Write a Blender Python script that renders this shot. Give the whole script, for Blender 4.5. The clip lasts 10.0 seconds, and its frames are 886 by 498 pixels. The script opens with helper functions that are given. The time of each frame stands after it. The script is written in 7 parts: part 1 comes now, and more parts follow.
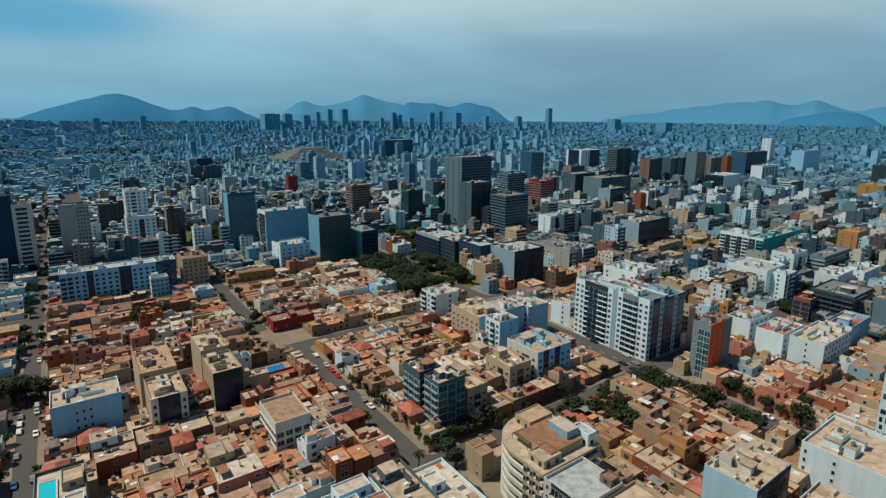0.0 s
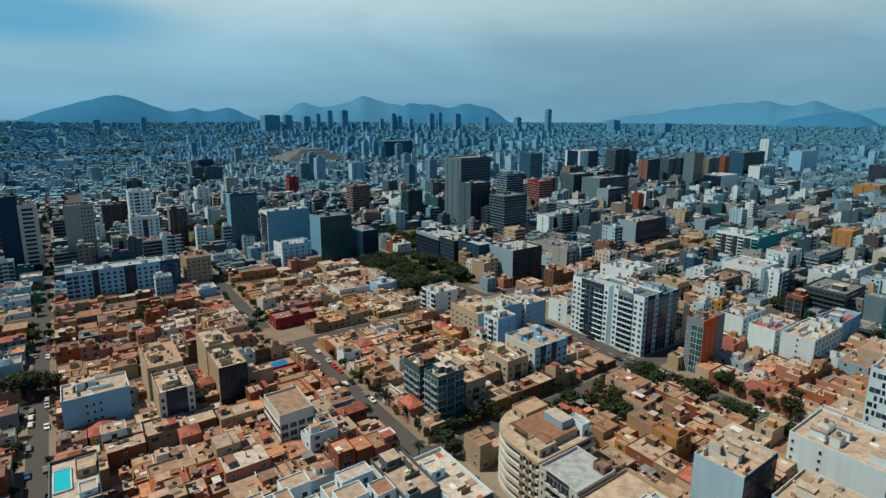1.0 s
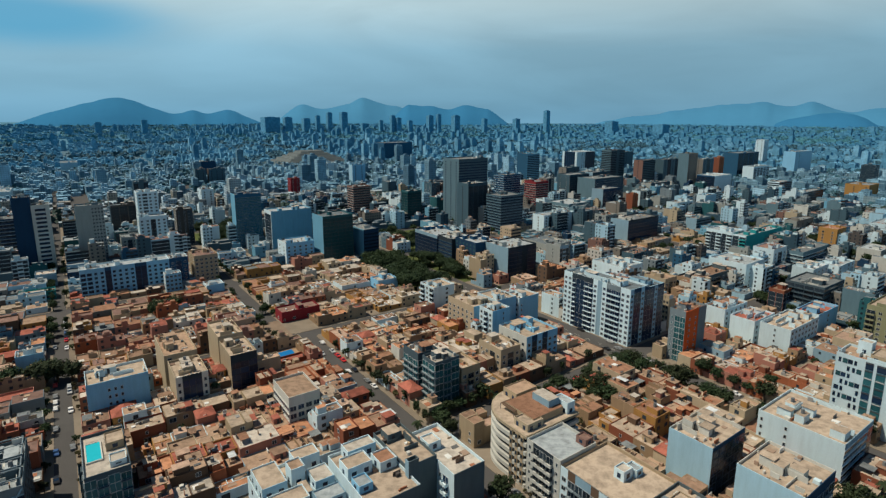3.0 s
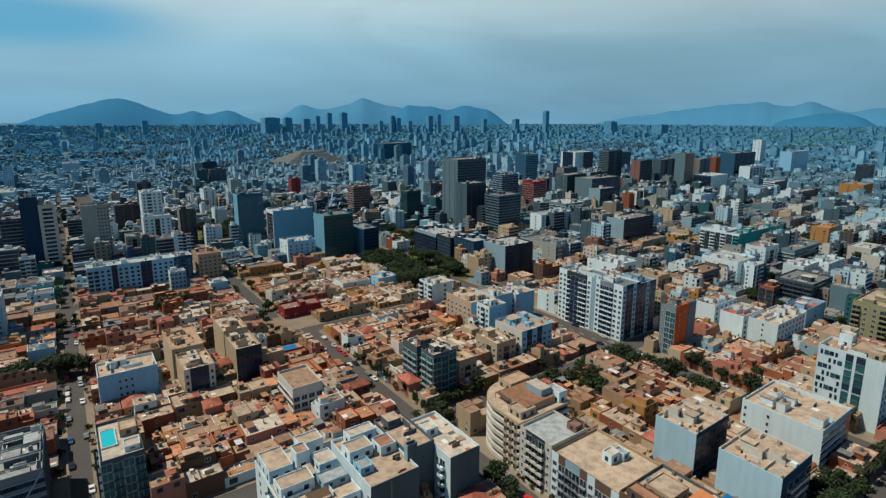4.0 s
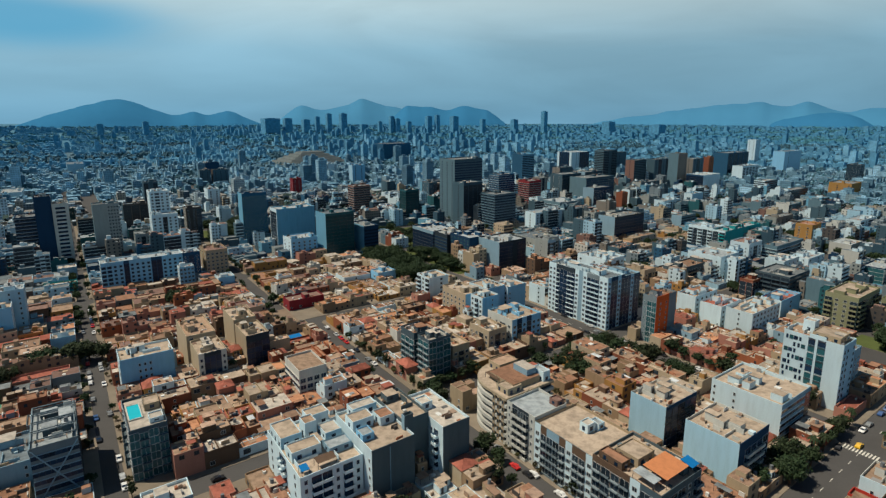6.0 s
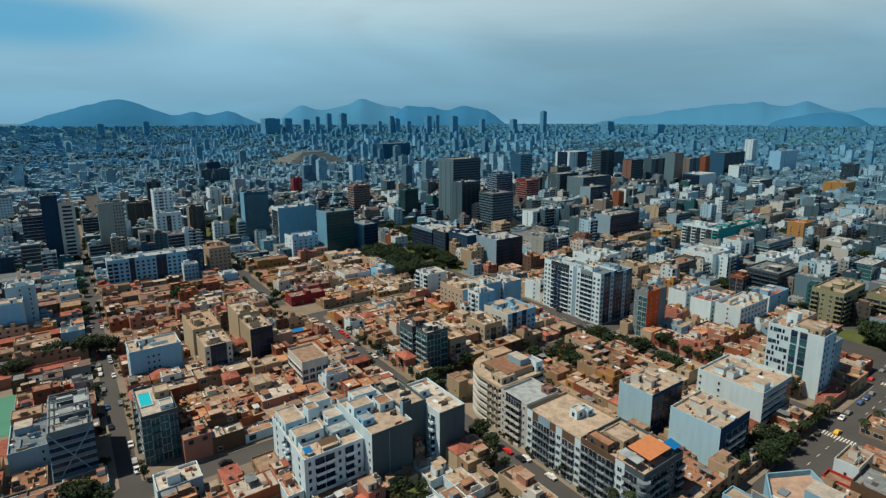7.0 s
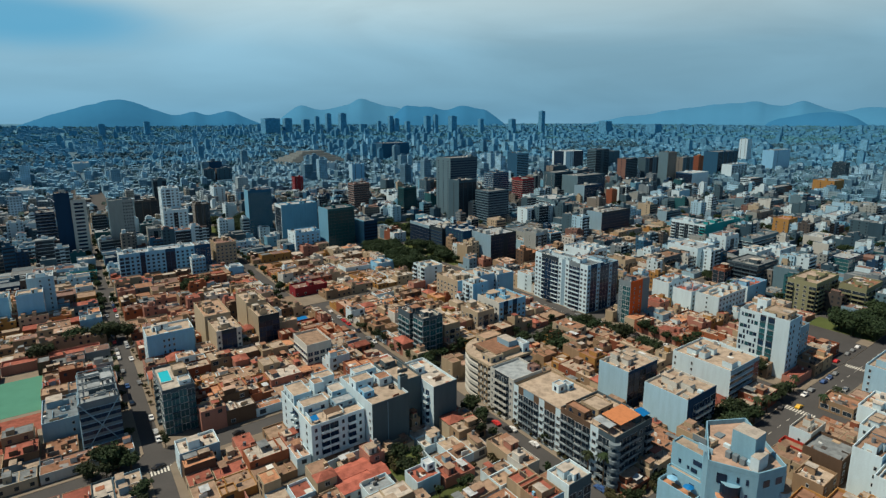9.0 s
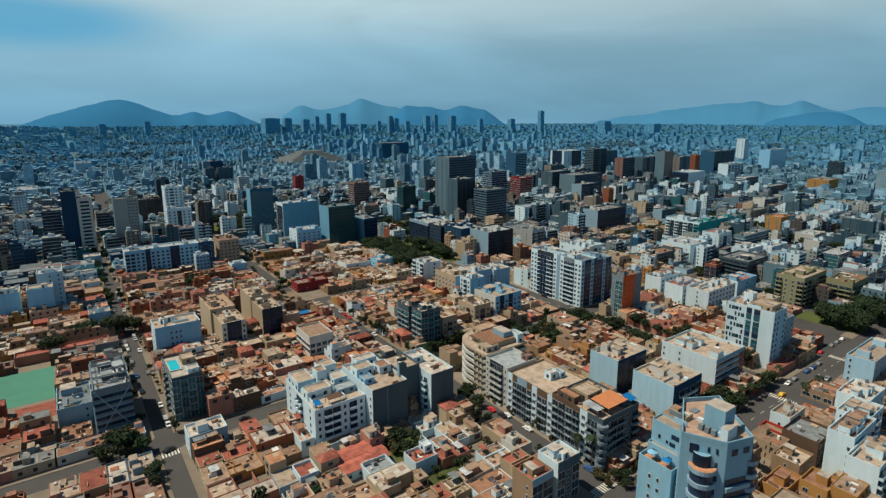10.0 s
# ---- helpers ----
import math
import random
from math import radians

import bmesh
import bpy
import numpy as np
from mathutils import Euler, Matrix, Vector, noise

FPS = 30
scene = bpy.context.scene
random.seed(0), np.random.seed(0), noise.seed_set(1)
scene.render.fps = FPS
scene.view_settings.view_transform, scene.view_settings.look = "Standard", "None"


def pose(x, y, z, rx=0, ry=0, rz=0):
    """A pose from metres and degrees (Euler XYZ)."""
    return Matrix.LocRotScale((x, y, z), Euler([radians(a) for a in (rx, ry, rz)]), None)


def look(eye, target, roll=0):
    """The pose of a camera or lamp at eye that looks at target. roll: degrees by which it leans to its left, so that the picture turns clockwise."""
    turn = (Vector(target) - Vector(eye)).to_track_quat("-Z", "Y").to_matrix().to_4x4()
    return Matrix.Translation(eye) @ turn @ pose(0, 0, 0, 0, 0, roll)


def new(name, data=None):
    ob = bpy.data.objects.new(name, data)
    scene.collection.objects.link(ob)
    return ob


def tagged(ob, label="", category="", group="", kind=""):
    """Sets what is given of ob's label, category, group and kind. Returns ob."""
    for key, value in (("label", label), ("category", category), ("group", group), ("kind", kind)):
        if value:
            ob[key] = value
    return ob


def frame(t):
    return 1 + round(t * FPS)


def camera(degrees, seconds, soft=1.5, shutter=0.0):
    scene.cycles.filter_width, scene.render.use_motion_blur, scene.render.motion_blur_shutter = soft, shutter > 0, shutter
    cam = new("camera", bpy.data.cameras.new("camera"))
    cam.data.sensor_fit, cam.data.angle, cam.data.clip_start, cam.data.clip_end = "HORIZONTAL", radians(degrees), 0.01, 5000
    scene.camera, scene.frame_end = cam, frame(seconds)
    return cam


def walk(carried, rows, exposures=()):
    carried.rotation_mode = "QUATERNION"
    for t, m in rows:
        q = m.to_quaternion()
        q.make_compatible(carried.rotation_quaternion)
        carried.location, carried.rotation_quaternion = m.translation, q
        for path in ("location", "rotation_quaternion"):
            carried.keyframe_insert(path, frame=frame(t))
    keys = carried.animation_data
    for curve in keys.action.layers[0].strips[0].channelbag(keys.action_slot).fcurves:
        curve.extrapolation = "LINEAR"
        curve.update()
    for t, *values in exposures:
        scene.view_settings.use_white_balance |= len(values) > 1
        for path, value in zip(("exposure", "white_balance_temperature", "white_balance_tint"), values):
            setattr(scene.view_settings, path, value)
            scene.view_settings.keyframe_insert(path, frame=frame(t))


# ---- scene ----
cam = camera(73.0, 10.0, soft=1.35)
PATH = [
    (0.0, (-0.468, 1.070, 111.371), (-1.363, 98.599, 89.300), 0.35),
    (0.5, (-0.349, -1.929, 111.459), (-1.234, 95.619, 89.468), 0.31),
    (1.0, (-0.161, -5.304, 111.603), (-1.035, 92.260, 89.686), 0.27),
    (1.5, (0.092, -9.003, 111.798), (-0.772, 88.576, 89.945), 0.23),
    (2.0, (0.403, -12.977, 112.035), (-0.449, 84.615, 90.239), 0.19),
    (2.5, (0.767, -17.182, 112.306), (-0.072, 80.421, 90.559), 0.16),
    (3.0, (1.179, -21.578, 112.605), (0.353, 76.034, 90.897), 0.13),
    (3.5, (1.632, -26.129, 112.923), (0.821, 71.490, 91.245), 0.10),
    (4.0, (2.123, -30.805, 113.253), (1.326, 66.819, 91.598), 0.07),
    (4.5, (2.644, -35.578, 113.587), (1.864, 62.050, 91.947), 0.05),
    (5.0, (3.192, -40.424, 113.917), (2.427, 57.205, 92.285), 0.03),
    (5.5, (3.759, -45.327, 114.237), (3.012, 52.303, 92.606), 0.01),
    (6.0, (4.342, -50.270, 114.539), (3.612, 47.358, 92.903), -0.01),
    (6.5, (4.934, -55.245, 114.814), (4.223, 42.382, 93.169), -0.02),
    (7.0, (5.529, -60.245, 115.056), (4.838, 37.380, 93.399), -0.04),
    (7.5, (6.124, -65.268, 115.256), (5.452, 32.353, 93.586), -0.05),
    (8.0, (6.711, -70.318, 115.407), (6.059, 27.301, 93.724), -0.06),
    (8.5, (7.286, -75.401, 115.502), (6.655, 22.215, 93.807), -0.07),
    (9.0, (7.843, -80.528, 115.534), (7.234, 17.087, 93.831), -0.08),
    (9.5, (8.376, -85.715, 115.493), (7.790, 11.899, 93.788), -0.09),
    (10.0, (8.881, -90.981, 115.373), (8.318, 6.635, 93.675), -0.10),
]
walk(cam, [(t, look(eye, target, roll)) for t, eye, target, roll in PATH],
     exposures=[(0.0, 0.0, 5800, -2), (10.0, 0.0, 5800, -2)])

# ---------------------------------------------------------------- light
world = bpy.data.worlds.new("sky")
scene.world = world
world.use_nodes = True
SUN_FROM = Vector((-1.0, -0.04, 0.0)).normalized()
SUN_ELEVATION = radians(60)


def sky_world():
    nt = world.node_tree
    nt.nodes.clear()
    out = nt.nodes.new("ShaderNodeOutputWorld")
    back = nt.nodes.new("ShaderNodeBackground")
    sky = nt.nodes.new("ShaderNodeTexSky")
    sky.sky_type = "NISHITA"
    sky.sun_disc = False
    sky.sun_elevation = SUN_ELEVATION
    sky.sun_rotation = math.atan2(SUN_FROM.x, SUN_FROM.y)
    sky.air_density, sky.dust_density, sky.ozone_density = 1.0, 1.0, 3.0
    gain = nt.nodes.new("ShaderNodeVectorMath")
    gain.operation = "SCALE"
    gain.inputs["Scale"].default_value = 0.05
    nt.links.new(sky.outputs[0], gain.inputs[0])
    # thin hazy stratus: colour by height over the horizon, streaks by noise
    co = nt.nodes.new("ShaderNodeTexCoord")
    sep = nt.nodes.new("ShaderNodeSeparateXYZ")
    nt.links.new(co.outputs["Generated"], sep.inputs[0])
    ramp = nt.nodes.new("ShaderNodeValToRGB")
    cr = ramp.color_ramp
    cr.elements[0].position, cr.elements[0].color = 0.0, (0.19, 0.34, 0.46, 1)
    cr.elements[1].position, cr.elements[1].color = 0.6, (0.03, 0.07, 0.14, 1)
    for pos, col in ((0.04, (0.225, 0.37, 0.475, 1)), (0.10, (0.29, 0.435, 0.53, 1)), (0.17, (0.495, 0.57, 0.592, 1)), (0.30, (0.125, 0.21, 0.305, 1))):
        e = cr.elements.new(pos)
        e.color = col
    nt.links.new(sep.outputs["Z"], ramp.inputs[0])
    mp = nt.nodes.new("ShaderNodeMapping")
    mp.inputs["Scale"].default_value = (1.3, 1.3, 5.5)
    mp.inputs["Rotation"].default_value = (0.0, radians(-9), 0.0)
    mp.inputs["Location"].default_value = (3.1, 1.7, 0.4)
    nt.links.new(co.outputs["Generated"], mp.inputs[0])
    noi = nt.nodes.new("ShaderNodeTexNoise")
    noi.inputs["Scale"].default_value = 1.7
    noi.inputs["Detail"].default_value = 7
    noi.inputs["Roughness"].default_value = 0.5
    noi.inputs["Distortion"].default_value = 0.6
    nt.links.new(mp.outputs[0], noi.inputs["Vector"])
    streak = nt.nodes.new("ShaderNodeMapRange")
    streak.inputs["From Min"].default_value, streak.inputs["From Max"].default_value = 0.35, 0.65
    streak.inputs["To Min"].default_value, streak.inputs["To Max"].default_value = 0.93, 1.17
    nt.links.new(noi.outputs[0], streak.inputs[0])
    veil = nt.nodes.new("ShaderNodeVectorMath")
    veil.operation = "SCALE"
    nt.links.new(ramp.outputs[0], veil.inputs[0])
    # thicker and greyer towards the east
    east = nt.nodes.new("ShaderNodeMapRange")
    east.inputs["From Min"].default_value, east.inputs["From Max"].default_value = -0.45, 0.6
    east.inputs["To Min"].default_value, east.inputs["To Max"].default_value = 1.05, 0.85
    nt.links.new(sep.outputs["X"], east.inputs[0])
    thick = nt.nodes.new("ShaderNodeMath")
    thick.operation = "MULTIPLY"
    nt.links.new(streak.outputs[0], thick.inputs[0])
    nt.links.new(east.outputs[0], thick.inputs[1])
    nt.links.new(thick.outputs[0], veil.inputs["Scale"])
    # the veil thins out towards the zenith and in gaps
    cover = nt.nodes.new("ShaderNodeMapRange")
    cover.inputs["From Min"].default_value, cover.inputs["From Max"].default_value = 0.12, 0.8
    cover.inputs["To Min"].default_value, cover.inputs["To Max"].default_value = 0.97, 0.65
    nt.links.new(sep.outputs["Z"], cover.inputs[0])
    # a gap in the cloud where clear blue shows
    near = nt.nodes.new("ShaderNodeVectorMath")
    near.operation = "SUBTRACT"
    near.inputs[1].default_value = (-0.56, 0.0, 0.128)
    nt.links.new(co.outputs["Generated"], near.inputs[0])
    wide = nt.nodes.new("ShaderNodeVectorMath")
    wide.operation = "MULTIPLY"
    wide.inputs[1].default_value = (5.2, 0.0, 21.0)
    nt.links.new(near.outputs[0], wide.inputs[0])
    far = nt.nodes.new("ShaderNodeVectorMath")
    far.operation = "LENGTH"
    nt.links.new(wide.outputs[0], far.inputs[0])
    less = nt.nodes.new("ShaderNodeMath")
    less.operation = "SUBTRACT"
    less.inputs[0].default_value = 0.66
    nt.links.new(far.outputs["Value"], less.inputs[1])
    wisp = nt.nodes.new("ShaderNodeMath")
    wisp.operation = "MULTIPLY_ADD"
    wisp.inputs[1].default_value = 1.0
    nt.links.new(noi.outputs[0], wisp.inputs[0])
    nt.links.new(less.outputs[0], wisp.inputs[2])
    gap = nt.nodes.new("ShaderNodeMapRange")
    gap.interpolation_type = "SMOOTHSTEP"
    gap.inputs["From Min"].default_value, gap.inputs["From Max"].default_value = 0.05, 0.85
    gap.inputs["To Max"].default_value = 0.85
    nt.links.new(wisp.outputs[0], gap.inputs[0])
    clear = nt.nodes.new("ShaderNodeMix")
    clear.data_type = "RGBA"
    clear.inputs["B"].default_value = (0.13, 0.37, 0.56, 1)
    nt.links.new(gap.outputs[0], clear.inputs["Factor"])
    nt.links.new(veil.outputs[0], clear.inputs["A"])
    mix = nt.nodes.new("ShaderNodeMix")
    mix.data_type = "RGBA"
    nt.links.new(cover.outputs[0], mix.inputs["Factor"])
    nt.links.new(gain.outputs[0], mix.inputs["A"])
    nt.links.new(clear.outputs["Result"], mix.inputs["B"])
    nt.links.new(mix.outputs["Result"], back.inputs["Color"])
    back.inputs["Strength"].default_value = SKY_STRENGTH
    nt.links.new(back.outputs[0], out.inputs["Surface"])


SKY_STRENGTH = 1.0
sky_world()
sun = new("sun", bpy.data.lights.new("sun", "SUN"))
sun.data.energy = 4.8
sun.data.angle = radians(0.8)
sun.data.color = (1.0, 0.80, 0.61)
sun_at = SUN_FROM * math.cos(SUN_ELEVATION) + Vector((0, 0, math.sin(SUN_ELEVATION)))
sun.matrix_world = look(sun_at * 300, (0, 0, 0))

# ---------------------------------------------------------------- materials
MATS = {}


def nodes_of(mat):
    mat.use_nodes = True
    nt = mat.node_tree
    return nt, nt.nodes["Principled BSDF"]


def surface(name, color, rough=0.85, stain=0.35, scale=0.35, fine=6.0, vary=0.10, bump=0.15, metal=0.0, spec=0.12, dark=0.45, drip=1.0):
    """Painted or bare mineral surface: two scales of noise, a per-object shift, fine relief; drip below 1 draws stains out downwards."""
    if name in MATS:
        return MATS[name]
    mat = bpy.data.materials.new(name)
    nt, bsdf = nodes_of(mat)
    N, L = nt.nodes.new, nt.links.new
    geo = N("ShaderNodeNewGeometry")
    big = N("ShaderNodeTexNoise")
    big.inputs["Scale"].default_value = scale
    big.inputs["Detail"].default_value = 5
    big.inputs["Roughness"].default_value = 0.62
    fall = N("ShaderNodeMapping")
    fall.inputs["Scale"].default_value = (1.0, 1.0, drip)
    L(geo.outputs["Position"], fall.inputs["Vector"])
    L(fall.outputs[0], big.inputs["Vector"])
    small = N("ShaderNodeTexNoise")
    small.inputs["Scale"].default_value = fine
    small.inputs["Detail"].default_value = 3
    L(geo.outputs["Position"], small.inputs["Vector"])
    mask = N("ShaderNodeMapRange")
    mask.inputs["From Min"].default_value, mask.inputs["From Max"].default_value = 0.42, 0.72
    mask.inputs["To Max"].default_value = stain
    L(big.outputs[0], mask.inputs[0])
    mix = N("ShaderNodeMix")
    mix.data_type = "RGBA"
    mix.inputs["A"].default_value = (*color, 1)
    mix.inputs["B"].default_value = (color[0] * dark, color[1] * dark, color[2] * dark, 1)
    L(mask.outputs[0], mix.inputs["Factor"])
    info = N("ShaderNodeObjectInfo")
    add = N("ShaderNodeMath")
    add.operation = "ADD"
    both = N("ShaderNodeMath")
    both.operation = "ADD"
    L(info.outputs["Random"], both.inputs[0])
    L(geo.outputs["Random Per Island"], both.inputs[1])
    L(both.outputs[0], add.inputs[0])
    L(small.outputs[0], add.inputs[1])
    val = N("ShaderNodeMapRange")
    val.inputs["From Min"].default_value, val.inputs["From Max"].default_value = 0.5, 2.5
    val.inputs["To Min"].default_value, val.inputs["To Max"].default_value = 1 - 1.6 * vary, 1 + 1.3 * vary
    L(add.outputs[0], val.inputs[0])
    hsv = N("ShaderNodeHueSaturation")
    L(val.outputs[0], hsv.inputs["Value"])
    L(mix.outputs["Result"], hsv.inputs["Color"])
    L(hsv.outputs[0], bsdf.inputs["Base Color"])
    bsdf.inputs["Roughness"].default_value = rough
    bsdf.inputs["Metallic"].default_value = metal
    bsdf.inputs["Specular IOR Level"].default_value = spec
    if bump:
        bm = N("ShaderNodeBump")
        bm.inputs["Strength"].default_value = bump
        bm.inputs["Distance"].default_value = 0.05
        L(small.outputs[0], bm.inputs["Height"])
        L(bm.outputs[0], bsdf.inputs["Normal"])
    MATS[name] = mat
    return mat


PAINT = {
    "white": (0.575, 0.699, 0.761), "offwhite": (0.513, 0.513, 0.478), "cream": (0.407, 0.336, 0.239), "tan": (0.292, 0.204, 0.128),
    "ochre": (0.372, 0.204, 0.0664), "brown": (0.115, 0.0752, 0.0513), "brick": (0.212, 0.0752, 0.0443), "terracotta": (0.301, 0.106, 0.0531),
    "pink": (0.372, 0.177, 0.133), "maroon": (0.212, 0.0266, 0.0354), "orange": (0.531, 0.0974, 0.0221), "yellow": (0.531, 0.301, 0.0531),
    # smoke, greys, brown, cream and tan again, shifted blue for distance haze
    "slate": (0.062, 0.108, 0.142), "ash": (0.115, 0.185, 0.228), "ink": (0.040, 0.078, 0.112), "mocha": (0.082, 0.072, 0.068), "stone": (0.29, 0.31, 0.30), "drab": (0.20, 0.185, 0.165),
    # the mid-blue here stands for distance haze on a wall
    "azure": (0.155, 0.34, 0.48), "denim": (0.032, 0.098, 0.178), "petrol": (0.030, 0.105, 0.125), "steelblue": (0.23, 0.40, 0.51), "bluegrey": (0.239, 0.354, 0.443), "skyblue": (0.248, 0.478, 0.681), "grey": (0.173, 0.212, 0.239), "darkgrey": (0.069, 0.0991, 0.122),
    "charcoal": (0.0319, 0.0443, 0.0584), "navy": (0.0177, 0.0487, 0.102), "teal": (0.0443, 0.283, 0.301), "olive": (0.239, 0.239, 0.142),
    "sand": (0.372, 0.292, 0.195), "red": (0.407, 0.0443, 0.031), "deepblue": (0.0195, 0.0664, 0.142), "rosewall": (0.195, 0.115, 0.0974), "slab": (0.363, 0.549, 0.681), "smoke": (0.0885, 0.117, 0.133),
}
WORDS = {"azure": "mid-blue", "denim": "dark blue", "petrol": "dark petrol blue", "steelblue": "steel blue", "offwhite": "off-white", "bluegrey": "blue-grey", "skyblue": "pale blue", "darkgrey": "dark grey", "deepblue": "deep blue", "rosewall": "dusty rose", "slab": "blue-grey", "smoke": "smoke grey"}


def paint(key):
    return surface("paint_" + key, PAINT[key], rough=0.8, stain=0.34, scale=0.55, fine=2.5, vary=0.12, dark=0.62, drip=0.16)


ROOFS = {
    "peach": (0.475, 0.239, 0.134), "shedred": (0.381, 0.123, 0.088),
    "cement": (0.374, 0.26, 0.182), "clay": (0.319, 0.175, 0.111), "redpaint": (0.323, 0.112, 0.0795), "sandroof": (0.421, 0.337, 0.259),
    "dust": (0.278, 0.181, 0.126), "terrace": (0.452, 0.315, 0.237), "rose": (0.232, 0.147, 0.121), "steel": (0.164, 0.194, 0.217), "pale": (0.34, 0.373, 0.392), "lightroof": (0.486, 0.435, 0.376), "greyroof": (0.203, 0.22, 0.229), "whiteroof": (0.555, 0.581, 0.601),
}
ROOF_WORDS = {"peach": "peach tiled", "shedred": "faded red", "cement": "cement", "clay": "clay-coloured", "redpaint": "red painted", "sandroof": "sandy", "dust": "dusty brown",
              "lightroof": "pale", "terrace": "orange tiled", "rose": "dusty rose", "steel": "steel grey", "pale": "pale grey", "greyroof": "grey", "whiteroof": "white sheet"}


def roofing(key):
    return surface("roof_" + key, ROOFS[key], rough=0.9, stain=0.8, scale=0.42, fine=2.2, vary=0.22, dark=0.42)


def glass_mat(name, color, rough=0.12):
    if name in MATS:
        return MATS[name]
    mat = bpy.data.materials.new(name)
    nt, bsdf = nodes_of(mat)
    N, L = nt.nodes.new, nt.links.new
    info = N("ShaderNodeObjectInfo")
    geo = N("ShaderNodeNewGeometry")
    noi = N("ShaderNodeTexNoise")
    noi.inputs["Scale"].default_value = 0.7
    L(geo.outputs["Position"], noi.inputs["Vector"])
    add = N("ShaderNodeMath")
    add.operation = "ADD"
    L(info.outputs["Random"], add.inputs[0])
    L(noi.outputs[0], add.inputs[1])
    val = N("ShaderNodeMapRange")
    val.inputs["From Min"].default_value, val.inputs["From Max"].default_value = 0.3, 1.6
    val.inputs["To Min"].default_value, val.inputs["To Max"].default_value = 0.5, 1.7
    L(add.outputs[0], val.inputs[0])
    hsv = N("ShaderNodeHueSaturation")
    hsv.inputs["Color"].default_value = (*color, 1)
    L(val.outputs[0], hsv.inputs["Value"])
    L(hsv.outputs[0], bsdf.inputs["Base Color"])
    bsdf.inputs["Roughness"].default_value = rough
    bsdf.inputs["Specular IOR Level"].default_value = 0.28
    MATS[name] = mat
    return mat


PANE = glass_mat("window_glass", (0.020, 0.030, 0.042))
TEALPANE = glass_mat("teal_glass", (0.022, 0.075, 0.09))
NAVYPANE = glass_mat("navy_glass", (0.012, 0.026, 0.055), 0.18)
FRAME = surface("window_frame", (0.49, 0.50, 0.50), rough=0.5, stain=0.1, vary=0.1, bump=0)
DARKFRAME = surface("dark_frame", (0.07, 0.07, 0.075), rough=0.5, stain=0.1, vary=0.1, bump=0)
ASPHALT = surface("asphalt", (0.080, 0.077, 0.076), rough=0.92, stain=0.45, scale=0.06, fine=1.5, vary=0.16, dark=0.6)
SIDEWALK = surface("sidewalk", (0.215, 0.18, 0.14), rough=0.92, stain=0.4, scale=0.15, fine=1.2, vary=0.15)
LINE = surface("road_paint", (0.62, 0.60, 0.54), stain=0.5, scale=0.8, fine=4)
SOIL = surface("bare_soil", (0.36, 0.25, 0.16), rough=0.95, stain=0.5, scale=0.12, fine=0.9, vary=0.2)
LAWN = surface("lawn", (0.085, 0.105, 0.035), rough=0.95, stain=0.5, scale=0.10, fine=1.5, vary=0.25, dark=0.55)
POOLWATER = surface("pool_water", (0.05, 0.48, 0.58), rough=0.08, stain=0.15, vary=0.05, bump=0.05, spec=0.5)
TANK = surface("water_tank", (0.16, 0.17, 0.18), rough=0.45, stain=0.2)
BARK = surface("bark", (0.13, 0.09, 0.06), stain=0.5, fine=8)
RUBBER = surface("tyre_rubber", (0.025, 0.025, 0.026), rough=0.9, stain=0.1, bump=0)


def leaf_mat(name, color):
    mat = bpy.data.materials.new(name)
    nt, bsdf = nodes_of(mat)
    N, L = nt.nodes.new, nt.links.new
    geo = N("ShaderNodeNewGeometry")
    info = N("ShaderNodeObjectInfo")
    add = N("ShaderNodeMath")
    add.operation = "ADD"
    L(geo.outputs["Random Per Island"], add.inputs[0])
    L(info.outputs["Random"], add.inputs[1])
    val = N("ShaderNodeMapRange")
    val.inputs["From Max"].default_value = 2.0
    val.inputs["To Min"].default_value, val.inputs["To Max"].default_value = 0.45, 1.55
    L(add.outputs[0], val.inputs[0])
    hsv = N("ShaderNodeHueSaturation")
    hsv.inputs["Color"].default_value = (*color, 1)
    hue = N("ShaderNodeMapRange")
    hue.inputs["To Min"].default_value, hue.inputs["To Max"].default_value = 0.47, 0.52
    L(info.outputs["Random"], hue.inputs[0])
    L(hue.outputs[0], hsv.inputs["Hue"])
    L(val.outputs[0], hsv.inputs["Value"])
    L(hsv.outputs[0], bsdf.inputs["Base Color"])
    bsdf.inputs["Roughness"].default_value = 0.75
    bsdf.inputs["Specular IOR Level"].default_value = 0.2
    return mat


LEAF = leaf_mat("leaves", (0.026, 0.041, 0.017))
LEAFDRY = leaf_mat("dry_leaves", (0.065, 0.06, 0.025))
LEAFRED = leaf_mat("red_blossom", (0.22, 0.05, 0.025))


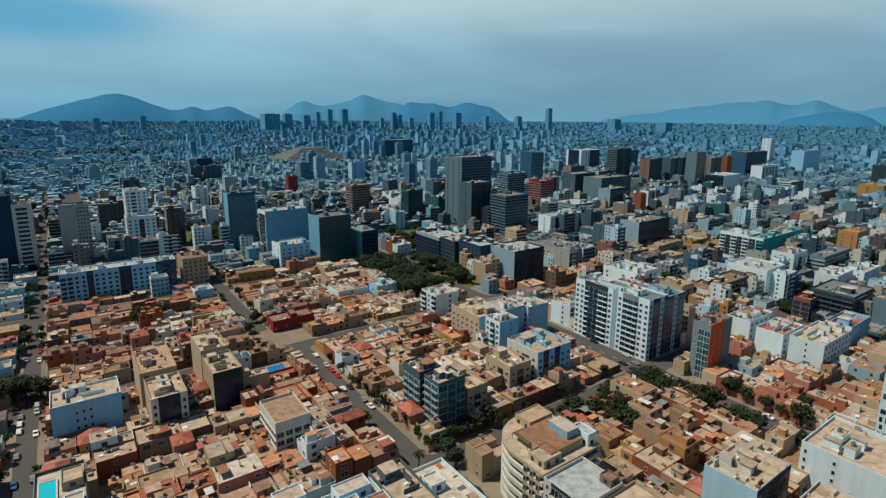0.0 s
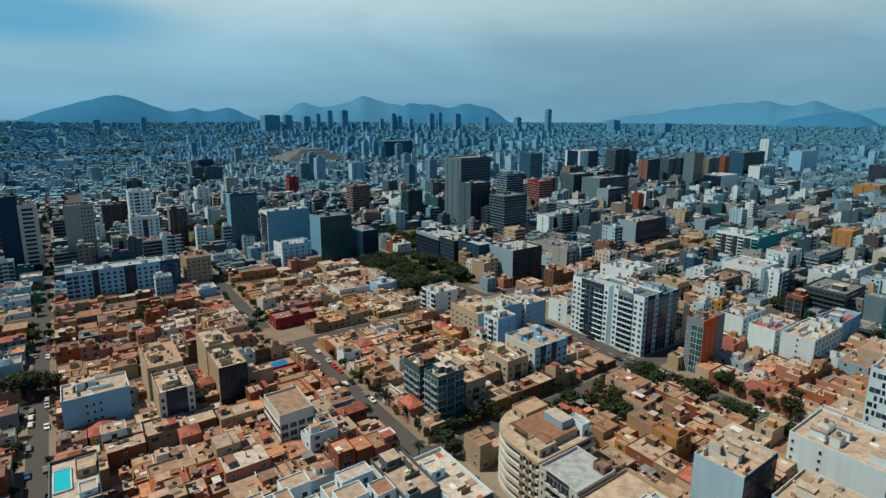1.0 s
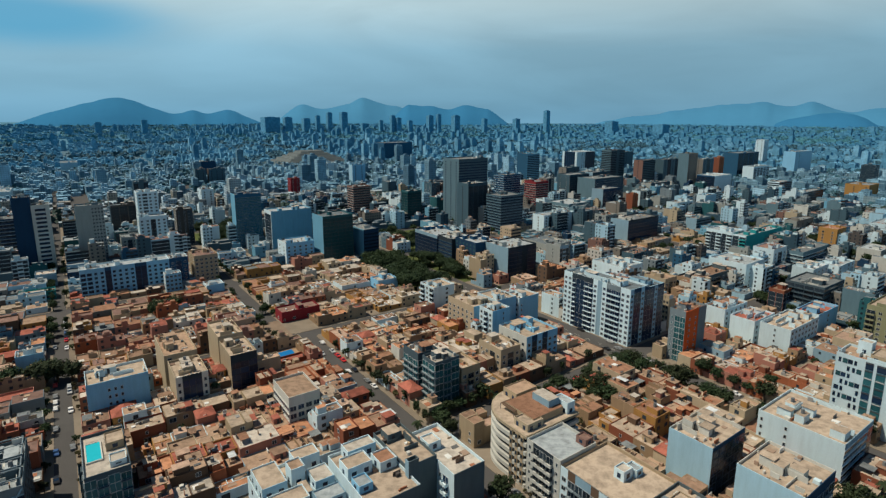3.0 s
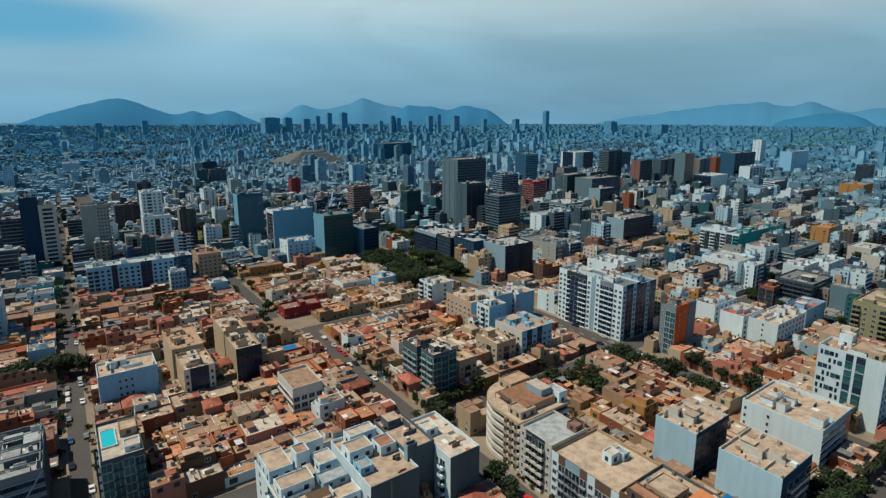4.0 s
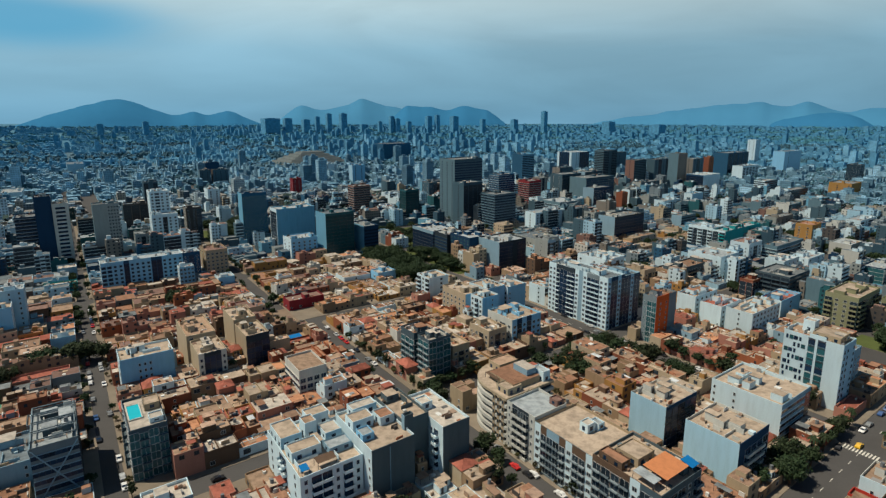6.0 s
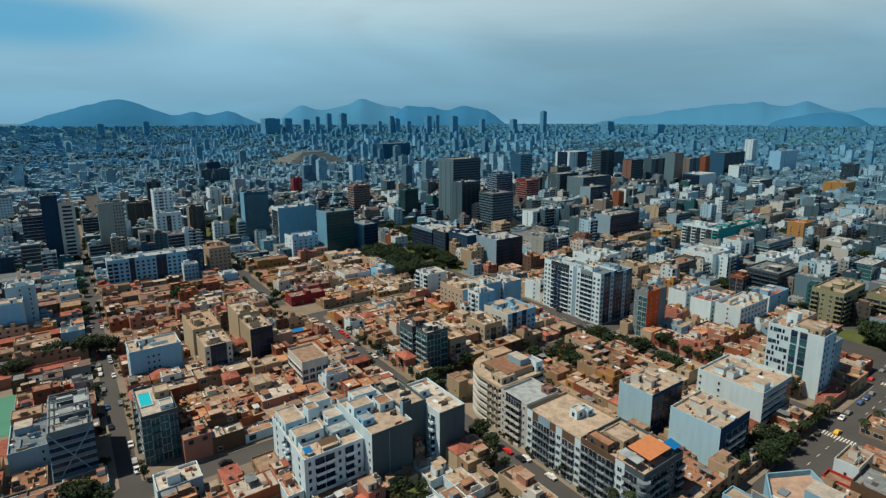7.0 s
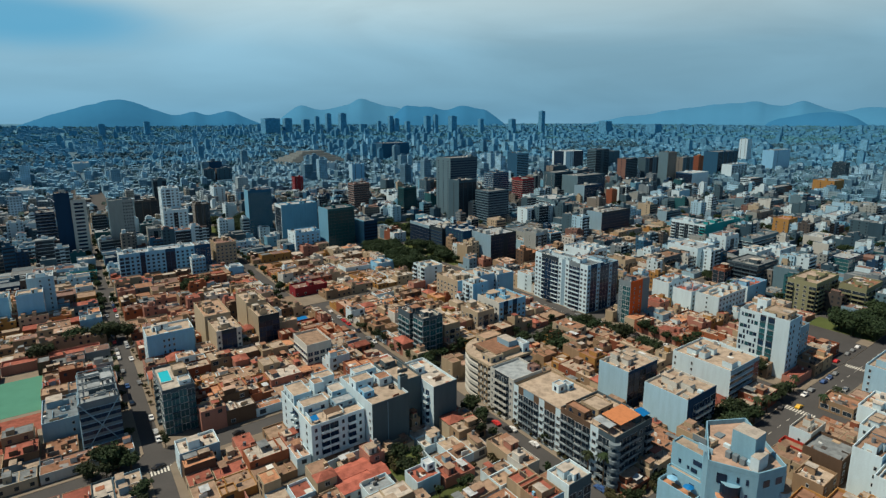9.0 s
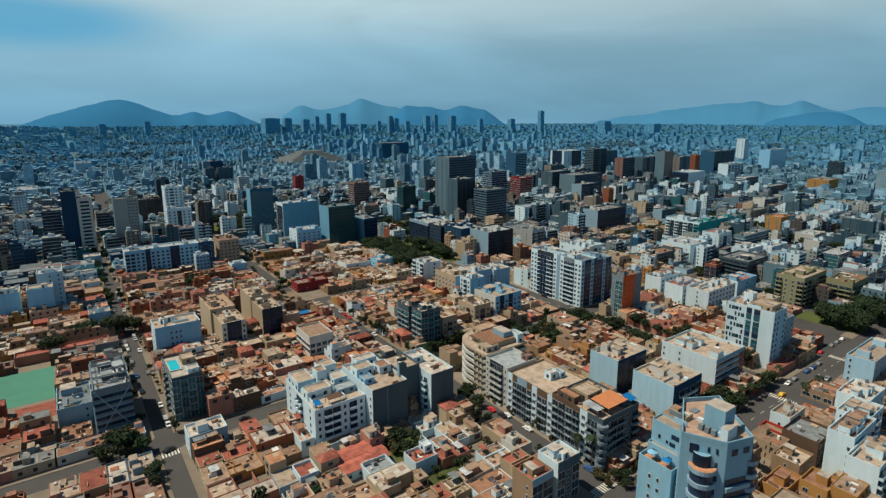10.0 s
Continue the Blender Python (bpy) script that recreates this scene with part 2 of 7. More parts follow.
def district_mat(name, palette, window, strength, roofs):
    """Facades too far off to build: storey bands and bays of windows on walls, plain roofs; a tint for each house."""
    mat = bpy.data.materials.new(name)
    nt, bsdf = nodes_of(mat)
    N, L = nt.nodes.new, nt.links.new
    geo = N("ShaderNodeNewGeometry")

    def ramp_of(colors):
        r = N("ShaderNodeValToRGB")
        r.color_ramp.interpolation = "CONSTANT"
        r.color_ramp.elements[0].color = (*colors[0], 1)
        r.color_ramp.elements[1].position = 1 / len(colors)
        r.color_ramp.elements[1].color = (*colors[1], 1)
        for n, c in enumerate(colors[2:], 2):
            r.color_ramp.elements.new(n / len(colors)).color = (*c, 1)
        L(geo.outputs["Random Per Island"], r.inputs[0])
        return r

    walls, tops = ramp_of(palette), ramp_of(roofs)
    along = []
    for ax in (Vector((U.x, U.y, 0)), Vector((W.x, W.y, 0))):
        d = N("ShaderNodeVectorMath")
        d.operation = "DOT_PRODUCT"
        d.inputs[1].default_value = ax
        L(geo.outputs["Position"], d.inputs[0])
        along.append(d)
    sep = N("ShaderNodeSeparateXYZ")
    L(geo.outputs["Position"], sep.inputs[0])

    def math_node(op, x, y=None, z=None):
        m = N("ShaderNodeMath")
        m.operation = op
        for k, v in enumerate((x, y, z)):
            if v is None:
                continue
            if isinstance(v, (int, float)):
                m.inputs[k].default_value = v
            else:
                L(v, m.inputs[k])
        return m.outputs[0]

    both = math_node("ADD", along[0].outputs["Value"], along[1].outputs["Value"])
    bay = math_node("FRACT", math_node("DIVIDE", both, 3.3))
    sto = math_node("FRACT", math_node("DIVIDE", sep.outputs["Z"], 3.0))
    hole = math_node("MULTIPLY", math_node("GREATER_THAN", bay, 0.42), math_node("MULTIPLY", math_node("GREATER_THAN", sto, 0.34), math_node("LESS_THAN", sto, 0.86)))
    nrm = N("ShaderNodeSeparateXYZ")
    L(geo.outputs["True Normal"], nrm.inputs[0])
    up = math_node("GREATER_THAN", nrm.outputs["Z"], 0.5)
    side = math_node("MULTIPLY", hole, math_node("SUBTRACT", 1.0, up))
    noi = N("ShaderNodeTexNoise")
    noi.inputs["Scale"].default_value = 0.09
    noi.inputs["Detail"].default_value = 5
    L(geo.outputs["Position"], noi.inputs["Vector"])
    val = N("ShaderNodeMapRange")
    val.inputs["From Min"].default_value, val.inputs["From Max"].default_value = 0.3, 0.7
    val.inputs["To Min"].default_value, val.inputs["To Max"].default_value = 0.72, 1.2
    L(noi.outputs[0], val.inputs[0])
    wt = N("ShaderNodeMix")
    wt.data_type = "RGBA"
    L(up, wt.inputs["Factor"])
    L(walls.outputs[0], wt.inputs["A"])
    L(tops.outputs[0], wt.inputs["B"])
    pn = N("ShaderNodeMix")
    pn.data_type = "RGBA"
    pn.inputs["B"].default_value = (*window, 1)
    L(math_node("MULTIPLY", side, strength), pn.inputs["Factor"])
    L(wt.outputs["Result"], pn.inputs["A"])
    hsv = N("ShaderNodeHueSaturation")
    L(val.outputs[0], hsv.inputs["Value"])
    L(pn.outputs["Result"], hsv.inputs["Color"])
    L(hsv.outputs[0], bsdf.inputs["Base Color"])
    bsdf.inputs["Roughness"].default_value = 0.85
    bsdf.inputs["Specular IOR Level"].default_value = 0.2
    return mat


# ---------------------------------------------------------------- plan of the streets
# Streets run along two directions that are not quite square to each other.
# A place in the plan is (a, b): a metres along U, b metres along W.
U = Vector((math.cos(radians(39)), math.sin(radians(39)), 0))
W = Vector((math.cos(radians(123)), math.sin(radians(123)), 0))


def at(a, b, z=0.0):
    return U * a + W * b + Vector((0, 0, z))


class Geo:
    """Faces gathered in plan coordinates."""

    def __init__(self):
        self.v, self.f, self.m = [], [], []
        self.a, self.b, self.z = 0.0, 0.0, 0.0

    def shift(self, a, b, z):
        self.a, self.b, self.z = a, b, z

    def poly(self, pts, m=0):
        n = len(self.v)
        self.v += [tuple(at(*p)) for p in pts]
        self.f.append(tuple(range(n, n + len(pts))))
        self.m.append(m)

    def box(self, a0, b0, z0, a1, b1, z1, m=0, top=None, bottom=False):
        n = len(self.v)
        for z in (z0, z1):
            for a, b in ((a0, b0), (a1, b0), (a1, b1), (a0, b1)):
                self.v.append(tuple(at(a + self.a, b + self.b, z + self.z)))
        fs = [(0, 1, 5, 4), (1, 2, 6, 5), (2, 3, 7, 6), (3, 0, 4, 7), (4, 5, 6, 7)]
        ms = [m, m, m, m, m if top is None else top]
        if bottom:
            fs.append((3, 2, 1, 0))
            ms.append(m)
        self.f += [tuple(n + k for k in f) for f in fs]
        self.m += ms

    def ring(self, a0, b0, z0, a1, b1, z1, t, m=0):
        self.box(a0, b0, z0, a1, b0 + t, z1, m)
        self.box(a0, b1 - t, z0, a1, b1, z1, m)
        self.box(a0, b0 + t, z0, a0 + t, b1 - t, z1, m)
        self.box(a1 - t, b0 + t, z0, a1, b1 - t, z1, m)

    def tub(self, a0, b0, z0, a1, b1, z1, up, t, m=(0, 0, 0)):
        """Walls with a parapet in one piece; m: the wall, the face at a0, the face at b0."""
        n = len(self.v)
        for z, e in ((z0, 0.0), (z1, 0.0), (z1, t), (z1 - up, t)):
            for a, b in ((a0 + e, b0 + e), (a1 - e, b0 + e), (a1 - e, b1 - e), (a0 + e, b1 - e)):
                self.v.append(tuple(at(a + self.a, b + self.b, z + self.z)))
        for r in range(3):
            for k in range(4):
                j = (k + 1) % 4
                self.f.append((n + 4 * r + k, n + 4 * r + j, n + 4 * r + 4 + j, n + 4 * r + 4 + k))
                self.m.append((m[2], m[0], m[0], m[1])[k])

    def cyl(self, a, b, z0, z1, r0, r1, m=0, n=10):
        k = len(self.v)
        c = at(a, b)
        for z, r in ((z0, r0), (z1, r1)):
            for i in range(n):
                q = 2 * math.pi * i / n
                self.v.append((c.x + r * math.cos(q), c.y + r * math.sin(q), z))
        for i in range(n):
            j = (i + 1) % n
            self.f.append((k + i, k + j, k + n + j, k + n + i))
            self.m.append(m)
        self.f.append(tuple(k + n + i for i in range(n)))
        self.m.append(m)

    def mesh(self, name, mats):
        me = bpy.data.meshes.new(name)
        me.from_pydata(self.v, [], self.f)
        for mat in mats:
            me.materials.append(mat)
        me.polygons.foreach_set("material_index", self.m)
        me.update()
        return me


def part(name, data, parent, loc=(0, 0, 0), label=""):
    ob = new(name, data)
    ob.parent = parent
    ob.location = loc
    if label:
        ob["label"] = label
    return ob


def thing(name, a, b, label, category, group="", z=0.0):
    ob = new(name)
    ob.location = at(a, b, z)
    ob.empty_display_size = 1
    return tagged(ob, label, category, group)


SPOTS = []          # roofs that carry odds and ends
TAKEN = []          # plan rectangles that are already built on


def take(a0, b0, a1, b1):
    TAKEN.append((a0, b0, a1, b1))


def free_rect(a0, b0, a1, b1, slack=1.0):
    for p0, q0, p1, q1 in TAKEN:
        if a0 < p1 - slack and a1 > p0 + slack and b0 < q1 - slack and b1 > q0 + slack:
            return False
    return True


# ---------------------------------------------------------------- ground and streets
def flat(name, pts, mat, z, label, category):
    g = Geo()
    g.poly([(a, b, z) for a, b in pts])
    return tagged(new(name, g.mesh(name, [mat])), label, category, kind="structure")


def rise(x, y):
    """The plain climbs gently towards the hills, shaped to fit the camera's skyline."""
    d = math.hypot(x, y + 40)
    return 0.0 if d < 1700 else 46.0 * ((min(d, 4700) - 1700) / 2700) ** 1.25


def ground_sheet():
    v, f = [(0, -40, 0.0)], []
    rings = [600, 1200, 1700, 1900, 2200, 2600, 3000, 3400, 3800, 4200, 4700, 9000]
    n = 72
    for d in rings:
        for k in range(n):
            x, y = d * math.sin(2 * math.pi * k / n), d * math.cos(2 * math.pi * k / n) - 40
            v.append((x, y, rise(x, y)))
    rank = []
    for k in range(n):
        f.append((0, 1 + (k + 1) % n, 1 + k))
        rank.append(0)
        for r in range(len(rings) - 1):
            a, b = 1 + r * n + k, 1 + r * n + (k + 1) % n
            f.append((a, b, b + n, a + n))
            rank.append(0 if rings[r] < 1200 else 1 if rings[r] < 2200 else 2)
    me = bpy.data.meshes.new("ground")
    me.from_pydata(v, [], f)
    # outer rings: asphalt with distance haze painted in as blue
    for mat in (ASPHALT, surface("far_haze_streets", (0.085, 0.145, 0.19), rough=0.95, stain=0.5, scale=0.01, fine=0.05, vary=0.2), surface("farthest_haze_streets", (0.075, 0.18, 0.265), rough=0.95, stain=0.4, scale=0.008, fine=0.04, vary=0.15)):
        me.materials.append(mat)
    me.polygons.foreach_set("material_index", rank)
    tagged(new("ground", me), "grey asphalt street level of a wide flat city", "ground", kind="structure")


ground_sheet()

A_LINES = [(-490, 5), (-370, 5), (-250, 5), (-135, 3.5), (-20.5, 3.2), (92, 5.0), (211, 7.0), (335, 6), (455, 5), (575, 6), (695, 5), (815, 6)]
B_LINES = [(-230, 5), (-110, 5), (15, 6.5), (139.5, 4.8), (262, 4), (383, 4.5), (475, 5), (590, 5), (710, 6)]
BLOCKS = []
for (p, pw), (q, qw) in zip(A_LINES, A_LINES[1:]):
    for (r, rw), (s, sw) in zip(B_LINES, B_LINES[1:]):
        # the street beside the dark twin towers narrows and steps aside behind the first crossing
        bend = {139.5: (89, 3.9)}.get(r, (79, 3.9)) if r > 130 else (92, 5.0)
        p2, pw2 = bend if p == 92 else (p, pw)
        q2, qw2 = bend if q == 92 else (q, qw)
        BLOCKS.append((p2 + pw2, r + rw, q2 - qw2, s - sw))


def kerbed_block(k, a0, b0, a1, b1):
    g = Geo()
    c = 2.0
    low, high = [], []
    outline = [(a0 + c, b0), (a1 - c, b0), (a1, b0 + c), (a1, b1 - c), (a1 - c, b1), (a0 + c, b1), (a0, b1 - c), (a0, b0 + c)]
    g.poly([(a, b, 0.15) for a, b in outline])
    for (a, b), (e, f) in zip(outline, outline[1:] + outline[:1]):
        g.poly([(a, b, -0.1), (e, f, -0.1), (e, f, 0.15), (a, b, 0.15)])
    tagged(new("pavement_%d" % k, g.mesh("pavement", [SIDEWALK])), "pale dusty concrete pavement with a raised kerb round a block", "pavement", kind="structure")


for k, blk in enumerate(BLOCKS, 1):
    kerbed_block(k, *blk)


def road_lines():
    g = Geo()
    for p, pw in A_LINES[6:7]:
        b = -100
        while b < 470:
            if all(abs(b + 1.5 - q) > qw + 4 for q, qw in B_LINES):
                g.box(p - 0.09, b, 0.002, p + 0.09, b + 3, 0.008)
            b += 8
    for q, qw in B_LINES[2:3]:
        a = -130
        while a < 450:
            if all(abs(a + 1.5 - p) > pw + 4 for p, pw in A_LINES):
                g.box(a, q - 0.09, 0.002, a + 3, q + 0.09, 0.008)
            a += 8
    # zebra crossings
    for a, b, along_a in ((92, 24, True), (83, 15, False), (268, 15, False), (202, 15, False), (92, 131, True), (211, 131, True), (-21, 132, True)):
        for n in range(-5, 6):
            if along_a:
                g.box(a + n * 1.05 - 0.28, b - 1.7, 0.002, a + n * 1.05 + 0.28, b + 1.7, 0.009)
            else:
                g.box(a - 1.7, b + n * 1.05 - 0.28, 0.002, a + 1.7, b + n * 1.05 + 0.28, 0.009)
    tagged(new("road_marking", g.mesh("road_marking", [LINE])), "worn white lane dashes and zebra crossings on asphalt", "road marking", kind="structure")


road_lines()

# ---------------------------------------------------------------- facade units
UNITS = {}


def put_box(g, face, s0, s1, d0, d1, z0, z1, m):
    """A box on a facade: s along it, d out of it. Faces: L at a = 0, R at b = 0, and the two behind."""
    if face == "L":
        g.box(-d1, s0, z0, -d0, s1, z1, m, bottom=True)
    elif face == "R":
        g.box(s0, -d1, z0, s1, -d0, z1, m, bottom=True)
    elif face == "L2":
        g.box(d0, s0, z0, d1, s1, z1, m, bottom=True)
    else:
        g.box(s0, d0, z0, s1, d1, z1, m, bottom=True)


def put_point(face, s, d, z):
    return {"L": (-d, s, z), "R": (s, -d, z), "L2": (d, s, z), "R2": (s, d, z)}[face]


def framed(g, face, s, w, z0, z1, t=0.09, proud=0.10, mull=True):
    """A window in one piece: frame round a pane set back in it; 0 frame, 1 pane."""
    cols = [s - w / 2, s + w / 2]
    if mull and w > 1.3:
        cols = [s - w / 2, s - 0.04, s + 0.04, s + w / 2]
    flip = face in ("R", "L2")

    def quad(p, m):
        g.poly([put_point(face, *q) for q in (p if flip else p[::-1])], m)
        k = len(g.v) - 4
        f = []
        for i in range(4):
            key = tuple(round(c, 3) for c in g.v[k + i])
            f.append(seen.setdefault(key, k + i))
        g.f[-1] = tuple(f)

    seen = {}
    o = [(s - w / 2 - t, z0 - t), (s + w / 2 + t, z0 - t), (s + w / 2 + t, z1 + t), (s - w / 2 - t, z1 + t)]
    q = [(cols[0], z0), (cols[-1], z0), (cols[-1], z1), (cols[0], z1)]
    for k in range(4):
        j = (k + 1) % 4
        quad([(o[k][0], 0, o[k][1]), (o[j][0], 0, o[j][1]), (o[j][0], proud, o[j][1]), (o[k][0], proud, o[k][1])], 0)
        quad([(o[k][0], proud, o[k][1]), (o[j][0], proud, o[j][1]), (q[j][0], proud, q[j][1]), (q[k][0], proud, q[k][1])], 0)
        quad([(q[k][0], proud, q[k][1]), (q[j][0], proud, q[j][1]), (q[j][0], 0.042, q[j][1]), (q[k][0], 0.042, q[k][1])], 0)
    for n in range(len(cols) - 1):
        x, y = cols[n], cols[n + 1]
        quad([(x, 0.042, z0), (y, 0.042, z0), (y, 0.042, z1), (x, 0.042, z1)], 0 if n == 1 else 1)


def tray(g, face, s, w, depth, high, thick, m):
    """Balcony: slab with a low wall on three sides, in one piece."""
    prof = [(0.0, -0.10), (depth, -0.10), (depth, high), (depth - thick, high), (depth - thick, 0.08), (0.0, 0.08)]
    e = [s - w / 2, s - w / 2 + thick, s + w / 2 - thick, s + w / 2]
    n = len(g.v)
    for x in (e[0], e[3]):
        g.v += [tuple(at(*put_point(face, x, d, z))) for d, z in prof]
    for k in range(6):
        j = (k + 1) % 6
        g.f.append((n + k, n + j, n + 6 + j, n + 6 + k))
        g.m.append(m)
    for x in (0, 6):
        # solid end cheek
        k = len(g.v)
        g.v.append(tuple(at(*put_point(face, e[0] if x == 0 else e[3], 0.0, high))))
        g.f.append((n + x, n + x + 1, n + x + 2, k))
        g.m.append(m)


def unit(g, face, ch, s, cw, st):
    """One storey of one bay; materials: 0 frame, 1 pane, 2 wall, 3 dark."""
    if ch == "w":
        framed(g, face, s, min(1.5, cw * 0.55), 0.95, min(2.25, st - 0.4))
    elif ch == "n":
        framed(g, face, s, 0.75, 1.0, 2.1, mull=False)
    elif ch == "W":
        framed(g, face, s, cw * 0.74, 0.75, st - 0.35)
    elif ch in "bl":
        framed(g, face, s, cw * 0.9, 0.12, st - 0.3, t=0.04, mull=True)
    elif ch == "r":
        framed(g, face, s, cw * 0.84, 0.12, 2.25)
    elif ch == "h":
        framed(g, face, s, cw - 0.05, 0.95, st - 0.45, t=0.02, proud=0.12, mull=True)
    elif ch == "g":
        framed(g, face, s, cw - 0.16, 0.2, st - 0.02, t=0.08, proud=0.12)
    elif ch == "d":
        framed(g, face, s, cw * 0.9, 0.05, st - 0.05, t=0.03, proud=0.06, mull=False)


def unit_more(g, face, ch, s, cw, st):
    if ch in "bl":
        tray(g, face, s, cw * 0.94, 1.25 if ch == "b" else 0.8, 0.9 if ch == "b" else 0.7, 0.1, 2)
    elif ch == "r":
        tray(g, face, s, cw * 0.94, 1.0, 0.25, 0.06, 2)
    elif ch == "h":
        put_box(g, face, s - cw * 0.5, s + cw * 0.5, 0.0, 0.22, st - 0.40, st - 0.15, 2)


UNIT_NAME = {"w": "window", "n": "window", "W": "window", "b": "glass_door", "r": "glass_door", "l": "glass_door", "h": "window", "g": "glazing", "d": "dark_panel"}


def facade(root, face, a_off, b_off, length, h, pattern, st, mats, near, joined, base=0.0, strips=()):
    n = len(pattern)
    cw = length / max(1, n)
    for k, ch in enumerate(pattern):
        key = dict(strips).get(ch)
        if key:
            g = Geo()
            put_box(g, face, k * cw, (k + 1) * cw, 0.0, 0.03, base, h - 0.02, 0)
            part("facade_strip", g.mesh("facade_strip", [paint(key)]), root, at(a_off, b_off))
    floors = max(1, int((h - base - 0.9) / st))
    for k, ch in enumerate(pattern):
        if ch == ".":
            continue
        for f in range(floors):
            z = base + f * st + 0.15
            s = (k + 0.5) * cw
            for make, name in ((unit, UNIT_NAME[ch]), (unit_more, "balcony" if ch in "blr" else "ledge")):
                g = Geo()
                if near:
                    key = (face, ch, name, round(cw, 1), st, mats[0].name, mats[1].name, mats[2].name)
                    if key not in UNITS:
                        make(g, face, ch, 0.0, cw, st)
                        UNITS[key] = g.mesh(name, mats) if g.f else None
                    loc = at(a_off, b_off + s, z) if face[0] == "L" else at(a_off + s, b_off, z)
                    if UNITS[key]:
                        part(name, UNITS[key], root, loc)
                else:
                    make(g, face, ch, s, cw, st)
                    off = at(a_off, b_off, z)
                    k0 = len(joined.v)
                    joined.v += [(x + off.x, y + off.y, q + off.z) for x, y, q in g.v]
                    joined.f += [tuple(k0 + i for i in fc) for fc in g.f]
                    joined.m += g.m


def roof_clutter(root, la, lb, z, wall, roof, rng, n, tall=2.6, inset=1.2):
    """Stair heads and laundry rooms with their own slabs, water tanks, low walls."""
    for k in range(n):
        w, d = rng.uniform(2.2, min(5.0, la * 0.5)), rng.uniform(2.2, min(6.0, lb * 0.5))
        a = rng.uniform(inset, max(inset + 0.1, la - inset - w))
        b = rng.uniform(inset, max(inset + 0.1, lb - inset - d))
        hh = rng.uniform(2.1, tall)
        g = Geo()
        g.box(a, b, z - 0.05, a + w, b + d, z + hh, 0)
        g.m[4] = 1
        room = part("roof_room", g.mesh("roof_room", [wall, roof]), root)
        if rng.random() < 0.5:
            k = Geo()
            k.box(a - 0.25, b - 0.25, z + hh, a + w + 0.25, b + d + 0.25, z + hh + 0.16, 0, bottom=True)
            part("roof_slab", k.mesh("roof_slab", [roof]), room)
        if rng.random() < 0.5:
            k = Geo()
            put = rng.uniform(0.4, w - 1.3)
            k.box(a + put, b - 0.05, z, a + put + 0.9, b + 0.01, z + 2.0, 0)
            part("roof_door", k.mesh("roof_door", [DARKFRAME]), room)
        if rng.random() < 0.25:
            t = Geo()
            ta, tb = a + w * 0.5, b + d * 0.5
            t.cyl(ta, tb, z + hh, z + hh + 1.45, 0.62, 0.55, 0, 10)
            part("water_tank", t.mesh("water_tank", [TANK]), room)


def terrace_walls(root, la, lb, z, mat, rng, n):
    for k in range(n):
        g = Geo()
        hh = rng.uniform(0.8, 2.2)
        if rng.random() < 0.5:
            x, y, l = rng.uniform(1, la - 1), rng.uniform(0.4, lb * 0.5), rng.uniform(2.5, lb * 0.5)
            g.box(x, y, z - 0.05, x + 0.18, y + l, z + hh)
        else:
            x, y, l = rng.uniform(0.4, la * 0.5), rng.uniform(1, lb - 1), rng.uniform(2.5, la * 0.5)
            g.box(x, y, z - 0.05, x + l, y + 0.18, z + hh)
        part("terrace_wall", g.mesh("terrace_wall", [mat]), root)
    for k in range(n // 2):
        g = Geo()
        x, y = rng.uniform(0.5, la - 2.5), rng.uniform(0.5, lb - 2.5)
        g.box(x, y, z - 0.02, x + rng.uniform(0.7, 2.0), y + rng.uniform(0.7, 2.0), z + rng.uniform(0.4, 1.1))
        part("roof_box", g.mesh("roof_box", [paint(rng.choice(["grey", "white", "darkgrey", "offwhite", "skyblue"]))]), root)


def shell(root, la, lb, h, wall, left, right, roofmat, up=1.0, rim=0.22, name="body"):
    g = Geo()
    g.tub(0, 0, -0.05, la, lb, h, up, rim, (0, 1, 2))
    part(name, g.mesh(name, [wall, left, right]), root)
    r = Geo()
    r.box(rim, rim, h - up - 0.1, la - rim, lb - rim, h - up + 0.06, 0)
    part("roof", r.mesh("roof", [roofmat]), root)


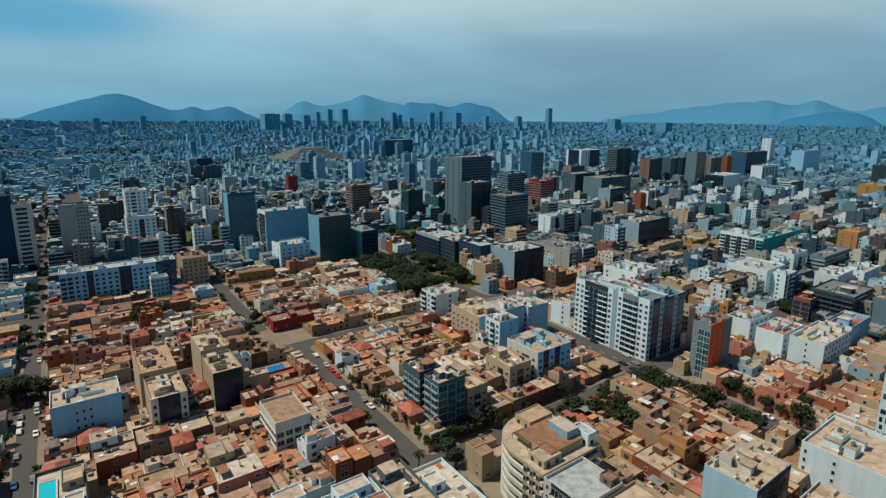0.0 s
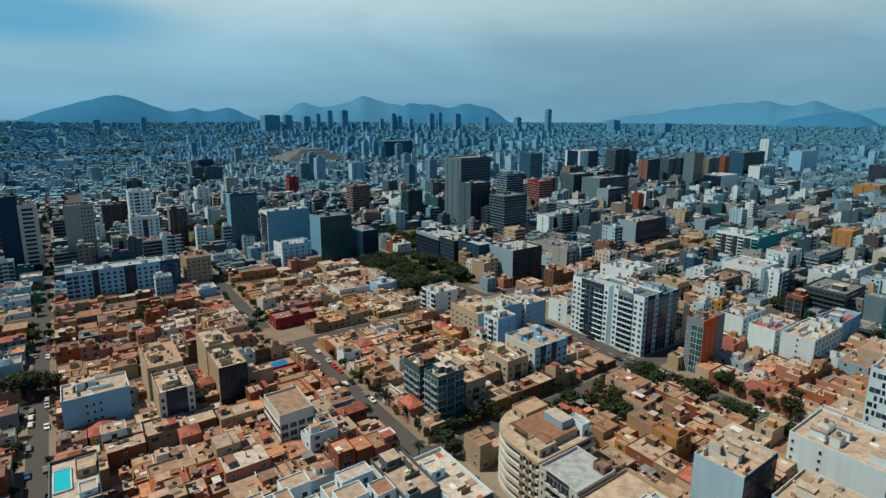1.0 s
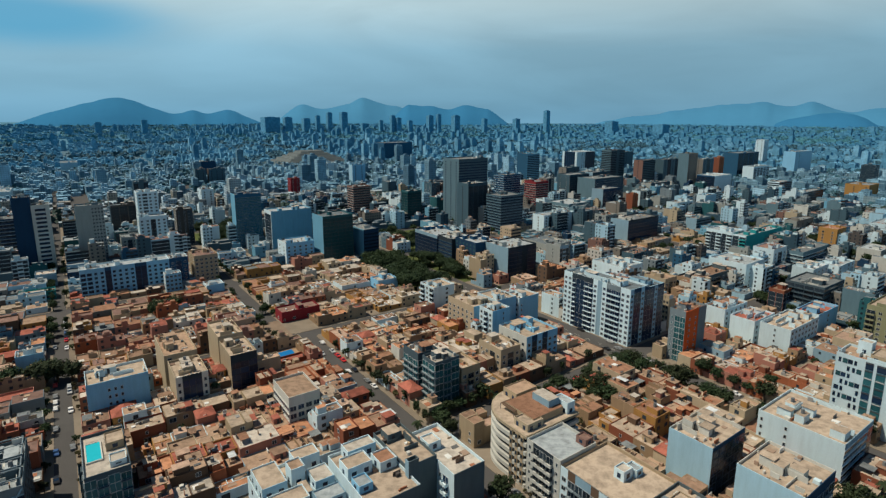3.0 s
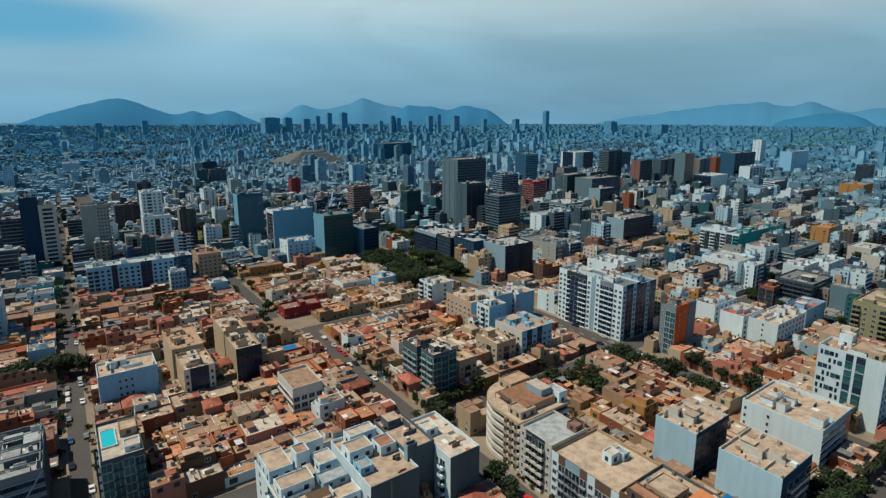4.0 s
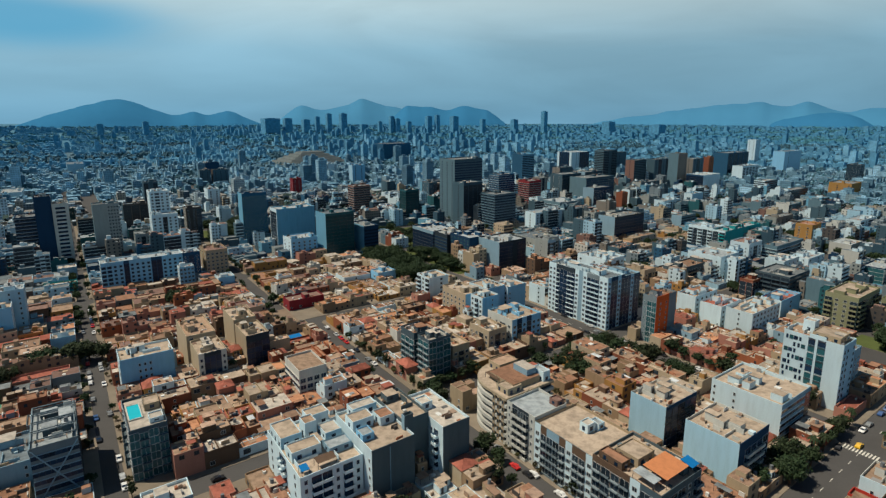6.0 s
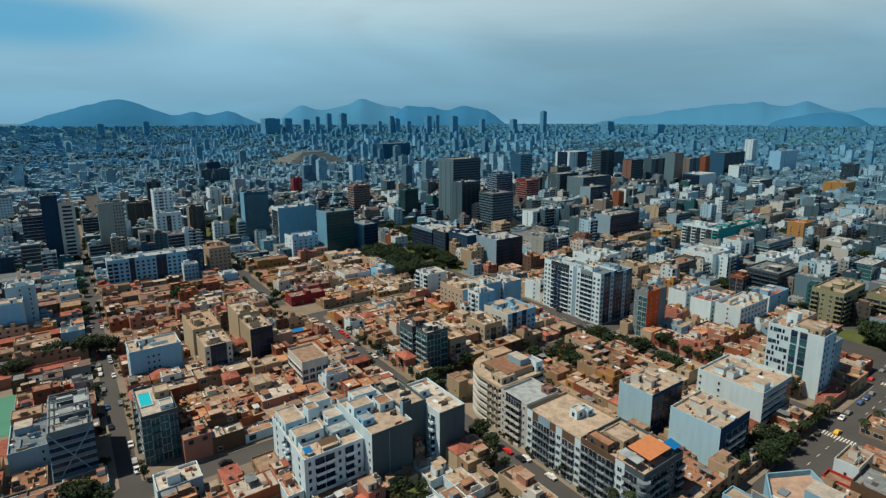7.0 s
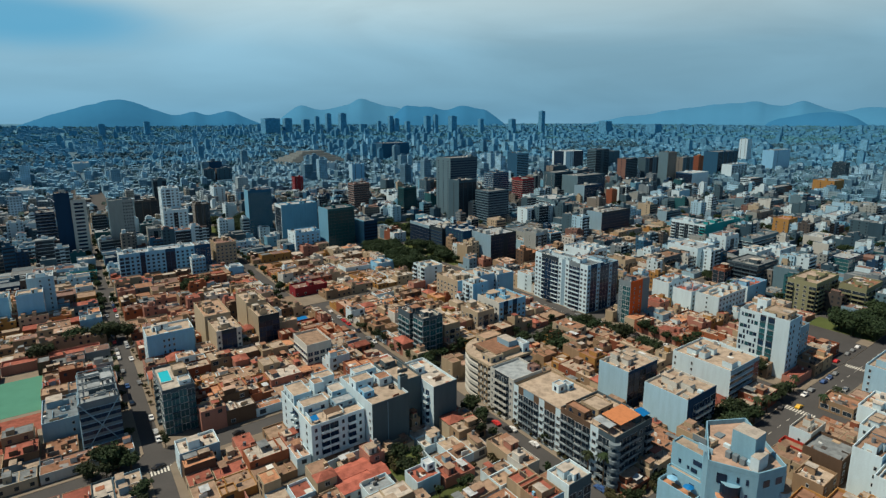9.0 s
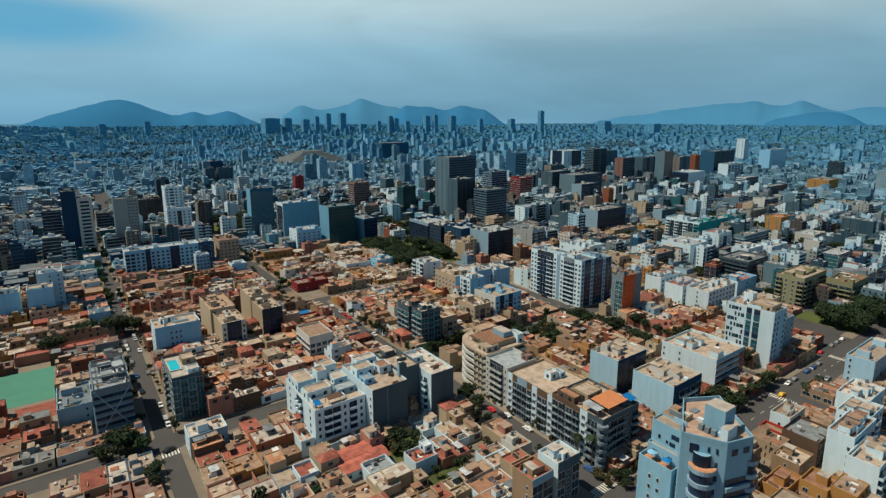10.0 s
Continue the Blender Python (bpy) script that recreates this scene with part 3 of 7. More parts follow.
def apartment(a, b, la, lb, h, label, wall="white", left=None, right=None, L="", R="", roof="cement", st=2.75, near=True,
              pane=None, rooms=None, base=0.0, bands=False, L2="", SL=(), SR=(), name="apartment_building", frame_mat=None, balc=None, seed=0, clean=False):
    take(a, b, a + la, b + lb)
    rng = random.Random(int(a * 13 + b * 7 + seed))
    root = thing(name, a, b, label, "building", "apartment blocks", z=0.1)
    # right faces often get a bluer, darker paint that stands for their shade
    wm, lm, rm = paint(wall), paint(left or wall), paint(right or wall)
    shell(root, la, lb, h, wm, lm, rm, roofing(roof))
    mats = [frame_mat or FRAME, pane or PANE, balc and paint(balc) or wm, paint("charcoal")]
    joined = Geo()
    facade(root, "L", 0, 0, lb, h, L, st, mats, near, joined, base, SL)
    facade(root, "R", 0, 0, la, h, R, st, mats, near, joined, base, SR)
    facade(root, "L2", la, 0, lb, h, L2, st, mats, near, joined, base)
    back = Geo()
    facade(root, "L2", la, 0, lb, h, "" if L2 else "w" * max(2, int(lb / 4)), st, mats, False, back, base)
    facade(root, "R2", 0, lb, la, h, "w" * max(2, int(la / 4)), st, mats, False, back, base)
    if joined.f:
        tagged(part("facade_glazing", joined.mesh("facade_glazing", mats), root), kind="stuff")
    if near:
        tagged(part("rear_glazing", back.mesh("rear_glazing", mats), root), kind="stuff")
    if bands:
        g = Geo()
        f = base
        while f < h - 1.5:
            g.box(-0.10, -0.10, f, la + 0.1, lb + 0.1, f + 0.22, 0, bottom=True)
            f += st
        part("floor_slab", g.mesh("floor_slab", [wm]), root)
    n = rooms if rooms is not None else (2 if la * lb > 150 else 1)
    roof_clutter(root, la, lb, h - 1.0 + 0.06, wm if wall not in ("navy", "charcoal") else paint("offwhite"), roofing("lightroof" if rng.random() < 0.4 else roof), rng, n, 3.0)
    if not clean:
        SPOTS.append((a, b, a + la, b + lb, h - 0.94 + 0.1))
    if near and h > 9 and n:
        terrace_walls(root, la, lb, h - 1.0 + 0.06, wm if wall not in ("navy", "charcoal", "darkgrey") else paint("offwhite"), rng, 4 if la * lb > 200 else 2)
    return root


def upper(root, a0, b0, a1, b1, z0, z1, wall, roof="sandroof", right=None, panes=True):
    """A set-back storey on a roof with its own parapet, roof and a few windows."""
    g = Geo()
    g.tub(a0, b0, z0, a1, b1, z1, 0.5, 0.16, (0, 0, 1))
    body = part("penthouse", g.mesh("penthouse", [paint(wall), paint(right or wall)]), root)
    r = Geo()
    r.box(a0 + 0.16, b0 + 0.16, z1 - 0.6, a1 - 0.16, b1 - 0.16, z1 - 0.45, 0)
    part("penthouse_roof", r.mesh("penthouse_roof", [roofing(roof)]), root)
    if panes:
        for lo, hi, face in ((b0, b1, 0), (a0, a1, 1)):
            n = max(1, int((hi - lo) / 3.2))
            for k in range(n):
                m = lo + (k + 0.5) * (hi - lo) / n
                w = Geo()
                if face:
                    w.box(m - 0.7, b0 - 0.05, z0 + 0.7, m + 0.7, b0 + 0.02, min(z1 - 0.7, z0 + 2.1), 0)
                else:
                    w.box(a0 - 0.05, m - 0.6, z0 + 0.7, a0 + 0.02, m + 0.6, min(z1 - 0.7, z0 + 2.1), 0)
                part("window", w.mesh("window", [NAVYPANE]), body)


def canopy(root, a0, b0, a1, b1, z, mat, tilt=0.0, post=2.4):
    """A sheet on four posts over a roof terrace."""
    g = Geo()
    c = [(a0, b0, z), (a1, b0, z), (a1, b1, z + tilt), (a0, b1, z + tilt)]
    g.poly([(x, y, q + 0.08) for x, y, q in c], 0)
    g.poly([(x, y, q) for x, y, q in reversed(c)], 0)
    for (x, y, q), (u, v, w) in zip(c, c[1:] + c[:1]):
        g.poly([(x, y, q), (u, v, w), (u, v, w + 0.08), (x, y, q + 0.08)], 0)
    for x, y, q in c:
        g.box(min(x, a1 - 0.12), min(y, b1 - 0.12), z - post, min(x, a1 - 0.12) + 0.12, min(y, b1 - 0.12) + 0.12, q, 1)
    part("canopy", g.mesh("canopy", [mat, DARKFRAME]), root)


def brace(root, face, s0, z0, s1, z1, w, mat):
    """A flat diagonal member standing off a facade."""
    n = math.hypot(s1 - s0, z1 - z0)
    ds, dz = -(z1 - z0) / n * w / 2, (s1 - s0) / n * w / 2
    q = [(s0 + ds, z0 + dz), (s1 + ds, z1 + dz), (s1 - ds, z1 - dz), (s0 - ds, z0 - dz)]
    g = Geo()
    g.poly([put_point(face, x, 0.45, z) for x, z in q])
    for (x, z), (u, v) in zip(q, q[1:] + q[:1]):
        g.poly([put_point(face, x, 0.2, z), put_point(face, u, 0.2, v), put_point(face, u, 0.45, v), put_point(face, x, 0.45, z)])
    part("brace", g.mesh("brace", [mat]), root)


ORANGE = surface("orange_awning", (0.50, 0.20, 0.085), rough=0.8, stain=0.3, scale=0.8)
TARP = surface("blue_tarpaulin", (0.02, 0.16, 0.42), rough=0.5, stain=0.25, scale=1.0)

# ---------------------------------------------------------------- the buildings that stand out, nearest first
# white block with balconies and its long grey gable wall
block_root = apartment(23, 100, 20.2, 31, 16.0, "white eight-storey apartment block with dark balconies and roof terraces", L=".n..bb..n.", R="nbbnbn",
          left="white", wall="white", roof="sandroof", rooms=1, base=1.2, balc="white", pane=NAVYPANE, frame_mat=DARKFRAME)
upper(block_root, 1.0, 9.5, 10.5, 15.5, 15.0, 18.4, "white", "sandroof")
upper(block_root, 12.0, 6.5, 19.6, 12.0, 15.0, 17.4, "bluegrey", "pale")
upper(block_root, 0.6, 18.5, 7.5, 29.5, 15.0, 18.8, "white", "sandroof", right="slab")
upper(block_root, 9.0, 19.5, 13.0, 24.5, 15.0, 20.6, "white", "cement")
upper(block_root, 13.8, 14.0, 19.4, 21.0, 15.0, 18.2, "white", "lightroof", right="slab")
upper(block_root, 12.0, 24.8, 19.4, 30.4, 15.0, 19.6, "white", "sandroof")
canopy(block_root, 6.0, 1.0, 12.0, 4.5, 17.6, paint("brown"), 0.2)
canopy(block_root, 1.0, 1.0, 3.4, 4.0, 17.0, TARP, 0.4, 2.0)
apartment(24.5, 95.3, 20, 4.5, 4.2, "low white podium wall with a terrace", wall="white", roof="clay", rooms=0, seed=9)
gable_root = apartment(43.6, 94.5, 15.4, 27, 19.4, "tall apartment block with a bare grey gable wall", wall="white", left="white", right="smoke", L="n.......", R="", roof="sandroof", rooms=0, seed=3, pane=NAVYPANE)
g = Geo()
g.box(6.3, -0.14, 0.5, 6.5, 0.02, 18.6, 0)
part("drain_pipe", g.mesh("drain_pipe", [paint("bluegrey")]), gable_root)
upper(gable_root, 0.5, 7.0, 4.6, 12.0, 18.4, 20.8, "skyblue", "pale")
upper(gable_root, 0.5, 14.0, 8.0, 20.0, 18.4, 22.0, "white", "sandroof")
upper(gable_root, 9.5, 12.0, 14.8, 18.0, 18.4, 21.4, "white", "clay")
upper(gable_root, 4.0, 21.5, 13.0, 26.5, 18.4, 21.8, "white", "lightroof", right="slab")
apartment(59.05, 101.5, 9.9, 21, 20.6, "recessed grey block with a column of small windows", wall="smoke", left="smoke", L="", R=".n....", roof="sandroof", rooms=1, seed=2)
apartment(58.2, 99.5, 3.4, 1.9, 23.4, "slim grey stair tower beside a gable wall", wall="smoke", left="bluegrey", roof="greyroof", rooms=0, near=False)
edge_root = apartment(69, 92.8, 11, 25, 19.0, "grey and white apartment block with a white side and pale roof", wall="white", left="white", right="smoke", L=".bn......", R="", roof="lightroof", rooms=0, seed=2, pane=NAVYPANE, balc="white")
upper(edge_root, 0.6, 14, 5.0, 19, 18.0, 20.8, "white", "lightroof")
# low houses with red roofs round the garden behind


def shed(a, b, la, lb, h, roof, label, wall="white"):
    """Low hall under a shallow pitched sheet roof with eaves."""
    take(a, b, a + la, b + lb)
    root = thing("shed", a, b, label, "shed", z=0.14)
    g = Geo()
    g.box(0, 0, -0.05, la, lb, h, 0)
    part("wall_block", g.mesh("wall_block", [paint(wall)]), root)
    g = Geo()
    e, t = 0.35, 0.14
    ridge = h + 0.11 * lb
    for y0, z0, y1, z1 in ((-e, h, lb / 2, ridge), (lb / 2, ridge, lb + e, h)):
        c = [(-e, y0, z0), (la + e, y0, z0), (la + e, y1, z1), (-e, y1, z1)]
        g.poly([(x, y, z + t) for x, y, z in c])
        g.poly([(x, y, z) for x, y, z in reversed(c)])
        for (x, y, z), (u, v, w) in zip(c, c[1:] + c[:1]):
            g.poly([(x, y, z), (u, v, w), (u, v, w + t), (x, y, z + t)])
    part("pitched_roof", g.mesh("pitched_roof", [roofing(roof)]), root)
    for k in range(max(1, int(la / 3.5))):
        w = Geo()
        framed(w, "R", (k + 0.5) * la / max(1, int(la / 3.5)), 1.1, 1.0, min(2.2, h - 0.4))
        part("window", w.mesh("window", [FRAME, PANE]), root)


shed(25, 84.5, 13, 6.5, 3.4, "shedred", "long low hall with a faded red sheet roof")
shed(24, 77.5, 11.5, 6.6, 3.2, "shedred", "low hall with a faded red sheet roof")
shed(36.2, 78.5, 5.5, 8, 3.0, "shedred", "small annex with a faded red sheet roof")
apartment(30, 71, 9.5, 7, 4.6, "plain white box-shaped house with a pale sheet roof", wall="white", right="slab", roof="pale", rooms=0, R=".n..")
red_house = apartment(44.5, 65.5, 9, 8, 5.6, "white house with a red roof beside a garden", wall="white", right="slab", L="n.", R="wn", roof="redpaint", rooms=0)
upper(red_house, 6.0, 3.5, 9.0, 7.5, 5.0, 7.6, "white", "whiteroof")
apartment(10.5, 82.3, 6.5, 8, 5.2, "blue-grey house with a bright red flat roof", wall="white", right="slab", L="n.", R=".w", roof="redpaint", rooms=0)
# two blue-grey slabs and the white block behind them
apartment(141, 57, 20, 15, 18, "blue-grey apartment slab with a blank side wall", wall="offwhite", left="slab", right="navy", L="", R="gdggd", pane=NAVYPANE, roof="sandroof", rooms=4, frame_mat=DARKFRAME)
apartment(142, 31, 20, 19, 16.8, "blue-grey apartment block with white balconies on a dark front", wall="offwhite", left="slab", right="navy", R=".bbbg", pane=NAVYPANE, roof="sandroof", rooms=4)
apartment(181, 35, 25, 27, 15.6, "white apartment block with blank walls and a dark glazed front", wall="white", right="bluegrey", L="......n..n", R="hhhhd", roof="sandroof", rooms=5)
# tower with scattered windows
tower_root = apartment(226, 32, 13, 23, 27.6, "white tower with scattered paired windows and two tall glazed bays", wall="white", right="slab", L="", R="nn.n", roof="cement", rooms=2, st=2.7, pane=NAVYPANE, frame_mat=DARKFRAME, base=1.0)
for s0, s1 in ((6.6, 9.6), (10.6, 13.2)):
    for f in range(9):
        g = Geo()
        z = 1.4 + f * 2.85
        put_box(g, "L", s0, s1, 0.0, 0.05, z, z + 2.75, 0)
        put_box(g, "L", s0, s1, 0.05, 0.22, z + 2.2, z + 2.5, 1)
        part("glazing", g.mesh("glazing", [NAVYPANE if (f * 3 + int(s0)) % 4 == 2 else TEALPANE, DARKFRAME if f % 3 else FRAME]), tower_root)
for f in range(9):
    for c in range(5):
        k = (f * 5 + c * 3) % 7
        if k in (2, 5):
            continue
        w = 1.5 if k in (0, 4) else 0.8
        g = Geo()
        framed(g, "L", 14.6 + c * 1.75 + (0.35 if f % 2 else 0.0), w, 2.2 + f * 2.75 + 0.15 * (k % 3), 3.9 + f * 2.75, t=0.05, proud=0.08)
        part("window", g.mesh("window", [DARKFRAME, NAVYPANE if k else TEALPANE]), tower_root)
upper(tower_root, 1.5, 2.0, 11.5, 12.5, 26.6, 29.6, "sand", "sandroof")
upper(tower_root, 7.0, 14.0, 11.5, 18.5, 26.6, 31.8, "white", "lightroof")
apartment(239.2, 34, 15, 14, 20, "blue-grey wing with a white stair shaft beside a tower", wall="bluegrey", left="white", R="wwnw", roof="greyroof", rooms=2)
# row along the avenue
balcony_root = apartment(99.5, 81, 16, 14.5, 17.6, "off-white apartment block with curved dark balconies and a pale flat roof", wall="offwhite", L="nbbbn", R="", roof="pale", rooms=0, balc="offwhite", SL={"b": "charcoal"}, clean=True)
upper(balcony_root, 12.2, 1.0, 15.6, 5.0, 16.6, 19.0, "rosewall", "rose")
long_root = apartment(99.5, 55, 21, 25.8, 16.4, "tan and grey apartment block along a tree-lined avenue", wall="sand", left="smoke", L="wrrwrllrw", R="", roof="sandroof", rooms=0, balc="grey", right="sand", SL={"w": "white", "l": "bluegrey", "r": "brown"}, clean=True)
upper(long_root, 9.5, 10.5, 13.5, 14.0, 15.4, 18.6, "white", "lightroof")
upper(long_root, 14.0, 9.5, 17.0, 13.5, 15.4, 17.8, "white", "pale", right="slab")
corner_root = apartment(98.5, 30.5, 20, 24, 18.4, "dark apartment block with rounded corner balconies and orange roof terrace", wall="smoke", left="brown", right="smoke", L="bbwlrlr", R="bllwb", roof="sandroof", rooms=1, balc="grey", SL={"r": "brown", "l": "brown", "b": "darkgrey", "w": "white"})
upper(corner_root, 6.0, 12.0, 14.0, 20.0, 17.4, 20.4, "sand", "sandroof")
upper(corner_root, 1.0, 14.0, 5.0, 22.5, 17.4, 20.0, "brown", "clay")
canopy(corner_root, 4.5, 1.5, 15.5, 9.5, 20.2, ORANGE, 0.5, 2.8)
canopy(corner_root, 15.8, 0.6, 19.6, 4.5, 19.8, TARP, 0.7, 2.4)
canopy(corner_root, 0.6, 3.0, 4.2, 10.0, 19.9, roofing("pale"), 0.3, 2.5)
for k in range(6):
    g = Geo()
    g.cyl(0.2, 0.2, 1.6 + k * 2.75, 2.7 + k * 2.75, 1.9, 1.9, 0, 18)
    part("corner_balcony", g.mesh("corner_balcony", [paint("grey")]), corner_root)
# twin dark towers at the crossing
apartment(102, 152, 12, 9.5, 20.6, "dark grey glazed apartment tower with balcony rails", wall="darkgrey", L="rr", R="grg", pane=TEALPANE, roof="lightroof", rooms=2, balc="grey")
apartment(102, 165, 10, 12, 19.8, "dark grey glazed apartment tower with balcony rails", wall="darkgrey", L="rrr", R="gr", pane=TEALPANE, roof="clay", rooms=2, balc="grey")
apartment(116, 153, 10, 18, 14.0, "tan apartment block behind dark glazed towers", wall="sand", L="ww", R="wbw", roof="sandroof", rooms=1)
apartment(142, 158, 12, 16, 13.7, "cream apartment block with dark recessed bays", wall="cream", L="wdwn", R="wdw", roof="sandroof", rooms=1)
apartment(156, 156, 20.5, 20, 16.8, "pale blue apartment block with a tiled penthouse", wall="skyblue", left="offwhite", L="wbwn", R="wdwdww", roof="sandroof", rooms=3, SR={"d": "navy"})
# the large white and blue block on the corner
apartment(219, 146, 15, 46, 29.6, "large white and black apartment block on a street corner", wall="white", right="slab", L="wwlllw.wrrddrww", R="wddwd", roof="steel", rooms=7, st=2.7,
          SL={"l": "grey", ".": "bluegrey", "r": "charcoal", "d": "charcoal"}, SR={"d": "navy"}, balc="white", pane=NAVYPANE)
apartment(234.05, 146, 14.5, 17, 28.4, "navy and pale blue wing of a corner apartment block", wall="slab", right="slab", L="", R="ddwdd", roof="steel", rooms=3, st=2.7, SR={"d": "navy"}, pane=NAVYPANE)
apartment(236, 166, 16, 28, 21, "white apartment wing behind a taller corner block", wall="white", L="ww.ww", R="ww.w", roof="whiteroof", rooms=6, st=2.7)
apartment(254, 176, 18, 24, 19, "white stepped apartment block with roof terraces", wall="white", L="ww", R="wdww", roof="rose", rooms=6, near=False)
# orange and teal block
orange_root = apartment(224.5, 118, 18, 8.5, 25.2, "orange and grey apartment block with teal glazed side", wall="grey", left="grey", right="orange", L="ggn", R=".n.n...", pane=TEALPANE, roof="clay", rooms=3)
g = Geo()
g.box(11.4, -0.12, 0, 18.1, 0.3, 25.2, 0)
part("grey_wing", g.mesh("grey_wing", [paint("grey")]), orange_root)
# white blocks in a row
apartment(271, 89, 32, 15, 14.8, "white apartment block with a blank front and many side windows", wall="white", L=".n.", R="wwwwwwww", roof="sandroof", rooms=3)
apartment(272, 107, 22, 13, 13.6, "white apartment block with a dark joint in its blank front", wall="white", L="", R="wwww", roof="redpaint", rooms=3)
apartment(272, 123, 24, 12, 15.2, "white apartment block with orange roof rooms", wall="white", L="", R="wwwww", roof="clay", rooms=2)
apartment(312, 92, 26, 12, 13.0, "white and blue apartment block with bare side walls", wall="skyblue", left="white", L="n.n", R="..w..", roof="redpaint", rooms=2)
apartment(332, 60, 34, 17, 19, "olive apartment block with rounded balconies beside a park", wall="olive", L="bwwb", R="bbwwbb", roof="sandroof", rooms=3)
apartment(354, 40.5, 28, 15, 16.5, "olive apartment block with long balconies beside a park", wall="olive", L="bb", R="bbwbbwb", roof="clay", rooms=3)
apartment(267, 28, 13, 8, 5.5, "small house with a bright orange roof beside the avenue", wall="brick", roof="clay", rooms=1, L="n", R="w.w")
apartment(350, 104, 30, 22, 17.5, "dark unfinished apartment block with open floors", wall="darkgrey", L="llll", R="hhhhhh", roof="greyroof", rooms=2, frame_mat=DARKFRAME)
# left of the side street
apartment(-12, 222, 21, 15, 16.4, "white apartment block with its shaded front painted pale blue", wall="white", right="skyblue", L="nn.", R="...nnn....", roof="sandroof", rooms=3)
apartment(17, 210, 12, 19, 15.9, "cream apartment block with a dark recessed stairwell front", wall="cream", right="offwhite", L="", R="ndddn", roof="sandroof", rooms=2, pane=NAVYPANE, frame_mat=DARKFRAME, SR={"d": "charcoal"})
apartment(16, 231, 13, 28, 17.5, "cream apartment block with a tall bare side wall", wall="cream", L="", R="w..", roof="cement", rooms=3)
apartment(39, 215, 11, 20, 17.3, "cream apartment block with a dark glazed front", wall="cream", right="charcoal", L="", R="ggg", pane=NAVYPANE, frame_mat=DARKFRAME, roof="sandroof", rooms=1)
apartment(39, 237, 11, 22, 18.5, "cream apartment block with bare side walls", wall="cream", L="", R="", roof="sandroof", rooms=2)
apartment(50, 175, 12.5, 18.5, 12.4, "white-framed office block with an open tan roof", wall="offwhite", L="hhhh", R="WWWW", frame_mat=FRAME, roof="cement", rooms=0, st=2.9, pane=NAVYPANE, bands=True, clean=True)
pool_root = apartment(-15, 154, 11.5, 25, 18.0, "dark glazed apartment block with a rooftop swimming pool", wall="darkgrey", left="grey", L="gwbwg", R="grgr", pane=TEALPANE, roof="lightroof", rooms=0, clean=True)
upper(pool_root, 6.2, 13.0, 11.0, 20.0, 17.0, 19.6, "sand", "sandroof")
upper(pool_root, 6.6, 3.0, 10.8, 8.0, 17.0, 18.8, "white", "lightroof")
g = Geo()
g.ring(0.8, 8.5, 16.9, 5.2, 20.0, 17.6, 0.35, 0)
part("pool_rim", g.mesh("pool_rim", [paint("offwhite")]), pool_root)
g = Geo()
g.box(1.15, 8.85, 16.9, 4.85, 19.65, 17.45, 0)
part("pool_water", g.mesh("pool_water", [POOLWATER]), pool_root, label="bright turquoise swimming pool water")
brace_root = apartment(-41, 159, 12.6, 28, 19.0, "dark blue-grey apartment block with diagonal braces and roof frames", wall="darkgrey", left="bluegrey", right="grey", L="ww.w.w", R="hhhh", roof="pale", rooms=4, balc="bluegrey", pane=NAVYPANE, frame_mat=DARKFRAME)
for s0, z0, s1, z1 in ((0.3, 0.5, 6.3, 9.3), (6.3, 9.3, 0.3, 18.2), (12.3, 0.5, 6.3, 9.3), (6.3, 9.3, 12.3, 18.2)):
    brace(brace_root, "R", s0, z0, s1, z1, 0.35, paint("bluegrey"))
for s0, z0, s1, z1 in ((1.0, 0.5, 8.5, 9.3), (8.5, 9.3, 1.0, 18.2)):
    brace(brace_root, "L", s0, z0, s1, z1, 0.35, paint("bluegrey"))
for k in range(4):
    g = Geo()
    g.ring(0.4, 1.0 + k * 6.4, 20.6, 12.2, 6.4 + k * 6.4, 20.9, 0.3, 0)
    for x, y in ((0.4, 1.0), (11.9, 1.0), (0.4, 6.1), (11.9, 6.1)):
        g.box(x, y + k * 6.4, 17.9, x + 0.3, y + 0.3 + k * 6.4, 20.6, 0)
    part("roof_frame", g.mesh("roof_frame", [paint("grey")]), brace_root)
apartment(-53, 172, 11.5, 22, 9.5, "low blue-grey block with a flat steel roof", wall="bluegrey", left="slab", L="", R="..n", roof="steel", rooms=1)
apartment(-15, 123.5, 13, 10, 8.2, "small white house with a pale roof terrace", wall="white", right="bluegrey", L="n.", R="..w", roof="lightroof", rooms=1)
apartment(-8, 403, 52, 15, 19.0, "long white apartment block with its shaded front painted pale blue", wall="white", right="skyblue", L="ww", R="WWwwdwwwwddwwww", roof="pale", rooms=6, near=False, SR={"d": "deepblue"}, pane=NAVYPANE, frame_mat=DARKFRAME)
apartment(44.1, 403, 12, 15, 19.0, "navy framed bay of a long apartment block", wall="white", right="deepblue", L="", R="wdw", roof="pale", rooms=1, near=False, pane=NAVYPANE)
apartment(60, 402, 16, 22, 18.5, "cream apartment block with rows of windows", wall="sand", right="cream", L="www", R="wwwww", roof="rose", rooms=3, near=False)
apartment(39, 389, 10, 9, 12, "small white apartment tower with dark windows", wall="white", right="skyblue", L="ww", R="wwww", roof="pale", rooms=1, near=False)
apartment(59, 360, 11, 12, 8, "low white and pale blue house", wall="white", right="skyblue", L="n", R="w..", roof="pale", rooms=1, near=False)
apartment(-65, 321.5, 12.5, 13, 20.5, "tall blue house with a blank front wall and pale roof", wall="white", right="skyblue", L="nn", R="", roof="sandroof", rooms=1, clean=True)
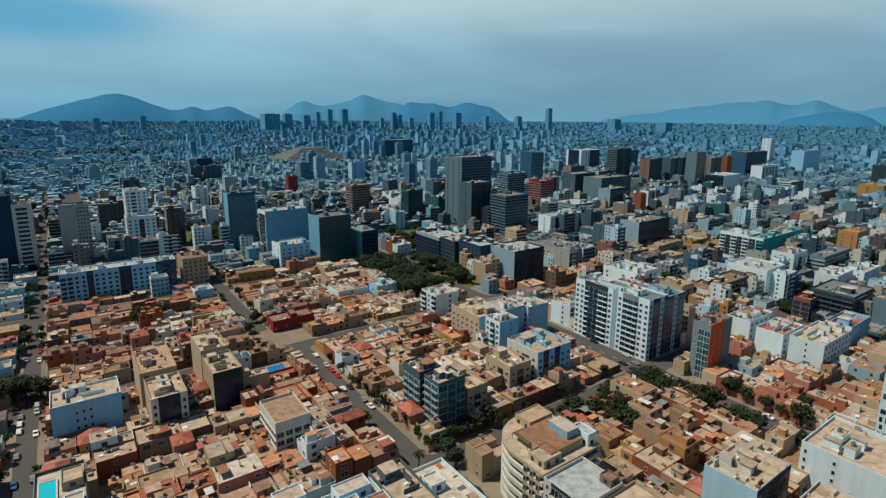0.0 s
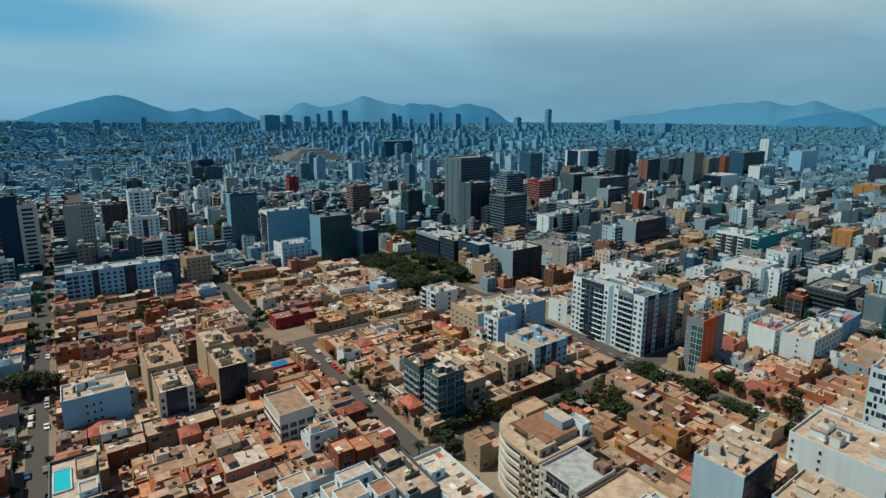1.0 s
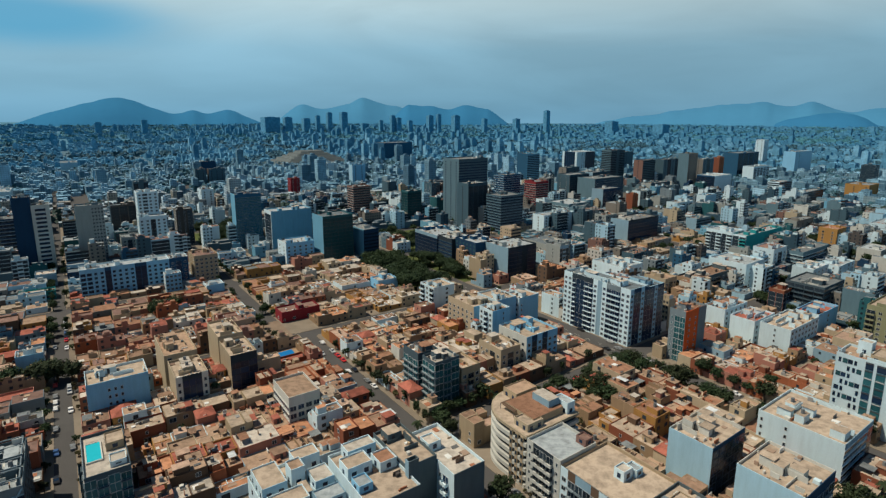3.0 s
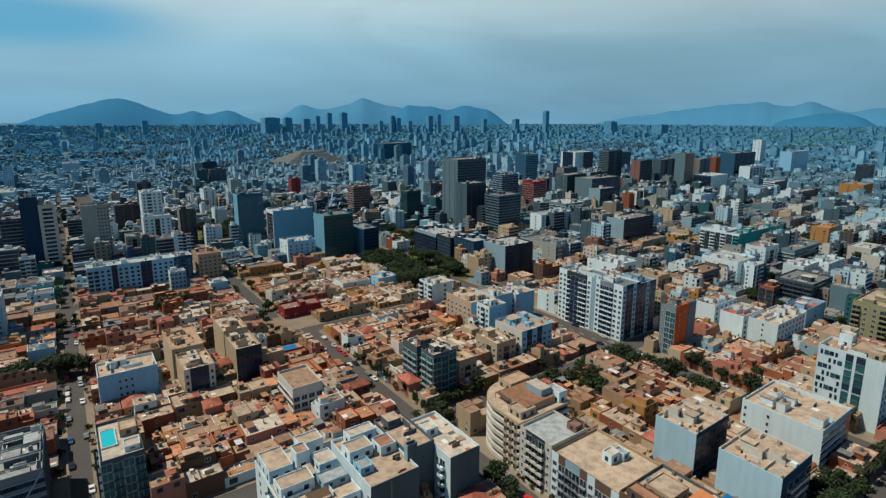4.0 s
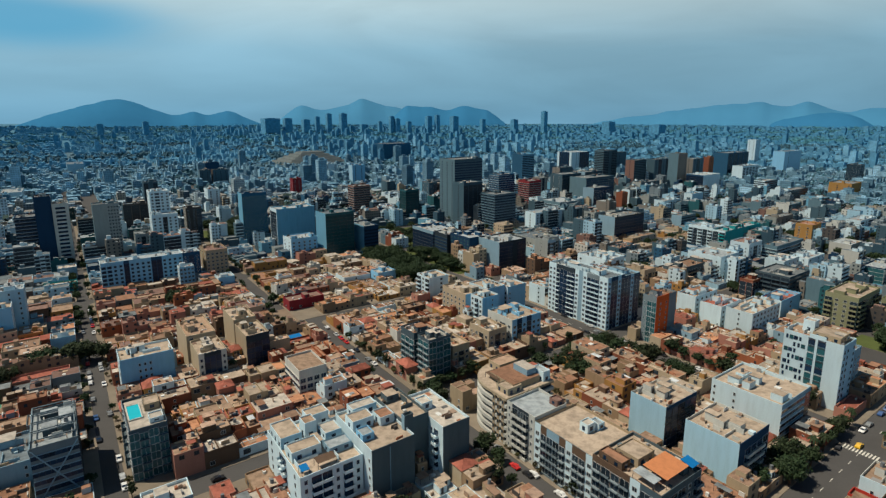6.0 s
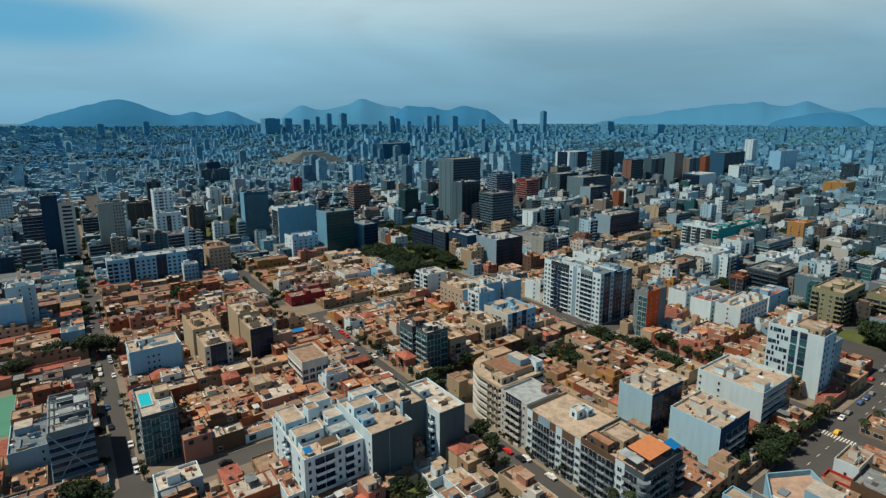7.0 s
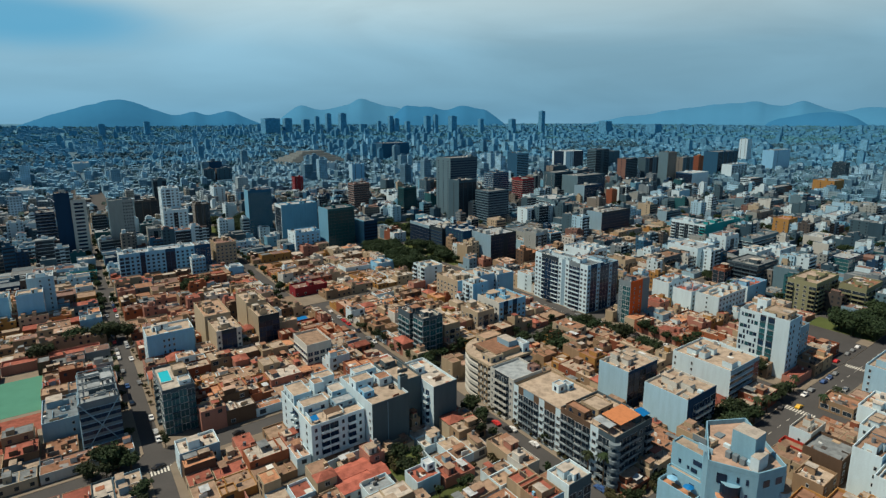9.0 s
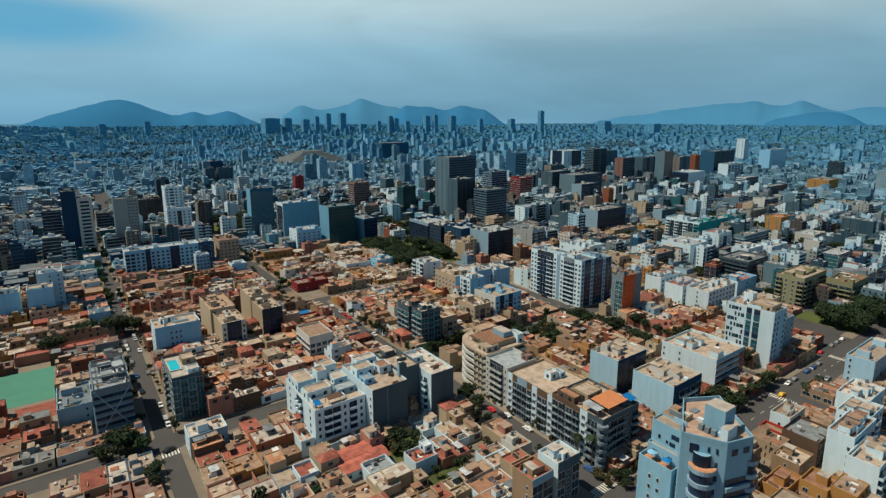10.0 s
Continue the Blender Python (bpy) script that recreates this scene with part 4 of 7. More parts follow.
apartment(-60, 335, 13, 15, 26, "white apartment block with small windows behind a blue wall", wall="white", right="slab", L="nn", R=".nn", roof="pale", rooms=2)
apartment(-37, 290.5, 10.5, 9, 9.5, "small pale blue house with a blank side wall", wall="white", right="skyblue", L="n", R="", roof="sandroof", rooms=1)
shed(-63, 308.5, 26, 8, 4.2, "shedred", "long low hall with a faded red sheet roof", wall="brick")
apartment(-82, 332, 13, 14, 18, "pale blue block with a blank side wall", wall="white", right="skyblue", R="n....", roof="sandroof", rooms=2)
apartment(84, 286, 23, 12, 6.2, "maroon public building with two round ornaments and a parapet", wall="maroon", L="w", R="n.w..w.n", roof="rose", rooms=1, name="public_building")
apartment(-70, 256, 40, 8, 4.6, "long low shed with a faded pink roof", wall="pink", roof="redpaint", rooms=0, near=False)
apartment(64, 226, 12, 6, 4.2, "small shed with a red roof on a lot", wall="brick", roof="redpaint", rooms=0, near=False)
apartment(222, 25.2, 17.5, 6, 4.0, "low podium with a terracotta terrace below a tower", wall="pink", roof="redpaint", rooms=0)
apartment(211.5, -1, 11.5, 12.5, 4.6, "low restaurant with a broad orange roof", wall="tan", roof="clay", rooms=0, R="WWW", L="WWW")
# lower right: round-fronted block and its neighbours


def round_tower(a, b, la, lb, h):
    """Terraced tower: chamfered body, two rounded bays with dark ribbon glazing."""
    take(a - 2, b - 4, a + la, b + lb)
    root = thing("apartment_building", a, b, "pale blue tower with rounded bays and dark ribbon glazing", "building", "apartment blocks", z=0.1)
    blue, pale = paint("steelblue"), paint("bluegrey")

    def prism(pts, z0, z1, mats, name, top=0, label=""):
        g = Geo()
        g.poly([(x, y, z1) for x, y in pts], top)
        for (x, y), (u, v) in zip(pts, pts[1:] + pts[:1]):
            g.poly([(x, y, z0), (u, v, z0), (u, v, z1), (x, y, z1)])
        part(name, g.mesh(name, mats), root, label=label)

    out = [(0, 8.3), (4.1, 0), (11, -2.2), (22.3, 11.7), (13.8, 16.5)]
    prism(out, 0, h - 1.0, [blue, roofing("terrace")], "body", 1)
    for (x, y), (u, v) in zip(out, out[1:] + out[:1]):
        g = Geo()
        dx, dy = u - x, v - y
        n = math.hypot(dx, dy)
        ox, oy = -dy / n * 0.25, dx / n * 0.25
        g.poly([(x, y, h - 1.1), (u, v, h - 1.1), (u, v, h), (x, y, h)])
        g.poly([(u + ox, v + oy, h - 1.1), (x + ox, y + oy, h - 1.1), (x + ox, y + oy, h), (u + ox, v + oy, h)])
        g.poly([(x, y, h), (u, v, h), (u + ox, v + oy, h), (x + ox, y + oy, h)])
        part("parapet", g.mesh("parapet", [blue]), root)
    for ca, cb, r, top in ((2.0, 4.0, 2.9, h - 6.2), (11.8, -1.0, 2.2, h - 5.4)):
        ring = [(ca + r * math.cos(6.2832 * k / 20), cb + r * math.sin(6.2832 * k / 20)) for k in range(20)]
        inner = [(ca + (r - 0.35) * math.cos(6.2832 * k / 20), cb + (r - 0.35) * math.sin(6.2832 * k / 20)) for k in range(20)]
        z = top - 0.1
        prism(ring, z - 1.0, z, [pale, roofing("peach")], "terrace", 1, "pale rounded terrace with an orange floor")
        # no room: a dark prism set into the wall for a shaded opening
        hall = [(ca + 0.5 + (r - 0.9) * math.cos(6.2832 * k / 20), cb + 0.5 + (r - 0.9) * math.sin(6.2832 * k / 20)) for k in range(20)]
        prism(hall, z, z + 2.7, [NAVYPANE, blue], "bay_room", 1, "dark prism standing for a shaded opening behind a terrace")
        while z > 4.4:
            prism(inner, z - 3.1, z - 1.0, [NAVYPANE], "bay_glazing", 0, "dark ribbon glazing")
            prism(ring, z - 4.1, z - 3.1, [pale], "bay_band", 0, "pale curved balcony band")
            z -= 3.1
    for (x, y), (u, v), spots in ((out[0], out[1], ((0.30, 1.9, 2.1, 0), (0.62, 0.5, 1.2, 0), (0.80, 0.5, 1.2, 0), (0.80, 0.5, 1.2, 1), (0.80, 0.9, 1.3, 2), (0.80, 0.5, 1.2, 3))), (out[1], out[2], ((0.30, 1.7, 1.4, 0), (0.75, 1.7, 1.4, 0)))):
        n = math.hypot(u - x, v - y)
        nx, ny = (v - y) / n * 0.08, -(u - x) / n * 0.08
        for q, wide, tall, f in spots:
            c0, c1 = q - wide / 2 / n, q + wide / 2 / n
            p0 = (x + (u - x) * c0 + nx, y + (v - y) * c0 + ny)
            p1 = (x + (u - x) * c1 + nx, y + (v - y) * c1 + ny)
            w = Geo()
            z1 = h - 2.0 - f * 3.1
            z0 = z1 - tall
            w.poly([(*p0, z0), (*p1, z0), (*p1, z1), (*p0, z1)])
            w.poly([(*p0, z1), (*p1, z1), (p1[0] - nx * 2, p1[1] - ny * 2, z1), (p0[0] - nx * 2, p0[1] - ny * 2, z1)])
            part("window", w.mesh("window", [NAVYPANE]), root)
    # dark ribbon windows with pale bands on the broad side
    for (x, y), (u, v), c0, c1 in ((out[2], out[3], 0.06, 0.94), (out[1], out[2], 0.04, 0.97)):
        n = math.hypot(u - x, v - y)
        nx, ny = (v - y) / n, -(u - x) / n
        p0, p1 = (x + (u - x) * c0, y + (v - y) * c0), (x + (u - x) * c1, y + (v - y) * c1)
        for f in range(5, int(h / 3.1) - 2):
            z = h - 2.6 - (int(h / 3.1) - 1 - f) * 3.1
            for d, z0, z1, mat, nm in ((0.14, z - 1.5, z, NAVYPANE, "ribbon_window"), (0.7, z - 2.5, z - 1.5, pale, "balcony_band")):
                w = Geo()
                q0, q1 = (p0[0] + nx * d, p0[1] + ny * d), (p1[0] + nx * d, p1[1] + ny * d)
                w.poly([(*q0, z0), (*q1, z0), (*q1, z1), (*q0, z1)])
                w.poly([(*q0, z1), (*q1, z1), (*p1, z1), (*p0, z1)])
                w.poly([(*p0, z0), (*q0, z0), (*q0, z1), (*p0, z1)])
                w.poly([(*q1, z0), (*p1, z0), (*p1, z1), (*q1, z1)])
                w.poly([(*p0, z0), (*p1, z0), (*q1, z0), (*q0, z0)])
                part(nm, w.mesh(nm, [mat]), root)
    rng = random.Random(8)
    for k in range(16):
        g = Geo()
        x, y = rng.uniform(3.5, 15), rng.uniform(2.5, 12.5)
        if 6.5 < x < 12 and 2 < y < 8:
            continue
        l, w, hh = rng.choice([(3.0, 0.2, 1.1), (0.2, 3.2, 1.2), (1.1, 0.9, 0.9), (0.8, 1.4, 0.7), (2.2, 1.6, 0.25)])
        g.box(x, y, h - 1.02, x + l, y + w, h - 1.0 + hh, 0)
        part("roof_box" if hh < 1.05 else "terrace_wall", g.mesh("roof_box", [paint(rng.choice(["offwhite", "grey", "white", "sand", "slab"]))]), root)
    g = Geo()
    g.box(7.2, 2.6, h - 1.05, 11.6, 7.4, h + 4.6, 0, 1)
    part("stair_core", g.mesh("stair_core", [blue, roofing("lightroof")]), root)
    g = Geo()
    g.box(5.4, 0.8, h - 1.05, 9.4, 2.5, h + 1.8, 0, 1)
    part("roof_room", g.mesh("roof_room", [paint("white"), roofing("lightroof")]), root)
    for k in range(3):
        g = Geo()
        g.box(5.4, 3.6 + k * 1.5, h - 1.05, 6.5, 4.6 + k * 1.5, h + 0.3, 0, 0)
        part("air_conditioner", g.mesh("air_conditioner", [paint("grey")]), root)


round_tower(62.9, -26.3, 23, 17, 50)
wing_root = apartment(71.5, -11.5, 9, 9.5, 33.6, "steel blue stepped wing with an orange tiled terrace", wall="steelblue", L=".nn.", R="n.", roof="peach", rooms=0, clean=True)
upper(wing_root, 3.1, 0.4, 4.7, 9.2, 32.6, 36.0, "steelblue", "sandroof")
upper(wing_root, 4.7, 0.3, 8.9, 9.3, 32.6, 41.6, "steelblue", "sandroof")
for y0, y1, z0, z1 in ((1.2, 3.6, 38.6, 39.8), (6.6, 7.3, 37.2, 38.2), (2.4, 4.0, 36.6, 37.6), (4.4, 5.0, 36.8, 37.6)):
    g = Geo()
    g.box(4.62, y0, z0, 4.75, y1, z1, 0)
    part("window", g.mesh("window", [NAVYPANE]), wing_root)
for ca, cb in ((1.5, 2.4), (1.4, 6.6)):
    g = Geo()
    g.cyl(ca, cb, 34.8, 35.4, 1.2, 0.05, 0, 12)
    g.cyl(ca, cb, 32.5, 34.9, 0.05, 0.05, 1, 6)
    part("parasol", g.mesh("parasol", [TARP if cb < 6 else paint("skyblue"), FRAME]), wing_root)
apartment(150, -34, 17, 9, 15, "white apartment block with balconies and a terrace roof", wall="white", right="slab", L="", R="bwbwb", roof="sandroof", rooms=3, balc="white")
apartment(158, -24.5, 20, 8, 17, "white apartment block with a stepped roof", wall="white", right="slab", L="n..", R="bwbwb", roof="dust", rooms=4, balc="white")
apartment(179, -22, 16, 10, 15, "white apartment block with roof rooms and blank side", wall="white", right="slab", L="..n", R="wbw", roof="sandroof", rooms=5)
apartment(196.5, -17, 18, 11, 14, "white apartment block with stepped roof terraces", wall="white", right="slab", L="n..", R="wbw", roof="lightroof", rooms=5)
apartment(130, -16, 13, 7, 5.4, "ochre house with a tiled terrace roof", wall="ochre", roof="clay", rooms=1, L="n", R="w.w")
apartment(146, -14, 11, 9, 6.6, "tan house with a broad pale terrace", wall="tan", roof="sandroof", rooms=1, L="n", R="w.w")
apartment(138, -25, 10, 8, 7.4, "ochre house with a bright orange terrace", wall="ochre", roof="clay", rooms=1, L="nw", R="w.w")
apartment(236, -7, 32, 11, 15, "pale blue block with white roof rooms", wall="slab", right="bluegrey", L="..n", R="wwwww", roof="sandroof", rooms=3)
apartment(160, -14, 14, 12, 9.5, "brown house with a flat grey roof", wall="brown", L="", R="w.w", roof="greyroof", rooms=0)
apartment(166, -2, 13, 7, 11, "white corner house with small windows", wall="offwhite", left="white", L="n", R="wn", roof="cement", rooms=1)
apartment(160.5, -2, 5, 8, 7, "bright red annex with a flat roof", wall="red", roof="dust", rooms=0, near=False)
apartment(62, 27, 9, 9, 13.5, "narrow house with an orange roof and glazed corner", wall="tan", right="bluegrey", L="n.", R="gg", roof="redpaint", rooms=1)
apartment(73, 27, 10, 9, 14.5, "white house with a dark glazed front and roof pergola", wall="white", right="darkgrey", L="n.", R="gwg", roof="lightroof", rooms=2)

# curved corner block with ribbon storeys
def curved_block(a, b, la, lb, h):
    take(a, b, a + la, b + lb)
    root = thing("apartment_building", a, b, "tan apartment block with a curved ribbon front on a corner", "building", "apartment blocks", z=0.1)
    r = 15.0
    pts = [(0, 0), (la, 0), (la, lb)]
    n = 14
    for k in range(n + 1):
        q = math.pi / 2 + math.pi / 2 * k / n
        pts.append((r + r * math.cos(q), lb - r + r * math.sin(q)))

    def prism(scale, z0, z1, mat, name, label=""):
        g = Geo()
        c = (la * 0.55, lb * 0.45)
        p = [(c[0] + (x - c[0]) * scale, c[1] + (y - c[1]) * scale) for x, y in pts]
        g.poly([(x, y, z1) for x, y in p])
        g.poly([(x, y, z0) for x, y in reversed(p)])
        for (x, y), (u, v) in zip(p, p[1:] + p[:1]):
            g.poly([(x, y, z0), (u, v, z0), (u, v, z1), (x, y, z1)])
        part(name, g.mesh(name, [mat]), root, label=label)

    floors = int(h / 2.8)
    for f in range(floors):
        z = f * 2.8
        prism(1.0, z, z + 1.25, paint("offwhite"), "storey_band")
        prism(0.93, z + 1.25, z + 2.8, PANE, "ribbon_glazing", "recessed dark ribbon glazing")
    prism(1.0, floors * 2.8, floors * 2.8 + 0.9, paint("cream"), "parapet")
    prism(0.96, floors * 2.8 + 0.9, floors * 2.8 + 0.95, roofing("sandroof"), "roof")
    g = Geo()
    g.box(6, 3, floors * 2.8 + 0.8, 20, 17, floors * 2.8 + 3.4, 0, 1)
    part("penthouse", g.mesh("penthouse", [paint("sand"), roofing("clay")]), root)
    g = Geo()
    g.box(15, 5, floors * 2.8 + 0.8, 20, 13, floors * 2.8 + 5.8, 0, 1)
    part("stair_core", g.mesh("stair_core", [paint("bluegrey"), roofing("lightroof")]), root)
    return root


curved_root = curved_block(99.5, 96, 25, 27, 17)
upper(curved_root, 2.0, 1.5, 9.0, 8.0, 17.2, 20.2, "cream", "sandroof")
upper(curved_root, 12.0, 18.0, 22.0, 25.0, 17.2, 20.6, "sand", "cement")
upper(curved_root, 20.5, 1.5, 24.2, 8.0, 17.2, 21.6, "white", "pale")
canopy(curved_root, 4.5, 11.0, 9.5, 18.0, 19.6, paint("brown"), 0.2, 2.2)
g = Geo()
for k in range(6):
    for c in range(3):
        g.box(-0.12, 1.2 + c * 2.6, 0.5 + k * 2.8, 0.4, 2.5 + c * 2.6, 3.1 + k * 2.8, 0)
        g.box(-0.2, 1.4 + c * 2.6, 1.2 + k * 2.8, -0.1, 2.3 + c * 2.6, 2.5 + k * 2.8, 1)
tagged(part("end_bay", g.mesh("end_bay", [paint("sand"), PANE]), curved_root), kind="stuff")

# middle distance, each a block of its own
# many of these walls use the paints shifted blue for haze
FAR = dict(near=False)
apartment(-43, 504, 11, 18, 55, "dark navy office tower with a blank front", wall="navy", roof="greyroof", pane=NAVYPANE, rooms=1, **FAR)
apartment(-31.8, 503, 11, 16, 49, "white and black striped office tower", wall="offwhite", right="offwhite", R=".hhh.", st=3.1, roof="greyroof", pane=NAVYPANE, frame_mat=DARKFRAME, balc="white", rooms=1, **FAR)
apartment(-58, 530, 14, 24, 37, "dark striped office block beside a tower", wall="navy", R="hh", L="", roof="greyroof", balc="white", rooms=1, **FAR)
apartment(-5, 503, 19, 12, 46, "grey slab tower with a blank side and window grid", wall="ash", left="ash", right="stone", R=".....wwww", roof="greyroof", rooms=1, **FAR)
apartment(40, 522, 16, 18, 51, "white stepped apartment tower", wall="white", L="ww", R="wbww", roof="pale", rooms=2, **FAR)
apartment(38, 505, 21, 16, 33, "white apartment tower with balconies", wall="white", L="ww", R="wwdww", roof="pale", rooms=2, **FAR)
apartment(24, 500, 15, 18, 19, "cream apartment block with a stair shaft", wall="stone", L="ww", R="wdww", roof="greyroof", rooms=1, **FAR)
apartment(71, 536, 14, 14, 32, "plain brown apartment tower", wall="mocha", left="drab", L="www", R="wwd", roof="greyroof", rooms=1, **FAR)
apartment(112, 490, 23, 14, 47, "deep blue office tower with a grid of windows", wall="denim", left="azure", L="", R="WWWWWW", roof="steel", rooms=1, pane=TEALPANE, frame_mat=FRAME, **FAR)
apartment(131, 450, 36, 19, 36, "blue office slab with a blank front", wall="azure", left="white", L="d", R="", roof="pale", rooms=3, **FAR)
apartment(153, 390, 26, 22, 38, "dark green glass office block with a pale side", wall="petrol", left="azure", R="gggg", pane=TEALPANE, roof="steel", rooms=2, frame_mat=DARKFRAME, **FAR)
apartment(186, 385, 14, 28, 25, "navy office block with a pale side wall", wall="navy", left="azure", R="hhh", L="", roof="greyroof", rooms=1, frame_mat=DARKFRAME, pane=NAVYPANE, **FAR)
apartment(126, 400, 23, 20, 19, "white and pale blue apartment block", wall="skyblue", left="white", L="ww", R="wwwww", roof="pale", rooms=2, **FAR)
apartment(265, 571, 22, 17, 35, "brown brick apartment tower with balconies", wall="rosewall", L="hh", R="hhhh", roof="greyroof", rooms=2, balc="stone", **FAR)
apartment(297, 500, 18, 14, 35, "dark green glass tower with a flat roof", wall="petrol", R="ggg", L="gg", pane=TEALPANE, roof="greyroof", rooms=1, frame_mat=DARKFRAME, **FAR)
apartment(369, 561, 13, 18, 33, "slender tan apartment tower", wall="slate", L="ww", R="wd", roof="greyroof", rooms=1, **FAR)
apartment(384, 561, 11, 18, 30, "plain brown apartment tower", wall="mocha", L="ww", R="ww", roof="greyroof", rooms=1, **FAR)
apartment(338, 460, 40, 30, 69, "tall brown office tower with vertical ribs", wall="slate", left="ash", L="www", R="hhhhhh", roof="greyroof", rooms=1, frame_mat=DARKFRAME, pane=NAVYPANE, balc="ash", **FAR)
apartment(330, 432, 26, 20, 47, "dark grey office tower with a flat roof", wall="ink", left="slate", L="w", R="dddd", roof="greyroof", rooms=1, frame_mat=DARKFRAME, **FAR)
apartment(347, 399, 30, 24, 37, "dark apartment tower with stacked balconies", wall="slate", L="hh", R="hhhh", roof="greyroof", rooms=2, balc="bluegrey", pane=NAVYPANE, frame_mat=DARKFRAME, **FAR)
apartment(443, 506, 28, 20, 43, "striped blue office tower", wall="denim", L="hh", R="hhhh", balc="white", roof="greyroof", rooms=1, pane=NAVYPANE, **FAR)
apartment(468, 474, 22, 21, 36, "red and white office tower with ribbon windows", wall="maroon", L="h", R="hhh", balc="offwhite", roof="greyroof", rooms=1, **FAR)
apartment(549, 492, 40, 23, 38, "slender tan apartment tower", wall="slate", L="ww", R="hhhh", roof="greyroof", rooms=1, **FAR)
apartment(555, 453, 60, 30, 36, "dark flat-topped office block", wall="ink", left="ash", L="", R="hhhhh", roof="greyroof", rooms=2, balc="ash", pane=NAVYPANE, **FAR)
apartment(532, 420, 36, 18, 28, "dark blue office block with a grid front", wall="navy", left="bluegrey", R="WWWW", roof="greyroof", rooms=1, **FAR)
apartment(403, 285, 46, 20, 24, "black glass box building with a grey side", wall="charcoal", left="bluegrey", R="gggggg", pane=NAVYPANE, frame_mat=DARKFRAME, roof="greyroof", rooms=3, **FAR)
apartment(422, 326, 17, 14, 21, "cream apartment block with a dark bay", wall="stone", L="wdw", R="ww", roof="greyroof", rooms=1, **FAR)
apartment(371, 361, 44, 16, 21, "white apartment row with a flat roof", wall="white", left="white", L="w", R="wdwwdww", roof="pale", rooms=3, **FAR)
apartment(449, 400, 36, 34, 20, "grey office block with ribbon windows", wall="ash", L="hhh", R="hhh", balc="white", roof="pale", rooms=2, **FAR)
apartment(231, 343, 24, 34, 22, "navy glass office block beside a park", wall="deepblue", left="bluegrey", L="gggggg", R="hh", pane=NAVYPANE, frame_mat=DARKFRAME, roof="pale", rooms=3, **FAR)
apartment(232, 323.5, 22, 19, 22.5, "dark office block with black ribbon windows", wall="charcoal", left="charcoal", L="hhh", R="", pane=NAVYPANE, balc="slate", frame_mat=DARKFRAME, roof="pale", rooms=2, **FAR)
apartment(235, 296.5, 22, 26.5, 24, "navy office block with a grid of small windows", wall="deepblue", left="navy", L="wwwwww", R="", pane=TEALPANE, frame_mat=DARKFRAME, roof="pale", rooms=4, **FAR)
apartment(244, 270, 28, 26, 24, "black glass office block with a pale grey side", wall="charcoal", left="bluegrey", L="", R="ggg.gg", pane=NAVYPANE, frame_mat=DARKFRAME, roof="pale", rooms=4, **FAR)
apartment(288, 272, 24, 30, 20, "cream office block with square windows", wall="stone", L="w.wwww.w", R="WWW", roof="steel", rooms=2, **FAR)
apartment(269, 243, 9, 14, 27, "cream and blue-grey apartment tower", wall="stone", right="bluegrey", L="n", R="dhd", roof="greyroof", rooms=1, **FAR)
apartment(455, 215, 20, 24, 19, "white apartment row with dark bays", wall="white", L="bdbdb", R="", roof="pale", rooms=4, balc="white", **FAR)
apartment(455, 203, 66, 11.8, 18, "white apartment row under a teal safety net", wall="teal", left="white", L="bd", R="", roof="pale", rooms=5, **FAR)
apartment(367, 159, 26, 27, 17, "white apartment block with a blank front", wall="white", L="n..n", R="ww", roof="pale", rooms=3, **FAR)
apartment(451, 156, 50, 12, 14, "white and brown apartment block with ribbons", wall="ash", L="h", R="hhhhh", balc="white", roof="greyroof", rooms=2, **FAR)
apartment(544, 166, 20, 15, 19, "orange apartment block with a flat roof", wall="ochre", L="ww", R="ww", roof="clay", rooms=1, **FAR)
apartment(522, 126, 26, 17, 11, "pale green block with a blank front", wall="offwhite", L="", R="w", roof="pale", rooms=1, **FAR)
apartment(449, 81, 30, 14, 12, "blue glass showroom building", wall="navy", L="g", R="gggg", pane=TEALPANE, roof="pale", rooms=1, **FAR)
apartment(916, 258, 38, 30, 22, "yellow ochre commercial building", wall="ochre", left="ochre", L="w.w.", R="w.w", frame_mat=DARKFRAME, roof="greyroof", rooms=1, **FAR)
apartment(742, 145, 24, 33, 14, "white and teal striped office building", wall="bluegrey", L="hhhh", R="hh", balc="white", roof="pale", rooms=1, **FAR)
apartment(804, 426, 50, 30, 27, "blue glass office building with a white frame", wall="white", left="deepblue", L="gg", R="..", pane=NAVYPANE, frame_mat=DARKFRAME, roof="pale", rooms=1, **FAR)
apartment(1028, 506, 80, 30, 48, "blue glass office tower with a flat roof", wall="denim", L="", R="dddd", pane=NAVYPANE, frame_mat=DARKFRAME, roof="steel", rooms=1, **FAR)
apartment(837, 737, 55, 40, 45, "white and dark blue office tower", wall="white", left="white", L=".ddddd.", R="..wwddddd", SL={"d": "deepblue"}, SR={"d": "deepblue"}, pane=NAVYPANE, frame_mat=DARKFRAME, roof="pale", rooms=1, **FAR)
apartment(705, 1309, 89, 60, 44, "broad dark blue office block", wall="denim", R="", L="", roof="steel", rooms=1, **FAR)
apartment(269, 798, 14, 14, 24, "dark red apartment tower with a flat roof", wall="maroon", R="ww", L="ww", roof="clay", rooms=1, **FAR)
apartment(1131, 318, 22, 21, 34, "dark grey office tower with a flat roof", wall="ink", L="hh", R="h", roof="greyroof", rooms=1, **FAR)
apartment(907, 698, 60, 30, 44, "plain smoke-grey apartment tower", wall="slate", left="bluegrey", L="", R="w.w.", frame_mat=DARKFRAME, roof="steel", rooms=2, **FAR)
